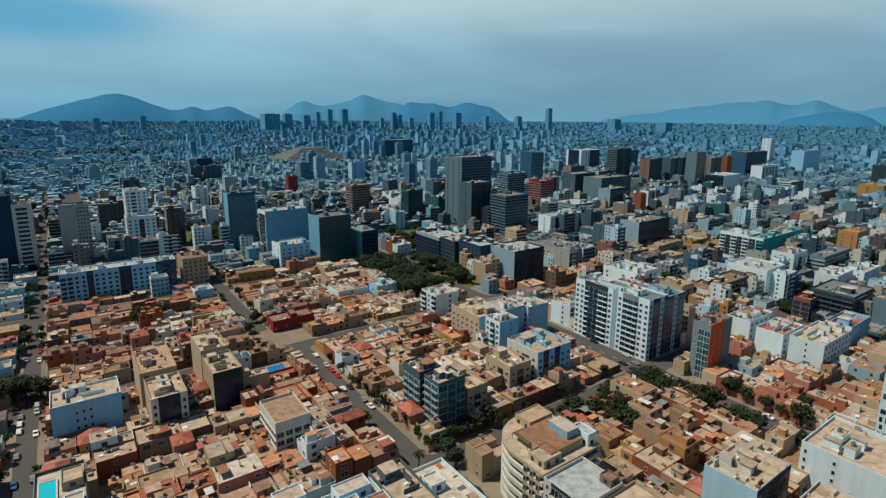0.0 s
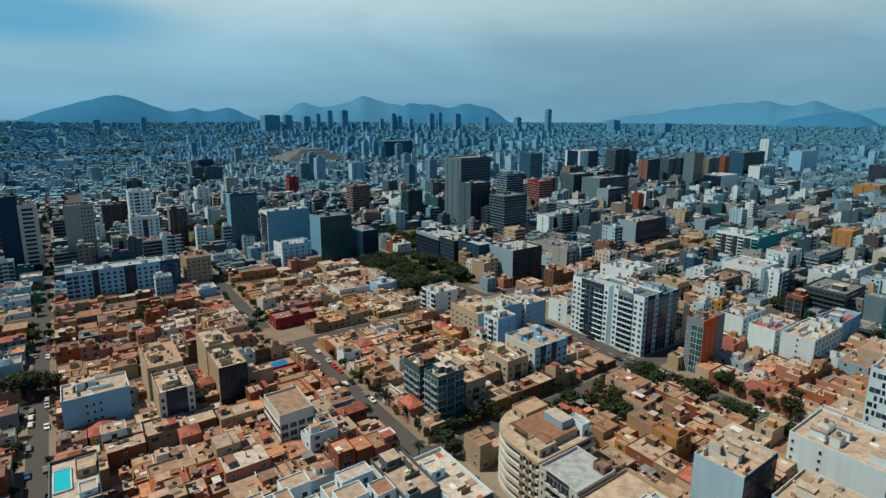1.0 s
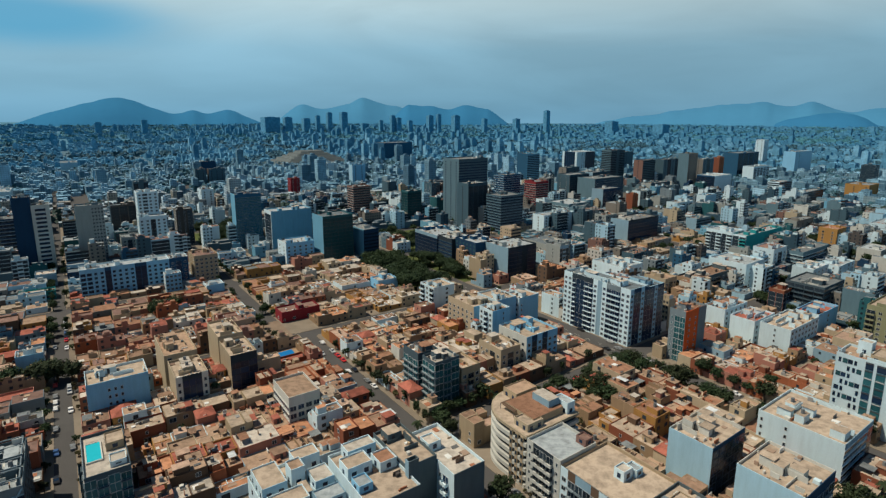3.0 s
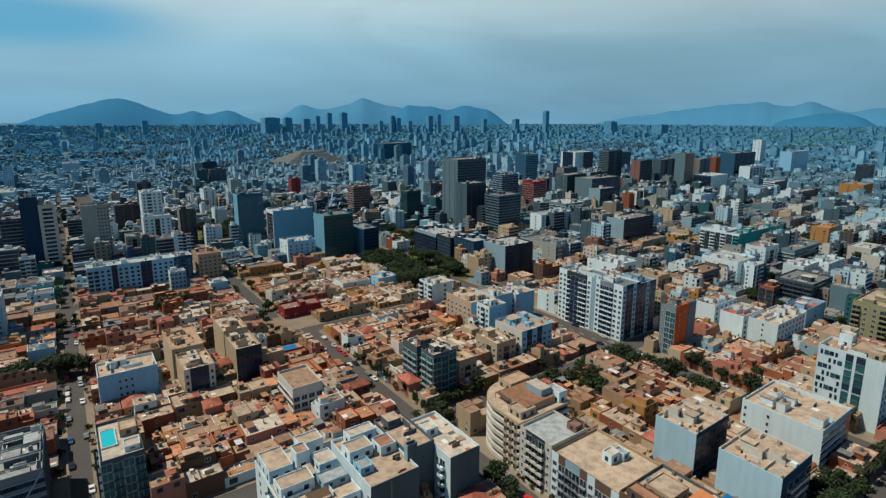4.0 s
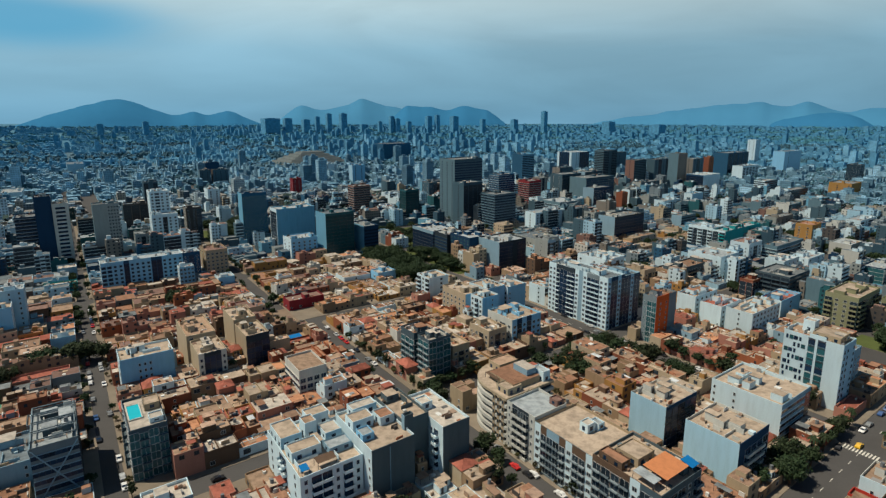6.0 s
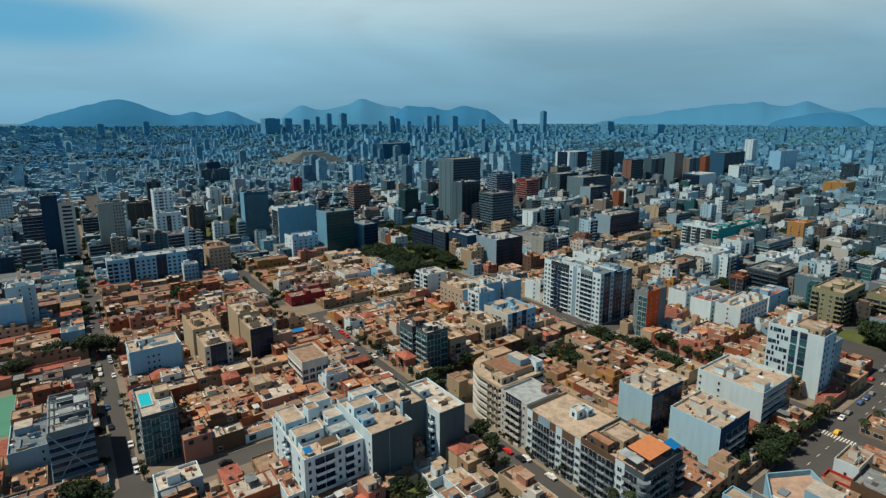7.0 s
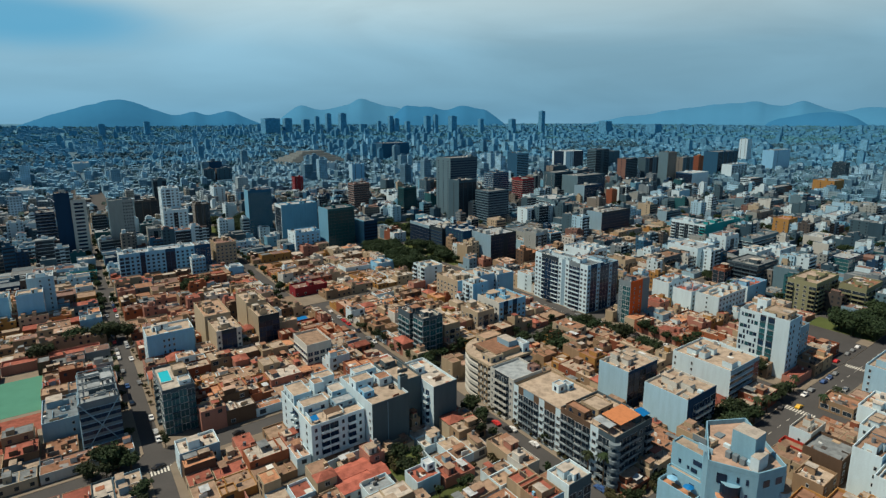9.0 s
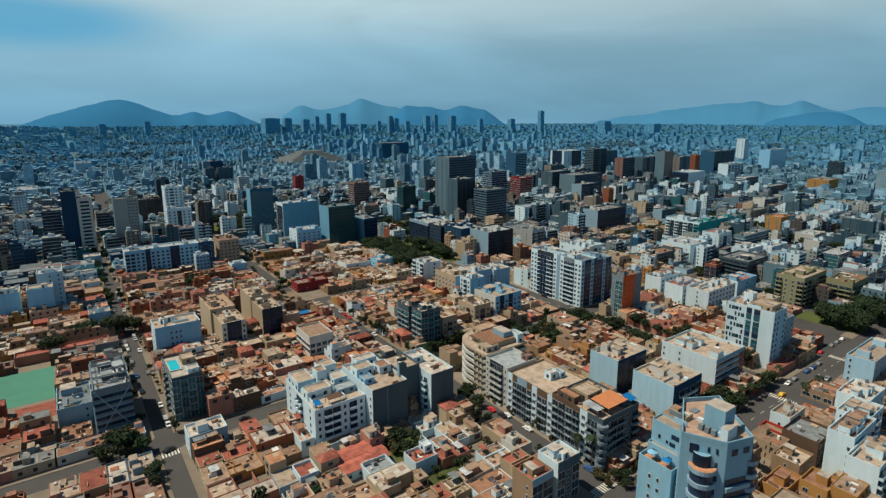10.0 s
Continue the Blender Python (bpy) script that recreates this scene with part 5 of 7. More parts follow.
apartment(1480, 670, 24, 22, 56, "white apartment tower with a flat roof", wall="white", L="ww", R="wwww", roof="greyroof", rooms=1, **FAR)
apartment(161, 242, 15, 15, 17.5, "white apartment block with dark recessed windows", wall="white", L="bwb", R="..w.", roof="sandroof", rooms=2, near=False)
apartment(161, 203, 13, 24, 17, "cream apartment block with a pale blue side", wall="cream", right="skyblue", L="wwwwww", R="..n", roof="sandroof", rooms=4, near=False)
apartment(163, 189.5, 12, 11, 18, "white and pale blue apartment block with windows", wall="white", right="skyblue", L="wbw", R="..n.", roof="cement", rooms=3, near=False)
apartment(176, 201, 14, 18, 18, "pale blue apartment block with roof terraces", wall="white", right="skyblue", L="bb", R="....", roof="sandroof", rooms=4, near=False)
apartment(190.5, 199, 15, 12, 17, "pale blue apartment block with a flat roof", wall="white", right="skyblue", L="wwb", R="n...", roof="cement", rooms=2, near=False)
apartment(156, 303, 15, 12, 8, "bright blue house with a flat roof", wall="skyblue", L="w", R="..", roof="lightroof", rooms=1, near=False)
apartment(-41, 418, 19, 10, 5.5, "low teal workshop with a flat roof", wall="teal", R="hhh", roof="lightroof", rooms=0, near=False)
apartment(-33, 452, 12, 13, 9, "pale blue warehouse with blank walls", wall="bluegrey", roof="lightroof", rooms=0, near=False)
apartment(315, 166, 52, 14, 13.5, "tan and grey apartment row with open balconies", wall="smoke", left="tan", L="bb", R="bbwbbwbb", roof="dust", rooms=6, balc="tan", near=False)
apartment(300, 178, 13, 16, 14, "pale green apartment block with window rows", wall="cream", L="www", R="wdw", roof="cement", rooms=2, near=False)
apartment(428, 168, 22, 16, 17, "white apartment block with terracotta terraces", wall="white", L="n.n", R="wdw", roof="rose", rooms=4, near=False)
apartment(408, 132, 26, 14, 13, "white stepped apartment block with roof rooms", wall="white", L="n.", R="wwww", roof="whiteroof", rooms=6, near=False)
apartment(436, 126, 30, 14, 12, "white stepped apartment block with roof rooms", wall="white", L="n.", R="w.ww", roof="pale", rooms=6, near=False)
apartment(340, 122, 15, 9, 13, "brown unfinished brick block with open floors", wall="brick", L="dd", R="dddd", roof="dust", rooms=2, near=False)
apartment(284, 200, 22, 26, 19, "white apartment block with stepped roof rooms", wall="white", L="ww.w", R="wwdw", roof="pale", rooms=6, near=False)

# towers and slabs of the dense quarter behind
for ta, tb, tla, tlb, th, tw, tl, tp, tL, tlab in (
        (609, 640, 27, 26, 55, "azure", "denim", "hhhh", "", "dark blue glass office tower"),
        (520, 508, 16, 14, 34, "stone", "drab", "wdw", "w", "slender cream apartment tower"),
        (625, 569, 30, 16, 38, "slate", "drab", "w.ww", "w", "grey-green apartment tower"),
        (619, 511, 40, 14, 36, "ink", "bluegrey", "hhh", "", "dark grey office slab"),
        (732, 569, 36, 20, 60, "slate", "ash", "hh.hh", "h", "tall dark office tower"),
        (767, 531, 34, 18, 45, "slate", "rosewall", "hhh", "w", "brown apartment tower"),
        (812, 522, 44, 16, 45, "ash", "slate", "wdwd", "", "grey apartment slab"),
        (795, 467, 26, 18, 58, "drab", "ash", "n.n", "", "tall dark grey tower"),
        (877, 489, 34, 16, 45, "ash", "drab", "wdw", "w", "grey and tan apartment tower"),
        (933, 491, 16, 12, 45, "terracotta", "brick", "n", "", "slim orange-red tower"),
        (1005, 464, 60, 20, 28, "white", "white", "WWWWW", "", "white office block with a window grid"),
        (1221, 485, 80, 24, 45, "slab", "skyblue", "w.", "", "pale blue office building"),
        (811, 334, 40, 16, 26, "ash", "white", "hhhh", "h", "striped grey and white office block"),
        (565, 338, 34, 14, 19, "white", "white", "ddwd", "w", "white apartment block with dark bays"),
        (643, 348, 26, 12, 20, "slab", "white", "", "", "blue-grey slab with blank walls"),
        (521, 287, 28, 12, 13, "ash", "bluegrey", "hh", "", "low grey office block"),
        (650, 433, 46, 14, 26, "slate", "stone", "wdwdw", "", "dark office block with cream panels"),
        (583, 402, 14, 12, 24, "stone", "white", "wd", "w", "slender cream apartment tower"),
        (564, 399, 11, 10, 22, "terracotta", "brick", "n", "", "slim orange-red block"),
        (587, 217, 40, 12, 14, "drab", "stone", "wwww", "w", "tan apartment block"),
        (646, 159, 44, 14, 13, "white", "white", "bwbb", "w", "white apartment block with balconies"),
        (782, 303, 100, 14, 15, "slate", "drab", "hhhhh", "", "long grey-tan slab with window ribbons"),
        (660, 254, 80, 14, 12, "ash", "bluegrey", "h.h.h", "", "long low grey block"),
        (24, 598, 22, 14, 32, "mocha", "slate", "ddd", "w", "dark brown apartment tower"),
        (51, 660, 14, 14, 46, "slate", "ink", "d.d", "", "dark grey apartment tower"),
        (123, 690, 14, 22, 30, "white", "white", "ww", "ww", "white apartment tower with dark windows"),
        (172, 986, 17, 14, 28, "slate", "ash", "ww", "", "smoke-grey apartment tower"),
        (193, 984, 26, 14, 28, "slate", "mocha", "www", "", "grey-brown apartment tower"),
        (202, 1122, 33, 14, 30, "navy", "navy", "", "", "flat dark blue block"),
        (390, 839, 24, 14, 35, "skyblue", "slab", "ww", "", "bright blue apartment tower"),
        (409, 1002, 24, 14, 26, "white", "white", "w.w", "", "white apartment block"),
        (-9, 1394, 30, 70, 20, "slab", "slab", "", "", "pale blue slab with blank walls"),
        (-95, 959, 25, 60, 14, "white", "slab", "", "", "large white warehouse")):
    apartment(ta, tb, tla, tlb, th, tlab + " in the dense city behind", wall=tw, left=tl, R=tp, L=tL, roof=("steel", "pale", "greyroof")[int(ta) % 3], rooms=2, frame_mat=DARKFRAME, **FAR)


def mound(a, b, ra, rb, h):
    """A stepped adobe pyramid, worn round at its edges."""
    root = thing("adobe_pyramid", a, b, "tan stepped adobe mound worn round by weather", "ruin")
    g = Geo()
    steps, n = 6, 40
    rings = []
    for k in range(steps):
        f0 = 1 - 0.13 * k
        for r, z in ((f0, h * k / steps), (f0 - 0.05, h * (k + 1) / steps)):
            ring = []
            for i in range(n):
                q = 2 * math.pi * i / n
                sx = max(-1, min(1, 1.35 * math.cos(q)))
                sy = max(-1, min(1, 1.35 * math.sin(q)))
                w = 1 + 0.06 * noise.noise(Vector((sx * 3, sy * 3, k)))
                ring.append((sx * ra * r * w, sy * rb * r * w, z))
            rings.append(ring)
    for p, q in zip(rings, rings[1:]):
        for i in range(n):
            j = (i + 1) % n
            g.poly([p[i], p[j], q[j], q[i]])
    g.poly(rings[-1])
    # tan earth shifted to blue-grey: distance haze in the base colour
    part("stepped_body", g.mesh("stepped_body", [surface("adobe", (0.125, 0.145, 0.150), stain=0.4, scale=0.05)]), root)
    take(a - ra, b - rb, a + ra, b + rb)


mound(500, 1325, 96, 76, 31)

# ---------------------------------------------------------------- open places
def patch(name, a0, b0, a1, b1, mat, z, label, category):
    take(a0, b0, a1, b1)
    g = Geo()
    g.box(a0, b0, 0.0, a1, b1, z)
    return tagged(new(name, g.mesh(name, [mat])), label, category, kind="structure")


patch("lot_1", 55, 228, 78, 250, SOIL, 0.19, "bare sandy parking lot with a few cars", "ground")
patch("road_plaza", 68, 258, 83, 292, surface("dusty_road", (0.22, 0.165, 0.12), stain=0.5, scale=0.1), 0.17, "asphalt square before a public building", "road")
patch("lawn_1", 172, 290, 203.5, 378, LAWN, 0.2, "shaded park lawn under large trees", "lawn")
patch("lawn_2", 236, 390, 292, 470, LAWN, 0.2, "shaded park lawn under large trees", "lawn")
patch("sports_court", -82, 208, -54, 247, surface("court", (0.095, 0.25, 0.18), stain=0.25, scale=0.1), 0.2, "pale green sports court with a red surround", "sports court")
patch("court_red", -68, 190, -54, 205, roofing("redpaint"), 0.2, "small red sports court", "sports court")
patch("lawn_4", 218.5, 288, 229.5, 378, LAWN, 0.2, "shaded park lawn under large trees", "lawn")
patch("lawn_5", 88, 510, 150, 584, LAWN, 0.2, "shaded park lawn under large trees", "lawn")
patch("lawn_6", 44, 75, 57.5, 89.5, LAWN, 0.2, "shaded garden under dense trees", "lawn")
patch("lawn_7", 46, 56, 62, 64, LAWN, 0.2, "dry garden lawn behind houses", "lawn")
patch("forecourt", 262, 21.6, 302, 27.6, ASPHALT, 0.17, "asphalt forecourt with parked cars beside the avenue", "road")
patch("crossroad", 281, 27.6, 312, 62, ASPHALT, 0.17, "asphalt side road bending round a park", "road")
patch("lawn_3", 312.2, 22, 331, 56, LAWN, 0.22, "round park lawn beside the avenue", "lawn")



def shade_canopy(a, b, la, lb, z, mat, label):
    """A sheet stretched over four posts in a yard."""
    root = thing("shade_canopy", a, b, label, "canopy", z=0.15)
    g = Geo()
    c = [(0, 0, z), (la, 0, z + 0.1), (la, lb, z + 0.5), (0, lb, z + 0.3)]
    g.poly([(x, y, q + 0.06) for x, y, q in c])
    g.poly([(x, y, q) for x, y, q in reversed(c)])
    for (x, y, q), (u, v, w) in zip(c, c[1:] + c[:1]):
        g.poly([(x, y, q), (u, v, w), (u, v, w + 0.06), (x, y, q + 0.06)])
    part("sheet", g.mesh("sheet", [mat]), root)
    for x, y, q in c:
        g = Geo()
        g.box(min(x, la - 0.12), min(y, lb - 0.12), 0, min(x, la - 0.12) + 0.12, min(y, lb - 0.12) + 0.12, q, 0)
        part("post", g.mesh("post", [DARKFRAME]), root)


shade_canopy(64, 234, 9, 4.5, 3.2, TARP, "bright blue tarpaulin canopy over a parking lot")
shade_canopy(171, 101, 5, 4, 2.8, paint("teal"), "turquoise shade sail in a garden")

# ---------------------------------------------------------------- houses
WALLS = ["cream", "tan", "sand", "ochre", "brick", "terracotta", "pink", "offwhite", "white", "brown", "pink", "bluegrey", "cream", "sand", "tan"]
TOPS = ["cement", "sandroof", "dust", "clay", "sandroof", "cement", "redpaint", "lightroof", "peach", "dust", "sandroof", "terrace"]
HOUSES = [0]
CITY_HOUSES = Geo()
CITY_MATS = [paint(k) for k in PAINT] + [roofing(k) for k in ROOFS] + [PANE]
CITY_INDEX = {m.name: n for n, m in enumerate(CITY_MATS)}
# for houses farther off: distance haze is put into bluer walls and roofs
HAZED_WALLS = ["bluegrey", "ash", "stone", "slab", "slate", "white", "mocha", "denim", "azure", "slate", "ash", "slate", "white", "drab", "stone", "petrol", "slab", "denim", "rosewall", "ink", "azure", "navy", "drab"]
HAZED_TOPS = ["steel", "pale", "greyroof", "steel", "steel", "greyroof", "pale", "steel", "rose", "greyroof"]
SHADE_TOPS = ["dust", "rose", "lightroof", "rose", "greyroof", "clay", "sandroof", "cement", "redpaint"]


def lots(a0, b0, a1, b1, rng, out, target, deep=1.0):
    la, lb = a1 - a0, b1 - b0
    big = max(la, lb)
    if big < target or (big < target * 1.5 and rng.random() < 0.35):
        out.append((a0, b0, a1, b1))
        return
    k = rng.uniform(0.40, 0.60)
    if la > lb * deep * rng.uniform(0.8, 1.1):
        m = a0 + la * k
        lots(a0, b0, m, b1, rng, out, target, deep)
        lots(m, b0, a1, b1, rng, out, target, deep)
    else:
        m = b0 + lb * k
        lots(a0, b0, a1, m, rng, out, target, deep)
        lots(a0, m, a1, b1, rng, out, target, deep)


def house(a, b, la, lb, st, rng, detail):
    """A lot with one to three flat-roofed volumes, parapets, roof rooms, a water tank and street windows."""
    take(a, b, a + la, b + lb)
    wall, top = rng.choice(WALLS), rng.choice(TOPS)
    if 380 < a < 500 and 225 < b < 285:
        wall, top = rng.choice(["cream", "sand", "tan", "stone", "ochre"]), rng.choice(["sandroof", "dust", "greyroof", "cement"])
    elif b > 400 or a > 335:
        wall, top = rng.choice(HAZED_WALLS + (["white", "slab", "white", "slab"] if a < 200 else [])), rng.choice(HAZED_TOPS)
    elif a < 95 and b > 225 or a < -22:
        wall, top = rng.choice(WALLS + ["brown", "brick", "grey", "smoke"]), rng.choice(SHADE_TOPS)
    elif 20 < a < 92 and b < 96:
        wall, top = rng.choice(["cream", "white", "sand", "offwhite", "cream", "pink", "tan", "white"]), rng.choice(["sandroof", "lightroof", "cement", "sandroof", "clay", "redpaint"])
    elif 118 < a < 202 and b < 132:
        wall, top = rng.choice(["cream", "sand", "tan", "ochre", "cream", "brick", "tan"]), rng.choice(["sandroof", "cement", "sandroof", "clay", "dust"])
    elif 96 < a < 205 and b > 266:
        wall, top = rng.choice(["ochre", "cream", "sand", "pink", "tan", "white", "brown", "cream", "brick", "offwhite"]), rng.choice(["rose", "sandroof", "dust", "lightroof", "lightroof", "rose", "peach"])
    if st >= 4 and rng.random() < 0.3:
        wall = rng.choice(["white", "offwhite", "slab", "cream", "grey"])
    word = {1: "one", 2: "two", 3: "three", 4: "four", 5: "five", 6: "six", 7: "seven", 8: "eight"}.get(st, "nine")
    label = "%s-storey %s house with a flat %s roof" % (word, WORDS.get(wall, wall), ROOF_WORDS[top])
    wm, tm = paint(wall), roofing(top)
    tints = [top, top, rng.choice(TOPS), rng.choice(["lightroof", "dust", top]), top]
    vols = []
    h = st * 2.8 + rng.uniform(0.3, 0.9)
    cells = []
    lots(0, 0, la, lb, rng, cells, 10.5, 1.5 if la > lb else 1.0)
    cells.sort()
    front = 0
    for n, (p, q, s, t) in enumerate(cells):
        k = rng.random()
        if n and k < 0.27 and (s - p) * (t - q) < 80:
            vols.append((p, q, p + 0.2, t, 2.4))
            continue
        z = h if k < 0.5 or n == 0 else h - 2.8 if k < 0.86 else h - rng.uniform(0.6, 1.6)
        vols.append((p, q, s - rng.choice([0, 0, 0, 0.6]), t, max(2.7, z)))
    vols = [(p, q, s, t, z) for p, q, s, t, z in vols]
    rim = 0.18
    ups = [rng.choice([0.15, 0.2, 0.35, 0.7]) for v in vols]
    if not detail:
        g = CITY_HOUSES
        g.shift(a, b, 0.14)
        wi, ti, pi = CITY_INDEX["paint_" + wall], CITY_INDEX["roof_" + top], CITY_INDEX["window_glass"]
        hazed = b > 400 or a > 335
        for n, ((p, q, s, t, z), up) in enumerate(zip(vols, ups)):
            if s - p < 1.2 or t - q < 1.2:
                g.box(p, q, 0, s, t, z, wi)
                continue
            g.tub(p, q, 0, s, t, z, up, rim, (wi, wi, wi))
            g.box(p + rim, q + rim, z - up - 0.1, s - rim, t - rim, z - up + 0.04, ti if hazed else CITY_INDEX["roof_" + tints[n % 5]])
        p, q, s, t, z = vols[0]
        for k in range(rng.choice([0, 1, 1, 2])):
            if s - p > 4:
                x, y = rng.uniform(p + 0.3, s - 3), rng.uniform(q + 0.3, max(q + 0.4, t - 4))
                w2 = rng.uniform(1.8, 3.0)
                g.box(x, y, z - 0.9, x + w2, y + rng.uniform(2, 4), z + rng.uniform(1.2, 2.2), wi, ti)
        if st >= 4:
            ed = CITY_INDEX["paint_white"] if rng.random() < 0.5 else wi
            style = rng.random()
            n1, n2 = max(2, int(la / 2.7)), max(2, int(vols[0][3] / 3.0))
            full = [c for c in range(n1) if rng.random() < 0.72]
            side = [c for c in range(n2) if rng.random() < 0.7] if rng.random() < 0.85 else []
            if style > 0.78:
                g.box(0.3, -0.04, 0.6, la - 0.3, 0.02, h - 1.1, pi)
            for k in range(st):
                zz = 2.8 * k + 0.9
                if style < 0.12:
                    g.box(0.4, -0.05, zz, la - 0.4, 0.02, zz + 1.35, pi)
                    g.box(0.2, -0.5, zz - 0.75, la - 0.2, 0.02, zz - 0.05, ed)
                elif style < 0.5:
                    for c in full:
                        x = (c + 0.5) * la / n1
                        g.box(x - 0.65, -0.05, zz, x + 0.65, 0.02, zz + 1.3, pi)
                elif style < 0.78:
                    for c in full:
                        x, w2 = (c + 0.5) * la / n1, 0.46 * la / n1
                        g.box(x - w2, -0.05, zz - 0.7, x + w2, 0.02, zz + 1.5, pi)
                        if c % 2:
                            g.box(x - w2, -0.9, zz - 0.85, x + w2, 0.02, zz + 0.1, ed)
                else:
                    g.box(0.2, -0.10, zz - 0.9, la - 0.2, 0.02, zz - 0.65, ed)
                for c in side:
                    y = (c + 0.5) * vols[0][3] / n2
                    g.box(-0.05, y - 0.55, zz, 0.02, y + 0.55, zz + 1.3, pi)
            for k in range(rng.choice([1, 2, 3])):
                x, y = rng.uniform(p + 0.3, max(p + 0.4, s - 4)), rng.uniform(q + 0.3, max(q + 0.4, t - 4))
                g.box(x, y, z - 0.9, x + rng.uniform(2, 3.6), y + rng.uniform(2, 4), z + rng.uniform(1.4, 2.8), ed, ti)
        elif b < 480:
            n1, n2 = max(1, int(la / 3.2)), max(1, int(t / 4.5))
            for k in range(st):
                for c in range(n1):
                    x = (c + 0.5) * la / n1
                    if rng.random() < 0.6:
                        g.box(x - 0.6, -0.03, 0.9 + 2.8 * k, x + 0.6, 0.02, 2.2 + 2.8 * k, pi)
                for c in range(n2):
                    y = (c + 0.5) * t / n2
                    if rng.random() < 0.5:
                        g.box(-0.03, y - 0.5, 0.9 + 2.8 * k, 0.02, y + 0.5, 2.1 + 2.8 * k, pi)
        if b < 330 and -120 < a < 380:
            for (p, q, s, t, z), up in zip(vols, ups):
                if s - p > 2:
                    SPOTS.append((a + p, b + q, a + s, b + t, z - up + 0.16))
        g.shift(0, 0, 0)
        return None
    root = thing("house", a, b, label, "house", "houses", z=0.14)
    for n, ((p, q, s, t, z), up) in enumerate(zip(vols, ups)):
        g, r = Geo(), Geo()
        if s - p < 1.2 or t - q < 1.2:
            g.box(p, q, 0, s, t, z, 0)
            part("yard_wall", g.mesh("yard_wall", [wm]), root)
            continue
        g.tub(p, q, 0, s, t, z, up, rim)
        part("wall_block", g.mesh("wall_block", [wm]), root)
        r.box(p + rim, q + rim, z - up - 0.1, s - rim, t - rim, z - up + 0.04, 0)
        part("roof", r.mesh("roof", [roofing(tints[n % 5])]), root)
        SPOTS.append((a + p, b + q, a + s, b + t, z - up + 0.16))
        if rng.random() < 0.25 and s - p > 4:
            m, k = rng.uniform(p + 1.5, s - 1.5), Geo()
            k.box(m, q + rim, z - up + 0.03, m + 0.15, t - rim, z - up + rng.uniform(0.5, 1.6), 0)
            part("roof_wall", k.mesh("roof_wall", [wm]), root)
    p, q, s, t, z = vols[0]
    # tiled hip roof over the front on a few
    if rng.random() < 0.14 and len(vols) > 1:
        k = Geo()
        e = 0.35
        zz, ridge = z + 0.05, z + rng.uniform(1.0, 1.8)
        ma, mb = (p + s) / 2, (q + t) / 2
        c = [(p - e, q - e, zz), (s + e, q - e, zz), (s + e, t + e, zz), (p - e, t + e, zz)]
        if s - p > t - q:
            f1, f2 = (p + (t - q) / 2, mb, ridge), (s - (t - q) / 2, mb, ridge)
            for poly in ([c[0], c[1], f2, f1], [c[1], c[2], f2], [c[2], c[3], f1, f2], [c[3], c[0], f1]):
                k.poly(poly)
        else:
            f1, f2 = (ma, q + (s - p) / 2, ridge), (ma, t - (s - p) / 2, ridge)
            for poly in ([c[0], c[1], f1], [c[1], c[2], f2, f1], [c[2], c[3], f2], [c[3], c[0], f1, f2]):
                k.poly(poly)
        part("tiled_roof", k.mesh("tiled_roof", [roofing("redpaint")]), root, label="orange-red clay tile roof")
    else:
        roof_clutter(root, s - p, t - q, z - 0.45, wm if rng.random() < 0.7 else paint(rng.choice(WALLS)), roofing(rng.choice(TOPS)), rng, rng.choice([0, 0, 1, 1, 2]), 2.4, 0.4)
    if rng.random() < 0.5:
        # sheet-metal shed roof over the yard
        p2, q2, s2, t2, z2 = vols[-1]
        if s2 - p2 > 3 and t2 - q2 > 3:
            k = Geo()
            x0, y0 = rng.uniform(p2, (p2 + s2) / 2), rng.uniform(q2, (q2 + t2) / 2)
            x1, y1 = min(s2, x0 + rng.uniform(2, 5)), min(t2, y0 + rng.uniform(2, 5))
            k.box(x0, y0, z2 + 1.7, x1, y1, z2 + 1.78, 0, bottom=True)
            for x, y in ((x0, y0), (x1 - 0.1, y0), (x0, y1 - 0.1), (x1 - 0.1, y1 - 0.1)):
                k.box(x, y, z2 - 0.9, x + 0.1, y + 0.1, z2 + 1.7, 1)
            part("canopy", k.mesh("canopy", [roofing(rng.choice(["greyroof", "whiteroof", "clay", "dust", "redpaint"])), DARKFRAME]), root)
    mats = [rng.choice([FRAME, DARKFRAME, DARKFRAME]), PANE, wm, paint("charcoal")]
    floors = min(st, 3)
    for f in range(floors):
        for face, run, n in (("R", s - p, max(1, int((s - p) / 4.0))), ("L", t - q, max(1, int((t - q) / 7.0)))):
            for c in range(n):
                if rng.random() < 0.45:
                    continue
                ch = rng.choice("wwwWn") if f or face == "L" else rng.choice("wwW")
                cw = 3.2
                key = (face, ch, cw, 2.8, mats[0].name, mats[1].name, wm.name, "h")
                if key not in UNITS:
                    w = Geo()
                    unit(w, face, ch, 0.0, cw, 2.8)
                    UNITS[key] = w.mesh("window", mats)
                sx = (c + 0.5) * run / n
                part("window", UNITS[key], root, at(0, q + sx, f * 2.8 + 0.1) if face == "L" else at(p + sx, 0, f * 2.8 + 0.1))
    return root


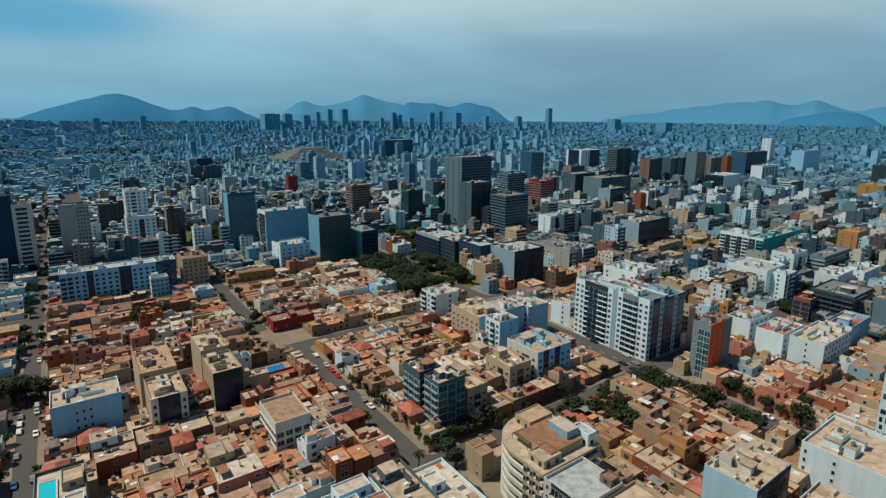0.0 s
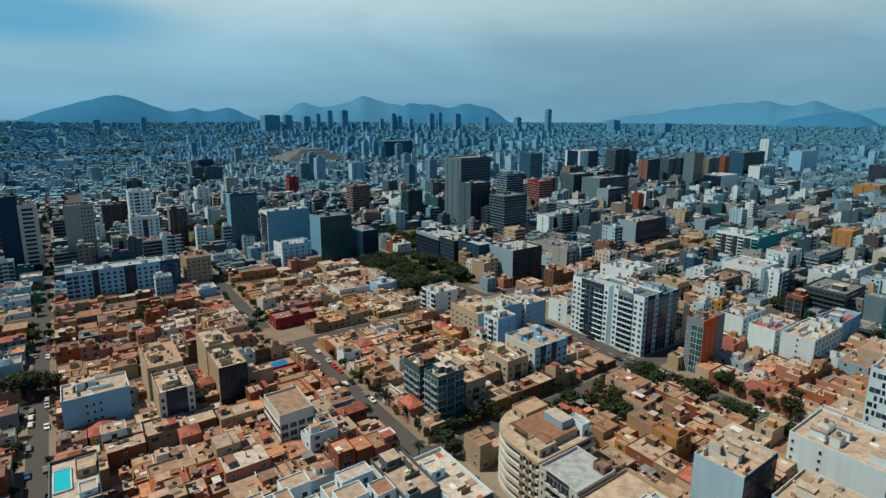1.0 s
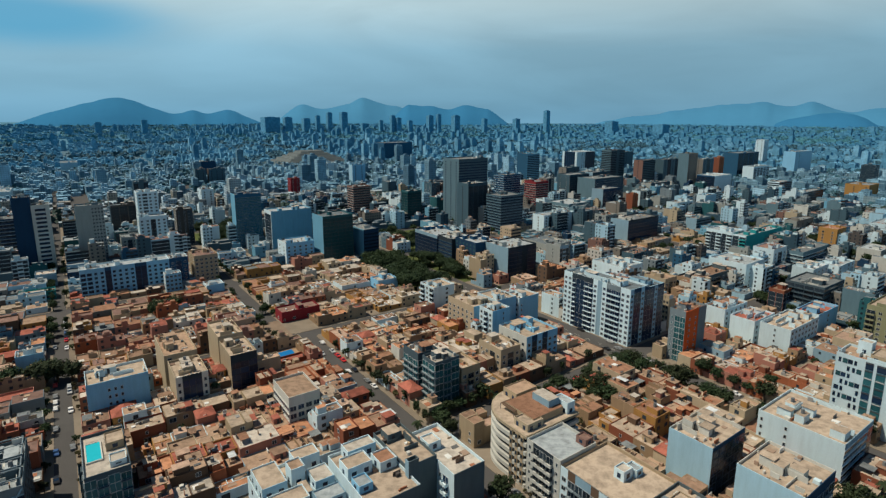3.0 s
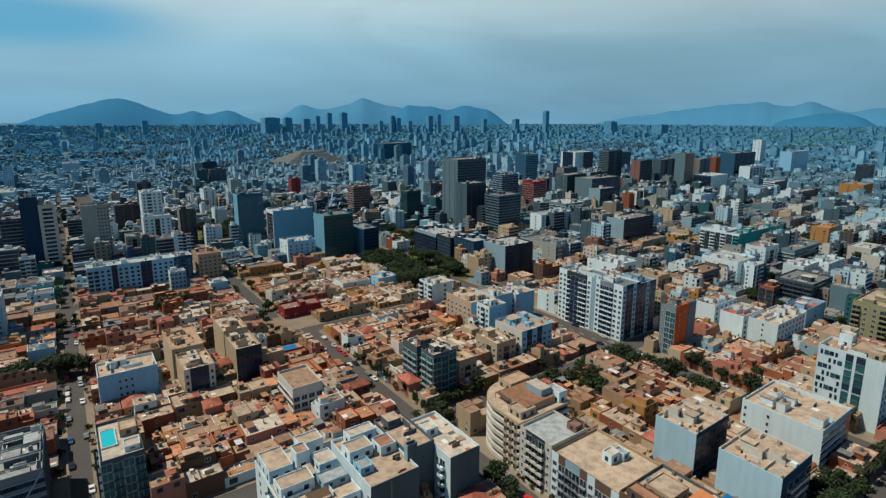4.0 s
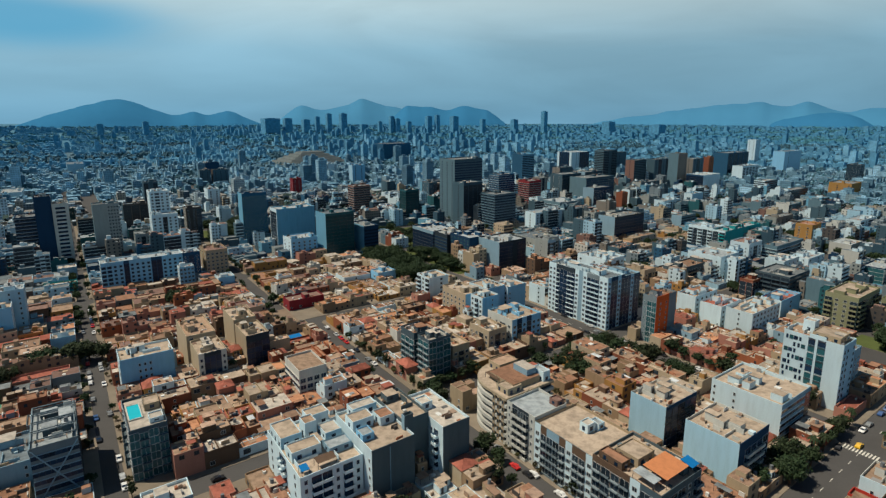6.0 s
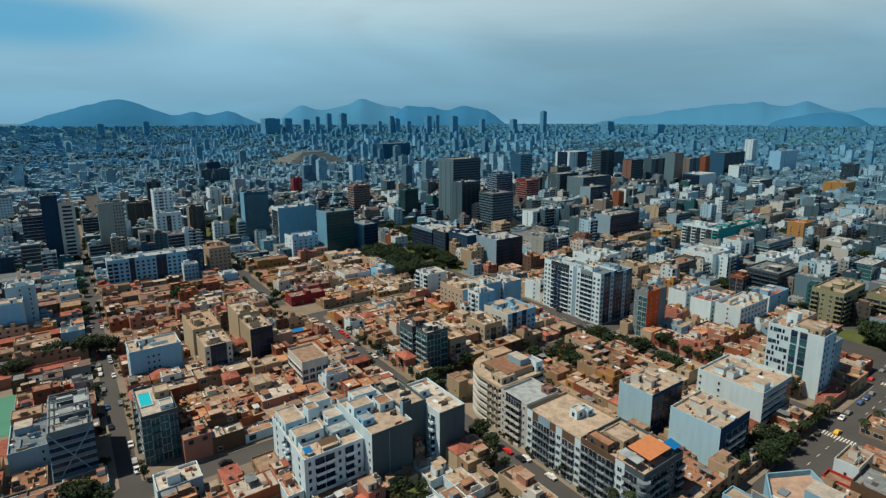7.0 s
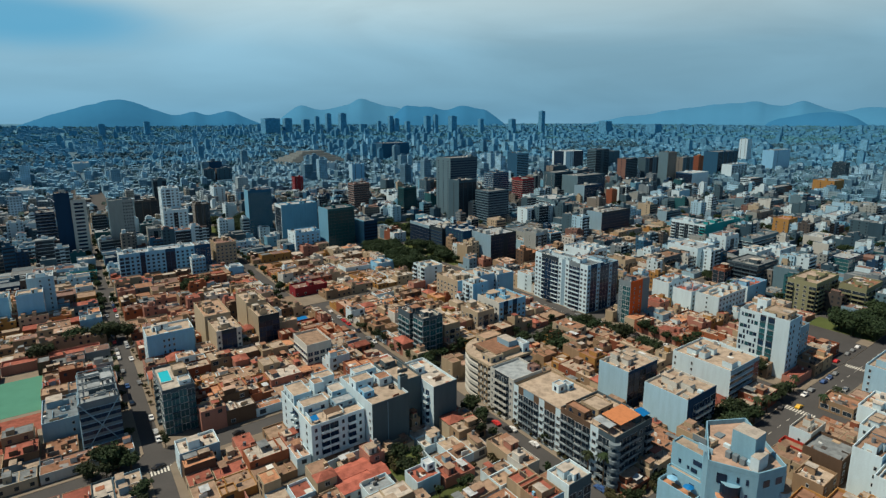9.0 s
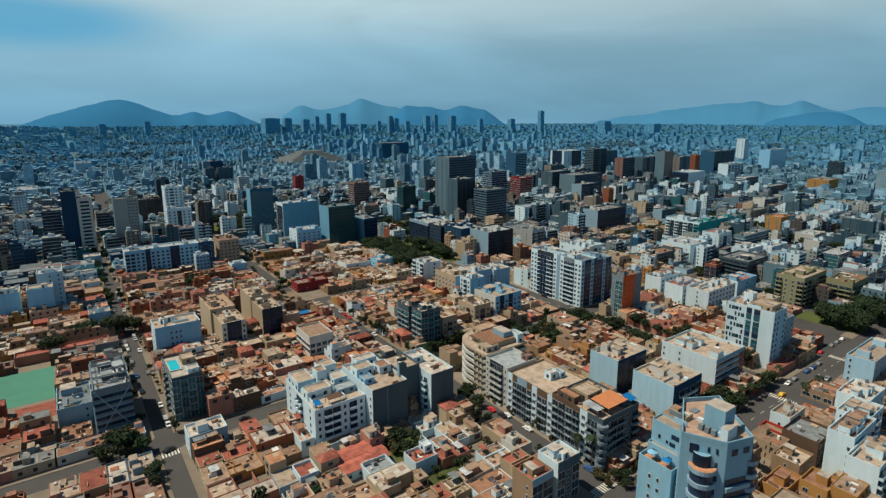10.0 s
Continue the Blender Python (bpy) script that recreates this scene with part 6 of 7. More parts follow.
def clip_lot(r):
    """Trim a lot where a larger building stands; None where too little is left."""
    a0, b0, a1, b1 = r
    for p0, q0, p1, q1 in TAKEN:
        if a0 < p1 - 0.2 and a1 > p0 + 0.2 and b0 < q1 - 0.2 and b1 > q0 + 0.2:
            best = max([(p0 - a0, (a0, b0, p0, b1)), (a1 - p1, (p1, b0, a1, b1)), (q0 - b0, (a0, b0, a1, q0)), (b1 - q1, (a0, q1, a1, b1))])
            a0, b0, a1, b1 = best[1]
            if a1 - a0 < 3.5 or b1 - b0 < 3.5:
                return None
    return (a0 + 0.03, b0 + 0.03, a1 - 0.03, b1 - 0.03)


GARDENS = []
for n, (a0, b0, a1, b1) in enumerate(sorted(BLOCKS, key=lambda k: abs(k[1] - 80) + abs(k[0] - 60))):
    if b0 > 600 or a0 > 700:
        continue
    rng = random.Random(100 + n)
    walkway = 2.6
    out = []
    near_block = a0 > -140 and a1 < 340 and b1 < 270 and b0 > -115
    lots(a0 + walkway, b0 + walkway, a1 - walkway, b1 - walkway, rng, out, 11.5 if 90 < a0 < 205 and 255 < b0 < 380 else 15 if near_block else 16 if a0 < 330 else 17, 1.7 if a1 < 100 and b0 > 100 else 1.0)
    for r in out:
        if rng.random() < (0.05 if near_block else 0.07 if a0 > -30 and a0 < 330 else 0.10):
            if free_rect(*r):
                GARDENS.append(r)
                continue
        r = clip_lot(r)
        if not r:
            continue
        la, lb = r[2] - r[0], r[3] - r[1]
        if a0 < 205:
            st = rng.choice([1, 1, 2, 2, 2, 3])
            if -25 < a0 < 20 and b1 < 140:
                st = rng.choice([1, 1, 1, 2, 2])
            if b0 > 380:
                st = rng.choice([1, 1, 2, 2, 3]) if a0 < 90 and b0 < 470 else rng.choice([1, 2, 2, 3, 3, 4, 5, 6, 7])
        else:
            st = rng.choice([1, 1, 2, 2, 2]) if b1 < 140 and near_block else rng.choice([1, 1, 2, 2, 2, 2, 3, 3, 4, 5, 6, 8 if b0 > 200 else 4] if a0 > 330 else [2, 2, 3, 3, 4, 5, 6])
        if a0 < -20 and r[1] < 158:
            st = 1
        if a0 < 60 and 380 < r[1] < 404:
            st = 1
        if 380 < r[0] < 500 and 225 < r[1] < 285:
            st = rng.choice([1, 1, 2, 2])
        c = at((r[0] + r[2]) / 2, (r[1] + r[3]) / 2)
        fine = near_block and -100 < r[0] < 310 and -20 < r[1] < 235 and HOUSES[0] < 240 and -130 < c.x < 170 and c.y > 25
        HOUSES[0] += fine
        house(r[0], r[1], la, lb, st, rng, fine)
tagged(new("city_houses", CITY_HOUSES.mesh("city_houses", CITY_MATS)), "close-packed low houses with flat roofs and small roof rooms", "houses", kind="stuff")



def odds_mat():
    mat = bpy.data.materials.new("roof_odds")
    nt, bsdf = nodes_of(mat)
    geo = nt.nodes.new("ShaderNodeNewGeometry")
    r = nt.nodes.new("ShaderNodeValToRGB")
    r.color_ramp.interpolation = "CONSTANT"
    cols = [(0.20, 0.13, 0.09), (0.55, 0.54, 0.50), (0.30, 0.12, 0.06), (0.10, 0.10, 0.10), (0.42, 0.31, 0.20), (0.24, 0.24, 0.24), (0.30, 0.21, 0.15), (0.66, 0.66, 0.64), (0.06, 0.05, 0.045)]
    r.color_ramp.elements[0].color = (*cols[0], 1)
    r.color_ramp.elements[1].position, r.color_ramp.elements[1].color = 1 / 9, (*cols[1], 1)
    for n, c in enumerate(cols[2:], 2):
        r.color_ramp.elements.new(n / 9).color = (*c, 1)
    nt.links.new(geo.outputs["Random Per Island"], r.inputs[0])
    nt.links.new(r.outputs[0], bsdf.inputs["Base Color"])
    bsdf.inputs["Roughness"].default_value = 0.85
    return mat


def roof_odds():
    """Crates, sheets, low walls, ducts and pots left on the roofs."""
    rng = random.Random(41)
    g = Geo()
    for a0, b0, a1, b1, z in SPOTS:
        area = (a1 - a0) * (b1 - b0)
        for k in range(int(min(12, area / 14) * rng.uniform(0.3, 1.6))):
            t = rng.random()
            if t < 0.45:
                w, d, h = rng.uniform(0.4, 1.3), rng.uniform(0.4, 1.3), rng.uniform(0.3, 1.2)
            elif t < 0.75:
                w, d, h = rng.uniform(1.2, 3.2), rng.uniform(0.12, 0.3), rng.uniform(0.4, 1.7)
                if rng.random() < 0.5:
                    w, d = d, w
            else:
                w, d, h = rng.uniform(1.0, 2.6), rng.uniform(1.0, 2.6), rng.uniform(0.08, 0.25)
            if a1 - a0 < w + 0.8 or b1 - b0 < d + 0.8:
                continue
            x, y = rng.uniform(a0 + 0.3, a1 - w - 0.3), rng.uniform(b0 + 0.3, b1 - d - 0.3)
            g.box(x, y, z - 0.12, x + w, y + d, z + h)
    tagged(new("roof_clutter", g.mesh("roof_clutter", [odds_mat()])), "crates, sheets, ducts and low walls scattered on flat roofs", "roof clutter", kind="stuff")


roof_odds()

# ---------------------------------------------------------------- trees
def leaf_crown(name, rng, rad, height, base, clumps, leaves, size, mat):
    v, f = [], []
    for c in range(clumps):
        while True:
            p = Vector((rng.uniform(-1, 1), rng.uniform(-1, 1), rng.uniform(-1, 1)))
            if 0.25 < p.length < 1:
                break
        wob = 0.75 + 0.45 * noise.noise(p * 1.7 + Vector((rng.random() * 0.2, len(name), rad)))
        ctr = Vector((p.x * rad * wob, p.y * rad * wob, base + height * (0.5 + 0.5 * p.z * wob)))
        cr = rad * rng.uniform(0.16, 0.30)
        for k in range(leaves):
            d = Vector((rng.gauss(0, 1), rng.gauss(0, 1), rng.gauss(0, 1))).normalized() * cr * rng.uniform(0.5, 1.0)
            o = ctr + d
            nrm = (d.normalized() + Vector((rng.uniform(-.5, .5), rng.uniform(-.5, .5), rng.uniform(0, .7)))).normalized()
            x = nrm.orthogonal().normalized()
            y = nrm.cross(x)
            q = rng.uniform(0, 6.28)
            x, y = x * math.cos(q) + y * math.sin(q), y * math.cos(q) - x * math.sin(q)
            s = size * rng.uniform(0.6, 1.3)
            n = len(v)
            for u, w in ((-1, -0.45), (0.2, -0.6), (1, 0.1), (0.1, 0.6)):
                v.append(tuple(o + x * s * u + y * s * w))
            f.append((n, n + 1, n + 2, n + 3))
    me = bpy.data.meshes.new(name)
    me.from_pydata(v, [], f)
    me.materials.append(mat)
    return me


def limb(v, f, p, q, r0, r1, n=6):
    k = len(v)
    d = (q - p).normalized()
    x = d.orthogonal().normalized()
    y = d.cross(x)
    for c, r in ((p, r0), (q, r1)):
        for i in range(n):
            t = 6.2832 * i / n
            v.append(tuple(c + x * r * math.cos(t) + y * r * math.sin(t)))
    for i in range(n):
        j = (i + 1) % n
        f.append((k + i, k + j, k + n + j, k + n + i))


def trunk_mesh(rng, height, r, spread):
    v, f = [], []
    top = Vector((rng.uniform(-.3, .3), rng.uniform(-.3, .3), height))
    limb(v, f, Vector((0, 0, -0.1)), top, r, r * 0.6, 8)
    for k in range(5):
        q = 6.28 * k / 5 + rng.uniform(-.4, .4)
        limb(v, f, top * rng.uniform(0.75, 1.0), top + Vector((math.cos(q) * spread, math.sin(q) * spread, rng.uniform(0.8, 1.6) * spread)), r * 0.45, r * 0.12, 5)
    me = bpy.data.meshes.new("trunk")
    me.from_pydata(v, [], f)
    me.materials.append(BARK)
    return me


TREE_KINDS = []


def tree_kind(seed, rad, height, stem, clumps, leaves, size, mat, label):
    rng = random.Random(seed)
    TREE_KINDS.append((trunk_mesh(rng, stem + height * 0.2, 0.09 * rad, rad * 0.5), leaf_crown("crown", rng, rad, height, stem, clumps, leaves, size, mat), label))


tree_kind(1, 3.2, 4.2, 2.0, 60, 16, 0.36, LEAF, "broad dark green street tree beside the road")
tree_kind(2, 2.4, 4.6, 1.8, 46, 15, 0.32, LEAF, "upright green street tree with an uneven crown")
tree_kind(3, 4.4, 5.4, 2.5, 85, 17, 0.42, LEAF, "large spreading dark green tree")
tree_kind(4, 2.0, 2.8, 1.0, 36, 14, 0.28, LEAFDRY, "small dusty olive-green garden tree")
tree_kind(5, 6.0, 7.5, 3.2, 130, 18, 0.52, LEAF, "very large old park tree with a dense crown")
tree_kind(6, 2.6, 2.4, 0.8, 46, 15, 0.28, LEAFRED, "garden tree covered with red blossom")


FAR_TREES = [[], []]
LIMITS = (285, -95, 285)


def far_tree(a, b, kind, scale, turn):
    """A tree of the distant woods and streets, added to one joined mesh."""
    o = at(a, b, 0.1)
    v, f = FAR_TREES
    c, q = math.cos(turn) * scale, math.sin(turn) * scale
    for me in TREE_KINDS[kind][:2]:
        n = len(v)
        v.extend((o.x + p.co.x * c - p.co.y * q, o.y + p.co.x * q + p.co.y * c, o.z + p.co.z * scale) for p in me.vertices)
        f.extend(tuple(n + i for i in p.vertices) for p in me.polygons)


def tree(a, b, kind, scale, turn):
    tm, cm, label = TREE_KINDS[kind]
    if b > LIMITS[0] or a > LIMITS[2] or a < LIMITS[1]:
        far_tree(a, b, kind, scale, turn)
        return
    root = thing("tree", a, b, label, "tree", "street trees", z=0.12)
    root.rotation_euler = (0, 0, turn)
    root.scale = (scale, scale, scale * (0.9 + 0.2 * ((turn * 7.3) % 1)))
    part("trunk", tm, root)
    part("crown", cm, root)




def palm(a, b, height, seed):
    rng = random.Random(seed)
    root = thing("palm_tree", a, b, "tall slender palm tree with a tuft of fronds", "palm tree", "street trees", z=0.12)
    v, f = [], []
    limb(v, f, Vector((0, 0, -0.1)), Vector((0.15, 0.1, height * 0.5)), 0.24, 0.19, 8)
    limb(v, f, Vector((0.15, 0.1, height * 0.5)), Vector((0.0, 0.25, height)), 0.19, 0.16, 8)
    me = bpy.data.meshes.new("trunk")
    me.from_pydata(v, [], f)
    me.materials.append(BARK)
    part("trunk", me, root)
    v, f = [], []
    for k in range(22):
        q = 6.2832 * k / 22 + rng.uniform(-.15, .15)
        up = rng.uniform(-0.3, 0.9)
        side = Vector((-math.sin(q), math.cos(q), 0))
        pts = []
        for n in range(6):
            t = n / 5
            pts.append(Vector((math.cos(q) * 2.3 * t, math.sin(q) * 2.3 * t + 0.25, height + up * 1.6 * t - 1.9 * t * t)))
        for n in range(5):
            w0, w1 = 0.34 * math.sin(3.0 * (n + 0.3) / 5.6), 0.34 * math.sin(3.0 * (n + 1.3) / 5.6)
            i = len(v)
            v += [tuple(pts[n] - side * w0), tuple(pts[n] + side * w0), tuple(pts[n + 1] + side * w1), tuple(pts[n + 1] - side * w1)]
            f.append((i, i + 1, i + 2, i + 3))
    me = bpy.data.meshes.new("fronds")
    me.from_pydata(v, [], f)
    me.materials.append(LEAF)
    part("crown", me, root)


for n, (pa, pb, ph) in enumerate(((96.6, 33, 12), (97.2, 40, 9), (183, 24, 8), (190, 23, 7), (218, 24, 7), (224, 9, 6), (212, 10, 6), (32, 214, 8), (86, 140, 7), (206, 24, 7))):
    palm(pa, pb, ph, 60 + n)
TR = random.Random(77)


def row(a0, b0, a1, b1, step, kinds, lo=0.8, hi=1.2, miss=0.15):
    n = int(math.hypot(a1 - a0, b1 - b0) / step)
    for k in range(n + 1):
        if TR.random() < miss:
            continue
        q = k / max(1, n)
        tree(a0 + (a1 - a0) * q + TR.uniform(-.8, .8), b0 + (b1 - b0) * q + TR.uniform(-.8, .8), TR.choice(kinds), TR.uniform(lo, hi), TR.uniform(0, 6))


def grove(a0, b0, a1, b1, n, kinds, lo=0.8, hi=1.2):
    for k in range(n if b0 < 300 else n // 2):
        tree(TR.uniform(a0, a1), TR.uniform(b0, b1), TR.choice(kinds), TR.uniform(lo, hi), TR.uniform(0, 6))


row(97.5, 135, 99.5, 146, 5, [0], 1.0, 1.25, 0)
row(100, 147.5, 122, 147.5, 4.5, [0, 2], 1.0, 1.3, 0)
row(95.6, 148, 95.2, 204, 7.5, [0, 1, 3], 0.8, 1.1, 0.15)
row(94.8, 210, 94.6, 245, 9, [1, 3], 0.7, 1.0, 0.3)
row(83.6, 150, 83.6, 200, 8, [1, 3, 0], 0.7, 1.0, 0.25)
row(99.3, 62, 99.3, 95, 12, [3, 1], 0.7, 0.9, 0.3)
grove(84, 88, 91, 100, 4, [0, 3], 0.9, 1.3)
tree(81.5, 82.5, 4, 0.85, 1.0)
grove(44.5, 76, 56, 88, 11, [0, 2, 3], 0.7, 1.0)
row(98.0, 32, 98.0, 95, 3.6, [3], 0.35, 0.6, 0.1)
row(86.4, 30, 86.4, 95, 9, [3, 1], 0.5, 0.9, 0.2)
grove(97.5, 16.5, 122, 24.5, 16, [3, 0], 0.5, 0.8)
tree(41.0, 89.5, 5, 1.1, 2.0)
grove(93.5, 22.5, 97.5, 30, 12, [3], 0.4, 0.7)
grove(50, 58, 62, 63, 4, [3, 1], 0.6, 0.9)
grove(8, 70, 14, 78, 4, [0, 3], 0.8, 1.1)
row(122, 134, 202, 134, 6.5, [0, 2, 1], 0.85, 1.2, 0.2)
row(122, 147, 200, 147, 9, [0, 1], 0.7, 1.0, 0.4)
row(201, 50, 201, 130, 6.5, [2, 4], 0.8, 1.1, 0.05)
row(220.5, 40, 220.5, 112, 7, [2, 0], 0.9, 1.2, 0.1)
grove(150, 100, 200, 128, 11, [2, 0, 3], 0.8, 1.2)
grove(165, 120, 201, 136, 10, [2, 4], 0.8, 1.0)
grove(-58, 263, -38, 275, 7, [4, 2], 0.8, 1.1)
row(-26.2, 160, -26.2, 330, 13, [0, 1, 3], 0.6, 0.9, 0.2)
row(-15.4, 265, -15.4, 330, 14, [1, 3], 0.6, 0.9, 0.3)
grove(-80, 278, -60, 296, 4, [2, 0], 0.7, 1.0)
grove(-44, 137.5, -27, 147, 10, [2, 0], 0.9, 1.2)
grove(-24, 268, -16, 285, 3, [4], 0.8, 1.0)
grove(-28, 112, -26, 124, 3, [0], 0.8, 1.0)
grove(26, 336, 38, 348, 4, [4], 0.9, 1.1)
grove(-30, 268, -25, 282, 3, [4], 0.9, 1.1)
row(-16.2, 146, -16.2, 260, 9, [1, 3, 3], 0.55, 0.85, 0.2)
grove(174, 292, 204, 376, 58, [4, 2, 4], 0.8, 1.15)
grove(217, 290, 229, 376, 20, [4, 2], 0.8, 1.1)
row(204.5, 290, 204.5, 376, 9, [2, 0], 0.9, 1.1, 0)
grove(238, 392, 290, 468, 50, [4, 2], 0.8, 1.25)
grove(90, 512, 148, 582, 66, [4, 2, 4], 0.9, 1.3)
row(-24.2, 330, -24.2, 590, 10, [0, 1, 2], 0.7, 1.0, 0.2)
row(-16.8, 330, -16.8, 590, 12, [0, 1], 0.7, 1.0, 0.3)
row(73.5, 265, 73.5, 470, 9, [0, 1, 3], 0.7, 1.0, 0.35)
row(84.2, 300, 84.2, 470, 10, [0, 1, 3], 0.7, 1.0, 0.3)
row(99, 272, 203, 272, 13, [0, 3], 0.7, 1.0, 0.4)
for k in range(30):
    pa, pb = TR.uniform(340, 690), TR.uniform(-40, 560)
    grove(pa, pb, pa + 10, pb + 26, 6, [0, 2, 2], 0.8, 1.2)
row(340.5, -60, 340.5, 570, 11, [0, 2], 0.8, 1.1, 0.3)
row(460, -60, 460, 570, 11, [0, 2], 0.8, 1.1, 0.3)
row(580.5, -60, 580.5, 570, 12, [0, 2], 0.8, 1.1, 0.3)
row(345, 378, 690, 378, 12, [0, 2], 0.8, 1.1, 0.3)
row(345, 258, 690, 258, 12, [0, 2], 0.8, 1.1, 0.3)
row(345, 134, 690, 134, 12, [0, 2], 0.8, 1.1, 0.3)
grove(312, 22, 331, 46, 16, [4, 2], 0.9, 1.2)
grove(338, 12, 410, 38, 36, [4, 2], 0.9, 1.25)

row(178, 25, 215, 25, 6, [2, 0], 0.7, 1.0, 0.1)
grove(150, 22, 182, 28, 9, [2, 2, 4], 0.7, 1.0)
grove(164, 28, 180, 52, 7, [2, 0], 0.8, 1.1)
grove(105, 22, 135, 25, 6, [3, 0], 0.7, 1.0)
grove(52, 214, 60, 221, 3, [5, 3], 0.8, 1.2)
grove(68, 306, 82, 312, 4, [0, 2], 0.8, 1.0)
for r in GARDENS:
    if abs(at(r[0], r[1]).x) < 250 and r[1] < 262 and r[0] > -60 and r[0] < 320:
        grove(r[0] + 1, r[1] + 1, r[2] - 1, r[3] - 1, TR.choice([1, 2, 3]), [0, 1, 3, 3, 5] if r[1] < 270 else [0, 2], 0.7, 1.1)
woods = bpy.data.meshes.new("woods")
woods.from_pydata(FAR_TREES[0], [], FAR_TREES[1])
woods.materials.append(LEAF)
tagged(new("woods", woods), "dark green tree crowns in parks and streets farther off", "trees", kind="stuff")


# ---------------------------------------------------------------- cars
CAR_MESH = {}


def car_paint(name, color):
    return surface("car_" + name, color, rough=0.28, stain=0.05, vary=0.05, bump=0, spec=0.6)


CAR_COLORS = {"white": (0.7, 0.7, 0.7), "grey": (0.2, 0.21, 0.22), "black": (0.02, 0.02, 0.022), "red": (0.5, 0.03, 0.03), "silver": (0.45, 0.46, 0.47), "yellow": (0.7, 0.42, 0.03), "blue": (0.05, 0.1, 0.25)}


def car_meshes(color):
    if color in CAR_MESH:
        return CAR_MESH[color]

    def extrude(profile, y0, y1, mat, name, taper=1.0):
        me = bpy.data.meshes.new(name)
        v = [(x, y0 * (taper if z > 0.95 else 1), z) for x, z in profile] + [(x, y1 * (taper if z > 0.95 else 1), z) for x, z in profile]
        n = len(profile)
        f = [tuple(range(n))[::-1], tuple(range(n, 2 * n))] + [(i, (i + 1) % n, n + (i + 1) % n, n + i) for i in range(n)]
        me.from_pydata(v, [], f)
        me.materials.append(mat)
        return me

    body = extrude([(-2.15, 0.35), (2.15, 0.35), (2.2, 0.62), (2.05, 0.80), (0.95, 0.92), (0.35, 1.42), (-1.0, 1.45), (-1.65, 1.0), (-2.12, 0.92), (-2.2, 0.6)], -0.87, 0.87, car_paint(color, CAR_COLORS[color]), "car_body", 0.84)
    glass = extrude([(0.86, 0.96), (0.36, 1.36), (-0.98, 1.38), (-1.5, 1.0)], -0.885, 0.885, NAVYPANE, "car_glass", 0.86)
    screen = extrude([(0.98, 0.93), (0.42, 1.40), (0.38, 1.37), (0.92, 0.92)], -0.70, 0.70, NAVYPANE, "windscreen")
    w = bpy.data.meshes.new("wheel")
    v, f = [], []
    for y in (-0.1, 0.1):
        for i in range(12):
            v.append((0.32 * math.cos(6.2832 * i / 12), y, 0.32 * math.sin(6.2832 * i / 12)))
    f = [tuple(range(12)), tuple(range(12, 24))[::-1]] + [(i, (i + 1) % 12, 12 + (i + 1) % 12, 12 + i) for i in range(12)]
    w.from_pydata(v, [], f)
    w.materials.append(RUBBER)
    CAR_MESH[color] = (body, glass, screen, w)
    return CAR_MESH[color]


def car(a, b, heading, color, z=0.01):
    body, glass, screen, wheel = car_meshes(color)
    root = thing("car", a, b, "%s saloon car standing on the street" % color, "car", "cars in the streets", z=z)
    root.rotation_euler = (0, 0, heading)
    part("body", body, root)
    part("side_windows", glass, root)
    part("windscreen", screen, root)
    for x in (-1.35, 1.35):
        for y in (-0.78, 0.78):
            part("wheel", wheel, root, (x, y, 0.32))


CR = random.Random(5)
ALONG_A, ALONG_B = radians(39), radians(123)


def parked(a0, b0, a1, b1, heading, step=6.2, fill=0.5):
    n = int(math.hypot(a1 - a0, b1 - b0) / step)
    for k in range(n):
        if CR.random() < fill:
            q = (k + 0.5) / n
            car(a0 + (a1 - a0) * q, b0 + (b1 - b0) * q, heading + CR.choice([0, math.pi]) + CR.uniform(-.04, .04), CR.choice(["white", "white", "grey", "black", "silver", "silver", "blue", "grey", "black", "white", "red"]))


parked(-23.0, 150, -23.0, 330, ALONG_B, fill=0.45)
parked(-18.0, 150, -18.0, 370, ALONG_B, fill=0.3)
parked(91.8, 150, 91.8, 255, ALONG_B, fill=0.45)
parked(86.2, 150, 86.2, 255, ALONG_B, fill=0.25)
parked(95.8, 30, 95.8, 130, ALONG_B, fill=0.4)
parked(88.2, 30, 88.2, 80, ALONG_B, fill=0.35)
parked(120, 137, 200, 137, ALONG_A, fill=0.25)
parked(217, 145, 217, 200, ALONG_B, fill=0.4)
parked(205, 60, 205, 130, ALONG_B, fill=0.2)
parked(216, 50, 216, 130, ALONG_B, fill=0.3)
parked(215, 19.5, 262, 19.5, ALONG_A, fill=0.6)
parked(215, 10.5, 300, 10.5, ALONG_A, fill=0.5)
parked(264, 24.5, 300, 24.5, ALONG_A, fill=0.6)
car(93.5, 84, ALONG_B, "red")
car(94.2, 78, ALONG_B, "black")
car(-20.5, 134, ALONG_A + 0.3, "black")
car(-12, 137.5, ALONG_A, "grey")
car(8, 139, ALONG_A, "black")
car(205, 16.5, ALONG_A, "yellow")
car(198, 21, ALONG_A + 0.2, "black")
car(60, 240, ALONG_A, "white", 0.2)
car(88.6, 206, ALONG_B, "white")
for k in range(9):
    car(208 + CR.uniform(-2, 6), 122 + k * 3.6, ALONG_B + CR.uniform(-.1, .1), CR.choice(["white", "grey", "black", "silver"]))

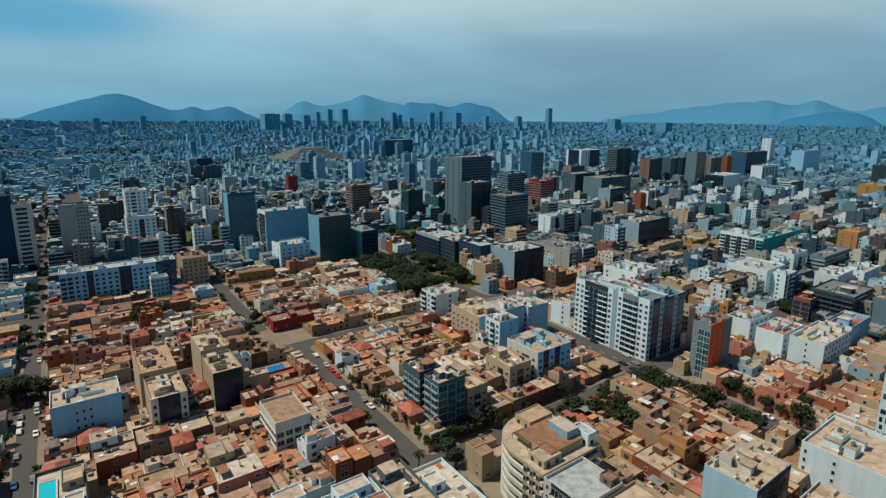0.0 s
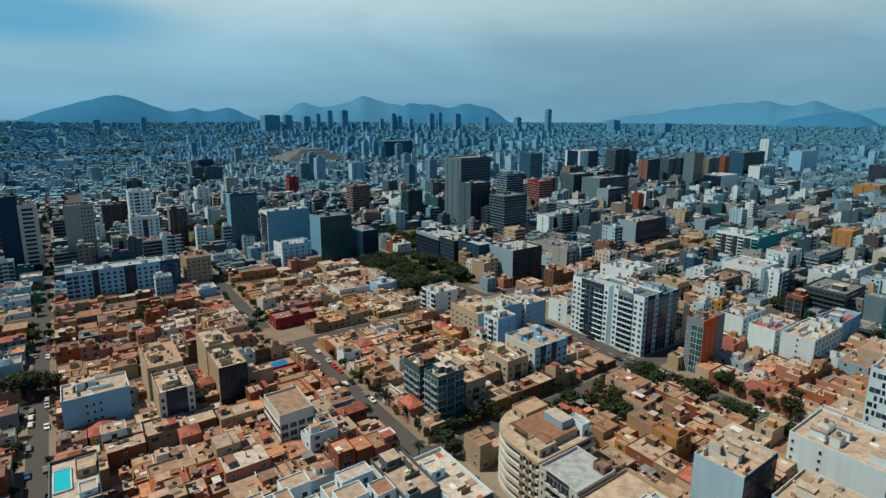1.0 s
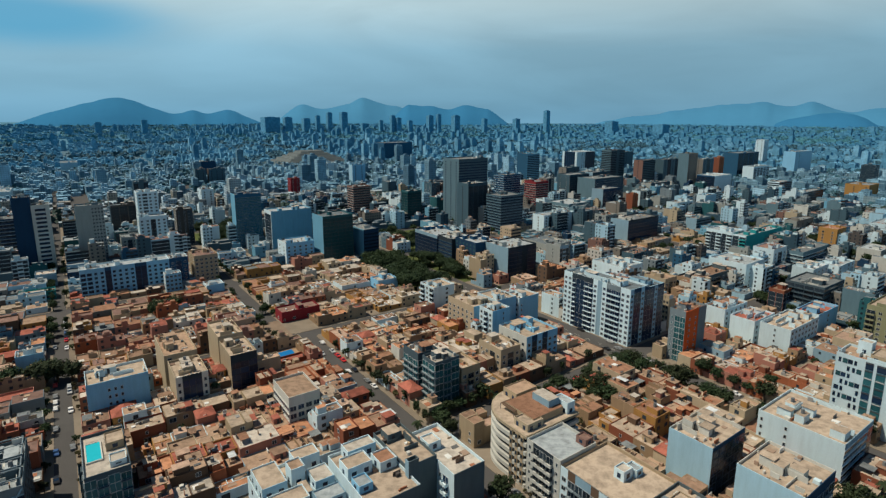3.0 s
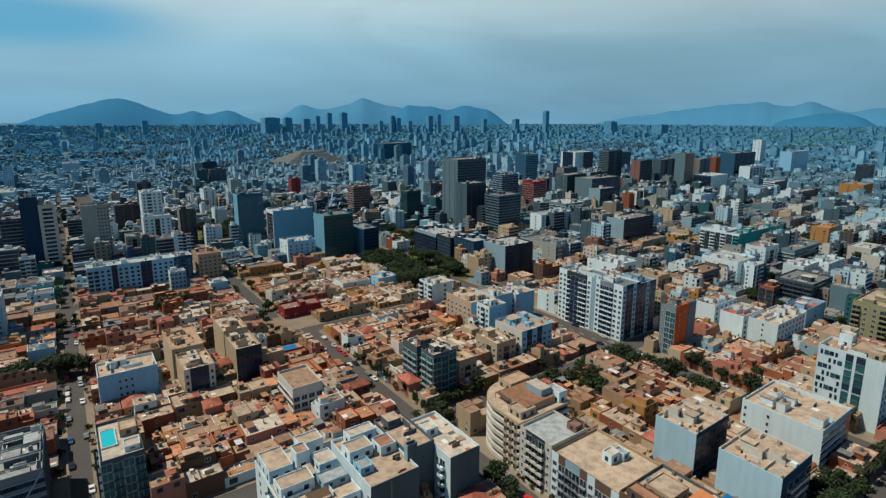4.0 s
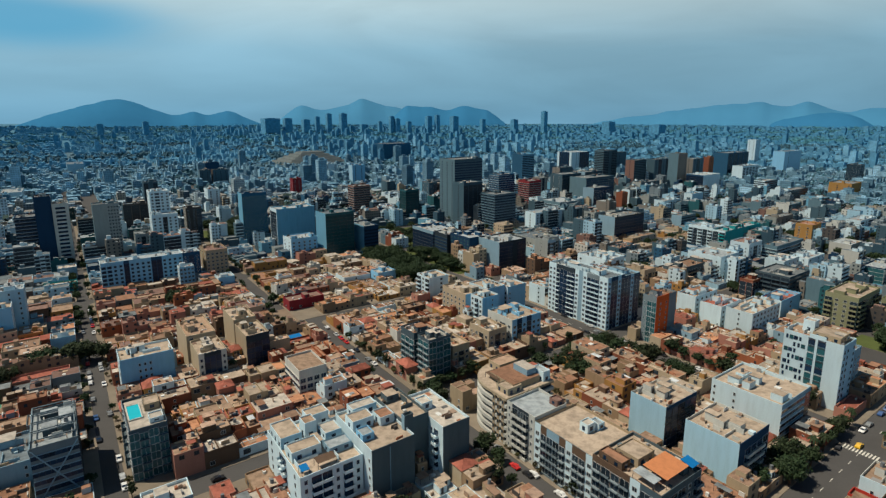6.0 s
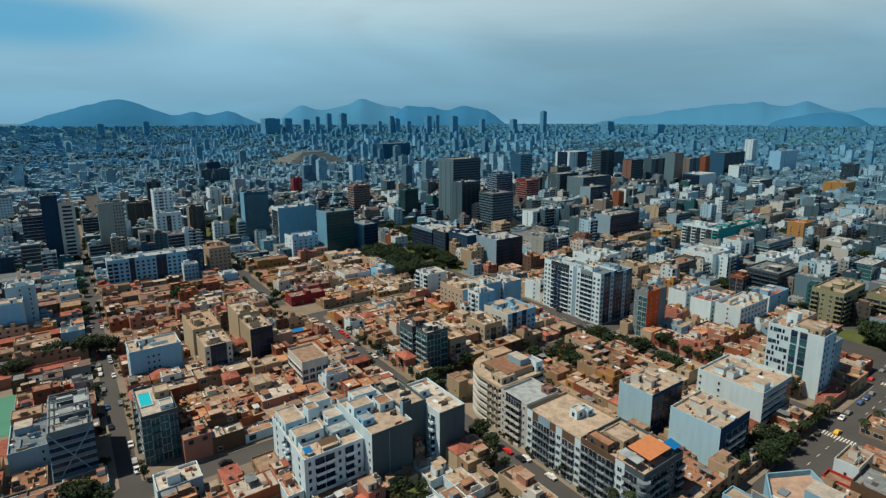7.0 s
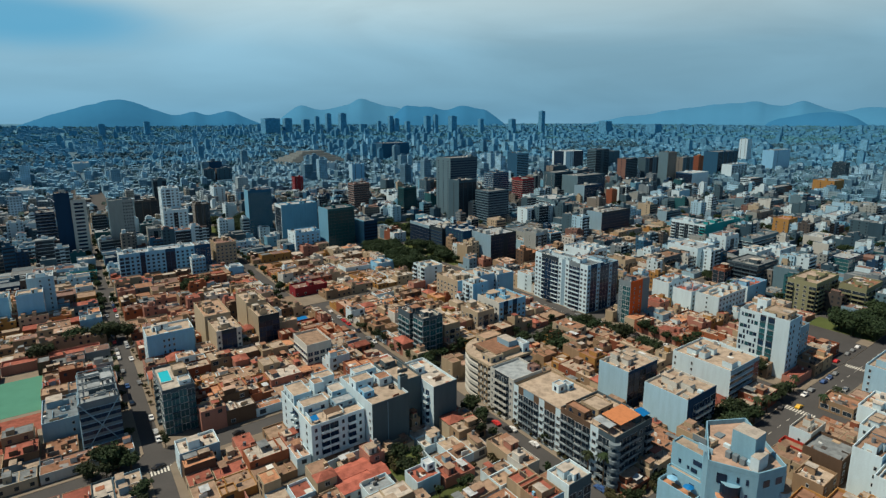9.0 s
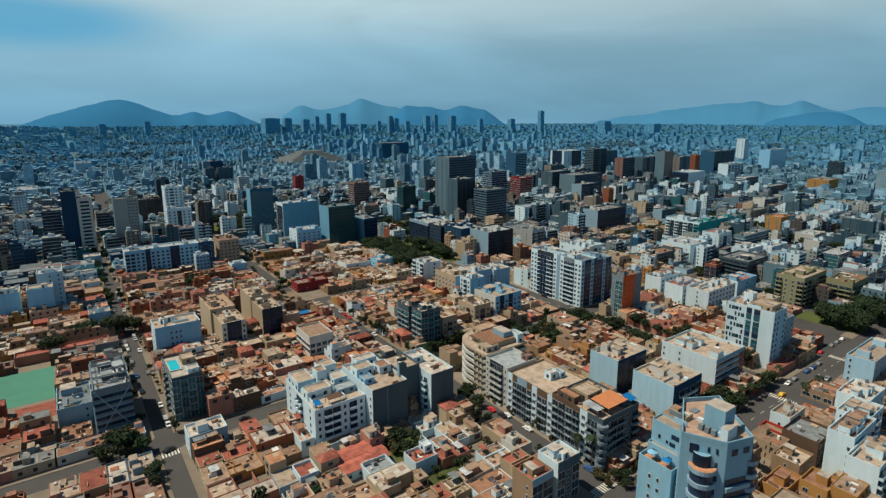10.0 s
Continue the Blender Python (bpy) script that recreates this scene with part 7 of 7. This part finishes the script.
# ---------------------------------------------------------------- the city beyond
# aerial haze is put into these palettes: bluer and flatter ring by ring
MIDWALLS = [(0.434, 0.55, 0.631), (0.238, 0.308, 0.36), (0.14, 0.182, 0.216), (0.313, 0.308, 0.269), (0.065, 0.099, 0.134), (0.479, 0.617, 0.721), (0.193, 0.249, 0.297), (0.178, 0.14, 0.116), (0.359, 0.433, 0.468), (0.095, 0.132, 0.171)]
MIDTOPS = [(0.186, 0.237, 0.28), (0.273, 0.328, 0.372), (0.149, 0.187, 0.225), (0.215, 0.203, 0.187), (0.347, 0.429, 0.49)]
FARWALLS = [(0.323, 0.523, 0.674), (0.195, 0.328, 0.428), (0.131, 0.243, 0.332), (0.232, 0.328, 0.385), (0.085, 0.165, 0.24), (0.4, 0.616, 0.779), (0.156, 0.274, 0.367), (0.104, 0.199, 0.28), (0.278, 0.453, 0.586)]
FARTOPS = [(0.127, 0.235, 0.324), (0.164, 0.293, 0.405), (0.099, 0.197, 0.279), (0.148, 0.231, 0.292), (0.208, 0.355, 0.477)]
HAZYWALLS = [(0.144, 0.336, 0.498), (0.103, 0.255, 0.393), (0.185, 0.402, 0.585), (0.089, 0.225, 0.351), (0.115, 0.28, 0.426), (0.234, 0.464, 0.643), (0.097, 0.242, 0.374)]
HAZYTOPS = [(0.075, 0.21, 0.337), (0.088, 0.237, 0.378), (0.068, 0.194, 0.316), (0.119, 0.292, 0.447)]
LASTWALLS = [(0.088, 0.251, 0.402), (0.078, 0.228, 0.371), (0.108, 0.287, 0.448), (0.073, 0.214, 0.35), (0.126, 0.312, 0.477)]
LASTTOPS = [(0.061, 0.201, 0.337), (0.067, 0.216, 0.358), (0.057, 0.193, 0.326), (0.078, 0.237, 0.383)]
# window tones lighten with each ring, as part of the painted haze
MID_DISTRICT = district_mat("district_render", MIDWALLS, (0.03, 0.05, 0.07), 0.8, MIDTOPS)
FAR_DISTRICT = district_mat("far_haze_render", FARWALLS, (0.035, 0.08, 0.12), 0.6, FARTOPS)
HAZY_DISTRICT = district_mat("deep_haze_render", HAZYWALLS, (0.05, 0.12, 0.175), 0.4, HAZYTOPS)
DISTANT = district_mat("farthest_haze_render", LASTWALLS, (0.06, 0.15, 0.22), 0.3, LASTTOPS)
# leaf greens turn bluer with distance: haze held in the colour
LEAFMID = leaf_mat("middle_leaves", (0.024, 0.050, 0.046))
LEAFFAR = leaf_mat("far_haze_leaves", (0.030, 0.082, 0.112))
LEAFLAST = leaf_mat("farthest_haze_leaves", (0.055, 0.155, 0.23))


def district(name, d0, d1, cell, mat, leaves, label, seed, low, mid, tower, tree_rate):
    """Streets of low houses with clusters of towers, rows of taller blocks and tree-filled plots."""
    rng = random.Random(seed)
    g = Geo()
    green = Geo()
    reach = int(d1 / cell * 1.5)
    for i in range(-reach, reach + 1):
        for j in range(-3, reach + 1):
            if i % 8 == 0 and (j // 9 + i) % 3 or j % 8 == 0 and (i // 9 + j) % 2:
                continue
            a, b = i * cell + rng.uniform(-1, 1), j * cell + rng.uniform(-1, 1)
            p = at(a, b)
            d = math.hypot(p.x, p.y + 40)
            if not d0 <= d < d1 or abs(math.atan2(p.x, p.y + 140)) > radians(46):
                continue
            if -490 < a < 700 and -230 < b < 590:
                continue
            dens = noise.noise(Vector((p.x / 330, p.y / 330, seed)))
            wood = noise.noise(Vector((p.x / 190, p.y / 190, seed + 20)))
            if rng.random() < tree_rate * (1 + (4.5 if d > 1500 else 2.5) * wood) - 0.25 * max(0, dens):
                for k in range(16):
                    o = p + Vector((rng.uniform(-.55, .55) * cell, rng.uniform(-.55, .55) * cell, rng.uniform(1.0, 10) + rise(p.x, p.y)))
                    s = cell * rng.uniform(0.09, 0.19)
                    x = Vector((rng.gauss(0, 1), rng.gauss(0, 1), rng.gauss(0, 0.7))).normalized()
                    y = x.orthogonal().normalized()
                    n = len(green.v)
                    for u, w in ((-1, -0.7), (0.8, -0.9), (1, 0.6), (-0.5, 1)):
                        green.v.append(tuple(o + x * s * u + y * s * w))
                    green.f.append((n, n + 1, n + 2, n + 3))
                    green.m.append(0)
                continue
            w, l = cell * rng.uniform(0.6, 1.05), cell * rng.uniform(0.6, 1.05)
            t = rng.random()
            tall = tower * max(0.1, 0.7 + 3.0 * dens + 2.5 * math.exp(-((math.degrees(math.atan2(p.x, p.y)) + 6) / 8) ** 2))
            if not free_rect(a, b, a + w, b + l):
                continue
            g.shift(0, 0, rise(p.x, p.y) - (2 if d > 1600 else 0))
            if t < tall and d < 3700:
                h = mid * rng.uniform(1.2, 2.4)
                w, l = min(w, rng.uniform(11, 20)), min(l, rng.uniform(11, 22))
                g.box(a, b, 0, a + w, b + l, h)
                g.box(a + w * 0.25, b + l * 0.25, h, a + w * 0.75, b + l * 0.7, h + rng.uniform(2, 4))
                if rng.random() < 0.5:
                    g.box(a + w, b, 0, a + w * rng.uniform(1.2, 1.6), b + l * 0.8, h * rng.uniform(0.4, 0.85))
            elif t < tall + 0.26 + 0.35 * dens:
                h = rng.uniform(low * 1.6, mid)
                k = rng.uniform(0.35, 0.65)
                g.box(a, b, 0, a + w * k, b + l, h)
                g.box(a + w * k, b, 0, a + w, b + l * rng.uniform(0.7, 1), h * rng.uniform(0.6, 0.95))
                g.box(a + w * 0.1, b + l * 0.2, h, a + w * rng.uniform(.2, .35), b + l * 0.6, h + rng.uniform(1.5, 3))
            else:
                # a row of low houses in one plot
                n = 1 if d > 2200 else rng.choice([1, 2, 2, 3])
                for k in range(n):
                    h = rng.uniform(low * 0.5, low * 1.5)
                    g.box(a + w * k / n, b, 0, a + w * (k + 1) / n - 0.2, b + l * rng.uniform(0.75, 1), h)
                    if d < 1700 and rng.random() < 0.6:
                        x, y = a + w * (k + rng.uniform(0.1, 0.5)) / n, b + l * rng.uniform(0.1, 0.5)
                        g.box(x, y, h, x + w / n * 0.4, y + l * rng.uniform(.15, .35), h + rng.uniform(1.2, 2.8))
    tagged(new(name, g.mesh(name, [mat])), label, "city", kind="stuff")
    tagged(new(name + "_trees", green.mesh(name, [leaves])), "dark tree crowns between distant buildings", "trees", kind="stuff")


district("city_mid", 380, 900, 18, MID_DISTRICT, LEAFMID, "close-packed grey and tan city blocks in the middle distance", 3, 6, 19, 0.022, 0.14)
district("city_far", 900, 1500, 18, FAR_DISTRICT, LEAFFAR, "city blocks and towers far off, tinted with painted haze", 4, 6, 19, 0.015, 0.16)
district("city_hazy", 1500, 2500, 20, HAZY_DISTRICT, LEAFFAR, "city blocks and towers far off, painted muted haze blue", 5, 6, 18, 0.013, 0.17)
district("city_distant", 2500, 4500, 27, DISTANT, LEAFLAST, "distant city painted haze blue, reaching to the hills", 6, 6, 17, 0.012, 0.16)


# single towers on the skyline
def skyline(x, y, w, h, label):
    root = new("far_tower")
    base = rise(x, y) - 2
    root.location = (x, y, base)
    h -= base
    tagged(root, label, "tower", "skyline towers")
    g = Geo()
    g.box(-w / 2, -w / 2, 0, w / 2, w / 2, h)
    g.box(-w / 4, -w / 4, h, w / 4, w / 4, h * 1.03)
    # same colours as the farthest ring, with haze painted in
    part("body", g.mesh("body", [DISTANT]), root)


skyline(512, 3170, 26, 139, "slim haze-tinted tower on the far skyline")
skyline(-545, 3162, 34, 129, "slim haze-tinted tower on the far skyline")
skyline(-617, 3148, 26, 127, "slim haze-tinted tower on the far skyline")
skyline(-904, 3080, 80, 104, "slim haze-tinted tower on the far skyline")
skyline(39, 3208, 36, 114, "slim haze-tinted tower on the far skyline")
skyline(357, 3190, 30, 98, "slim haze-tinted tower on the far skyline")
skyline(191, 3203, 24, 99, "slim haze-tinted tower on the far skyline")
skyline(1062, 3036, 60, 73, "slim haze-tinted tower on the far skyline")
skyline(833, 3104, 50, 87, "slim haze-tinted tower on the far skyline")
skyline(-1444, 2871, 26, 90, "slim haze-tinted tower on the far skyline")
skyline(-1716, 2722, 34, 51, "slim haze-tinted tower on the far skyline")
skyline(-733, 3124, 36, 98, "slim haze-tinted tower on the far skyline")
skyline(-444, 3177, 24, 73, "slim haze-tinted tower on the far skyline")
skyline(-97, 3207, 30, 114, "slim haze-tinted tower on the far skyline")
skyline(-263, 3197, 26, 102, "slim haze-tinted tower on the far skyline")
skyline(-1614, 2781, 28, 80, "slim haze-tinted tower on the far skyline")
skyline(-675, 3137, 22, 112, "slim haze-tinted tower on the far skyline")
skyline(-354, 3188, 20, 88, "slim haze-tinted tower on the far skyline")
skyline(-293, 3195, 24, 114, "slim haze-tinted tower on the far skyline")
skyline(-822, 3102, 40, 104, "slim haze-tinted tower on the far skyline")
skyline(-51, 3208, 22, 120, "slim haze-tinted tower on the far skyline")
skyline(-203, 3202, 24, 87, "slim haze-tinted tower on the far skyline")

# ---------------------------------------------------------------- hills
# the hills' base colours hold the haze: blue, paler for farther ranges
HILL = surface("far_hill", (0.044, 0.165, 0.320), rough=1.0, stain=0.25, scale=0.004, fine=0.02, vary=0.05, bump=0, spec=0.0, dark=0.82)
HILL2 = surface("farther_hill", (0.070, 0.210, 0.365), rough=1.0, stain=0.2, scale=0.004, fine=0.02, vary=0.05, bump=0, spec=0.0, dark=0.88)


def hills(name, dist, depth, peaks, mat, label, az0, az1, seed):
    """A range as a ridge with slopes: peaks are (bearing, height, half width) in degrees and metres."""
    v, f = [], []
    n = 320
    for k in range(n + 1):
        az = az0 + (az1 - az0) * k / n
        h = sum(p * math.exp(-abs((az - c) / (1.06 * w)) ** 1.85) for c, p, w in peaks)
        h += 7 * noise.noise(Vector((az * 0.95, seed, 8))) + 1.6 * noise.noise(Vector((az * 2.3, seed, 3)))
        s, c = math.sin(radians(az)), math.cos(radians(az))
        for q, z in ((0.0, 0.0), (0.45, 0.42), (1.0, 1.0), (1.6, 0.0)):
            d = dist + depth * (q - 1) + 25 * noise.noise(Vector((az * 0.3, q * 2, seed)))
            v.append((s * d, c * d - 60, h * z))
    for k in range(n):
        for r in range(3):
            i = 4 * k + r
            f.append((i, i + 4, i + 5, i + 1))
    me = bpy.data.meshes.new(name)
    me.from_pydata(v, [], f)
    me.materials.append(mat)
    for p in me.polygons:
        p.use_smooth = True
    tagged(new(name, me), label, "hills", kind="structure")


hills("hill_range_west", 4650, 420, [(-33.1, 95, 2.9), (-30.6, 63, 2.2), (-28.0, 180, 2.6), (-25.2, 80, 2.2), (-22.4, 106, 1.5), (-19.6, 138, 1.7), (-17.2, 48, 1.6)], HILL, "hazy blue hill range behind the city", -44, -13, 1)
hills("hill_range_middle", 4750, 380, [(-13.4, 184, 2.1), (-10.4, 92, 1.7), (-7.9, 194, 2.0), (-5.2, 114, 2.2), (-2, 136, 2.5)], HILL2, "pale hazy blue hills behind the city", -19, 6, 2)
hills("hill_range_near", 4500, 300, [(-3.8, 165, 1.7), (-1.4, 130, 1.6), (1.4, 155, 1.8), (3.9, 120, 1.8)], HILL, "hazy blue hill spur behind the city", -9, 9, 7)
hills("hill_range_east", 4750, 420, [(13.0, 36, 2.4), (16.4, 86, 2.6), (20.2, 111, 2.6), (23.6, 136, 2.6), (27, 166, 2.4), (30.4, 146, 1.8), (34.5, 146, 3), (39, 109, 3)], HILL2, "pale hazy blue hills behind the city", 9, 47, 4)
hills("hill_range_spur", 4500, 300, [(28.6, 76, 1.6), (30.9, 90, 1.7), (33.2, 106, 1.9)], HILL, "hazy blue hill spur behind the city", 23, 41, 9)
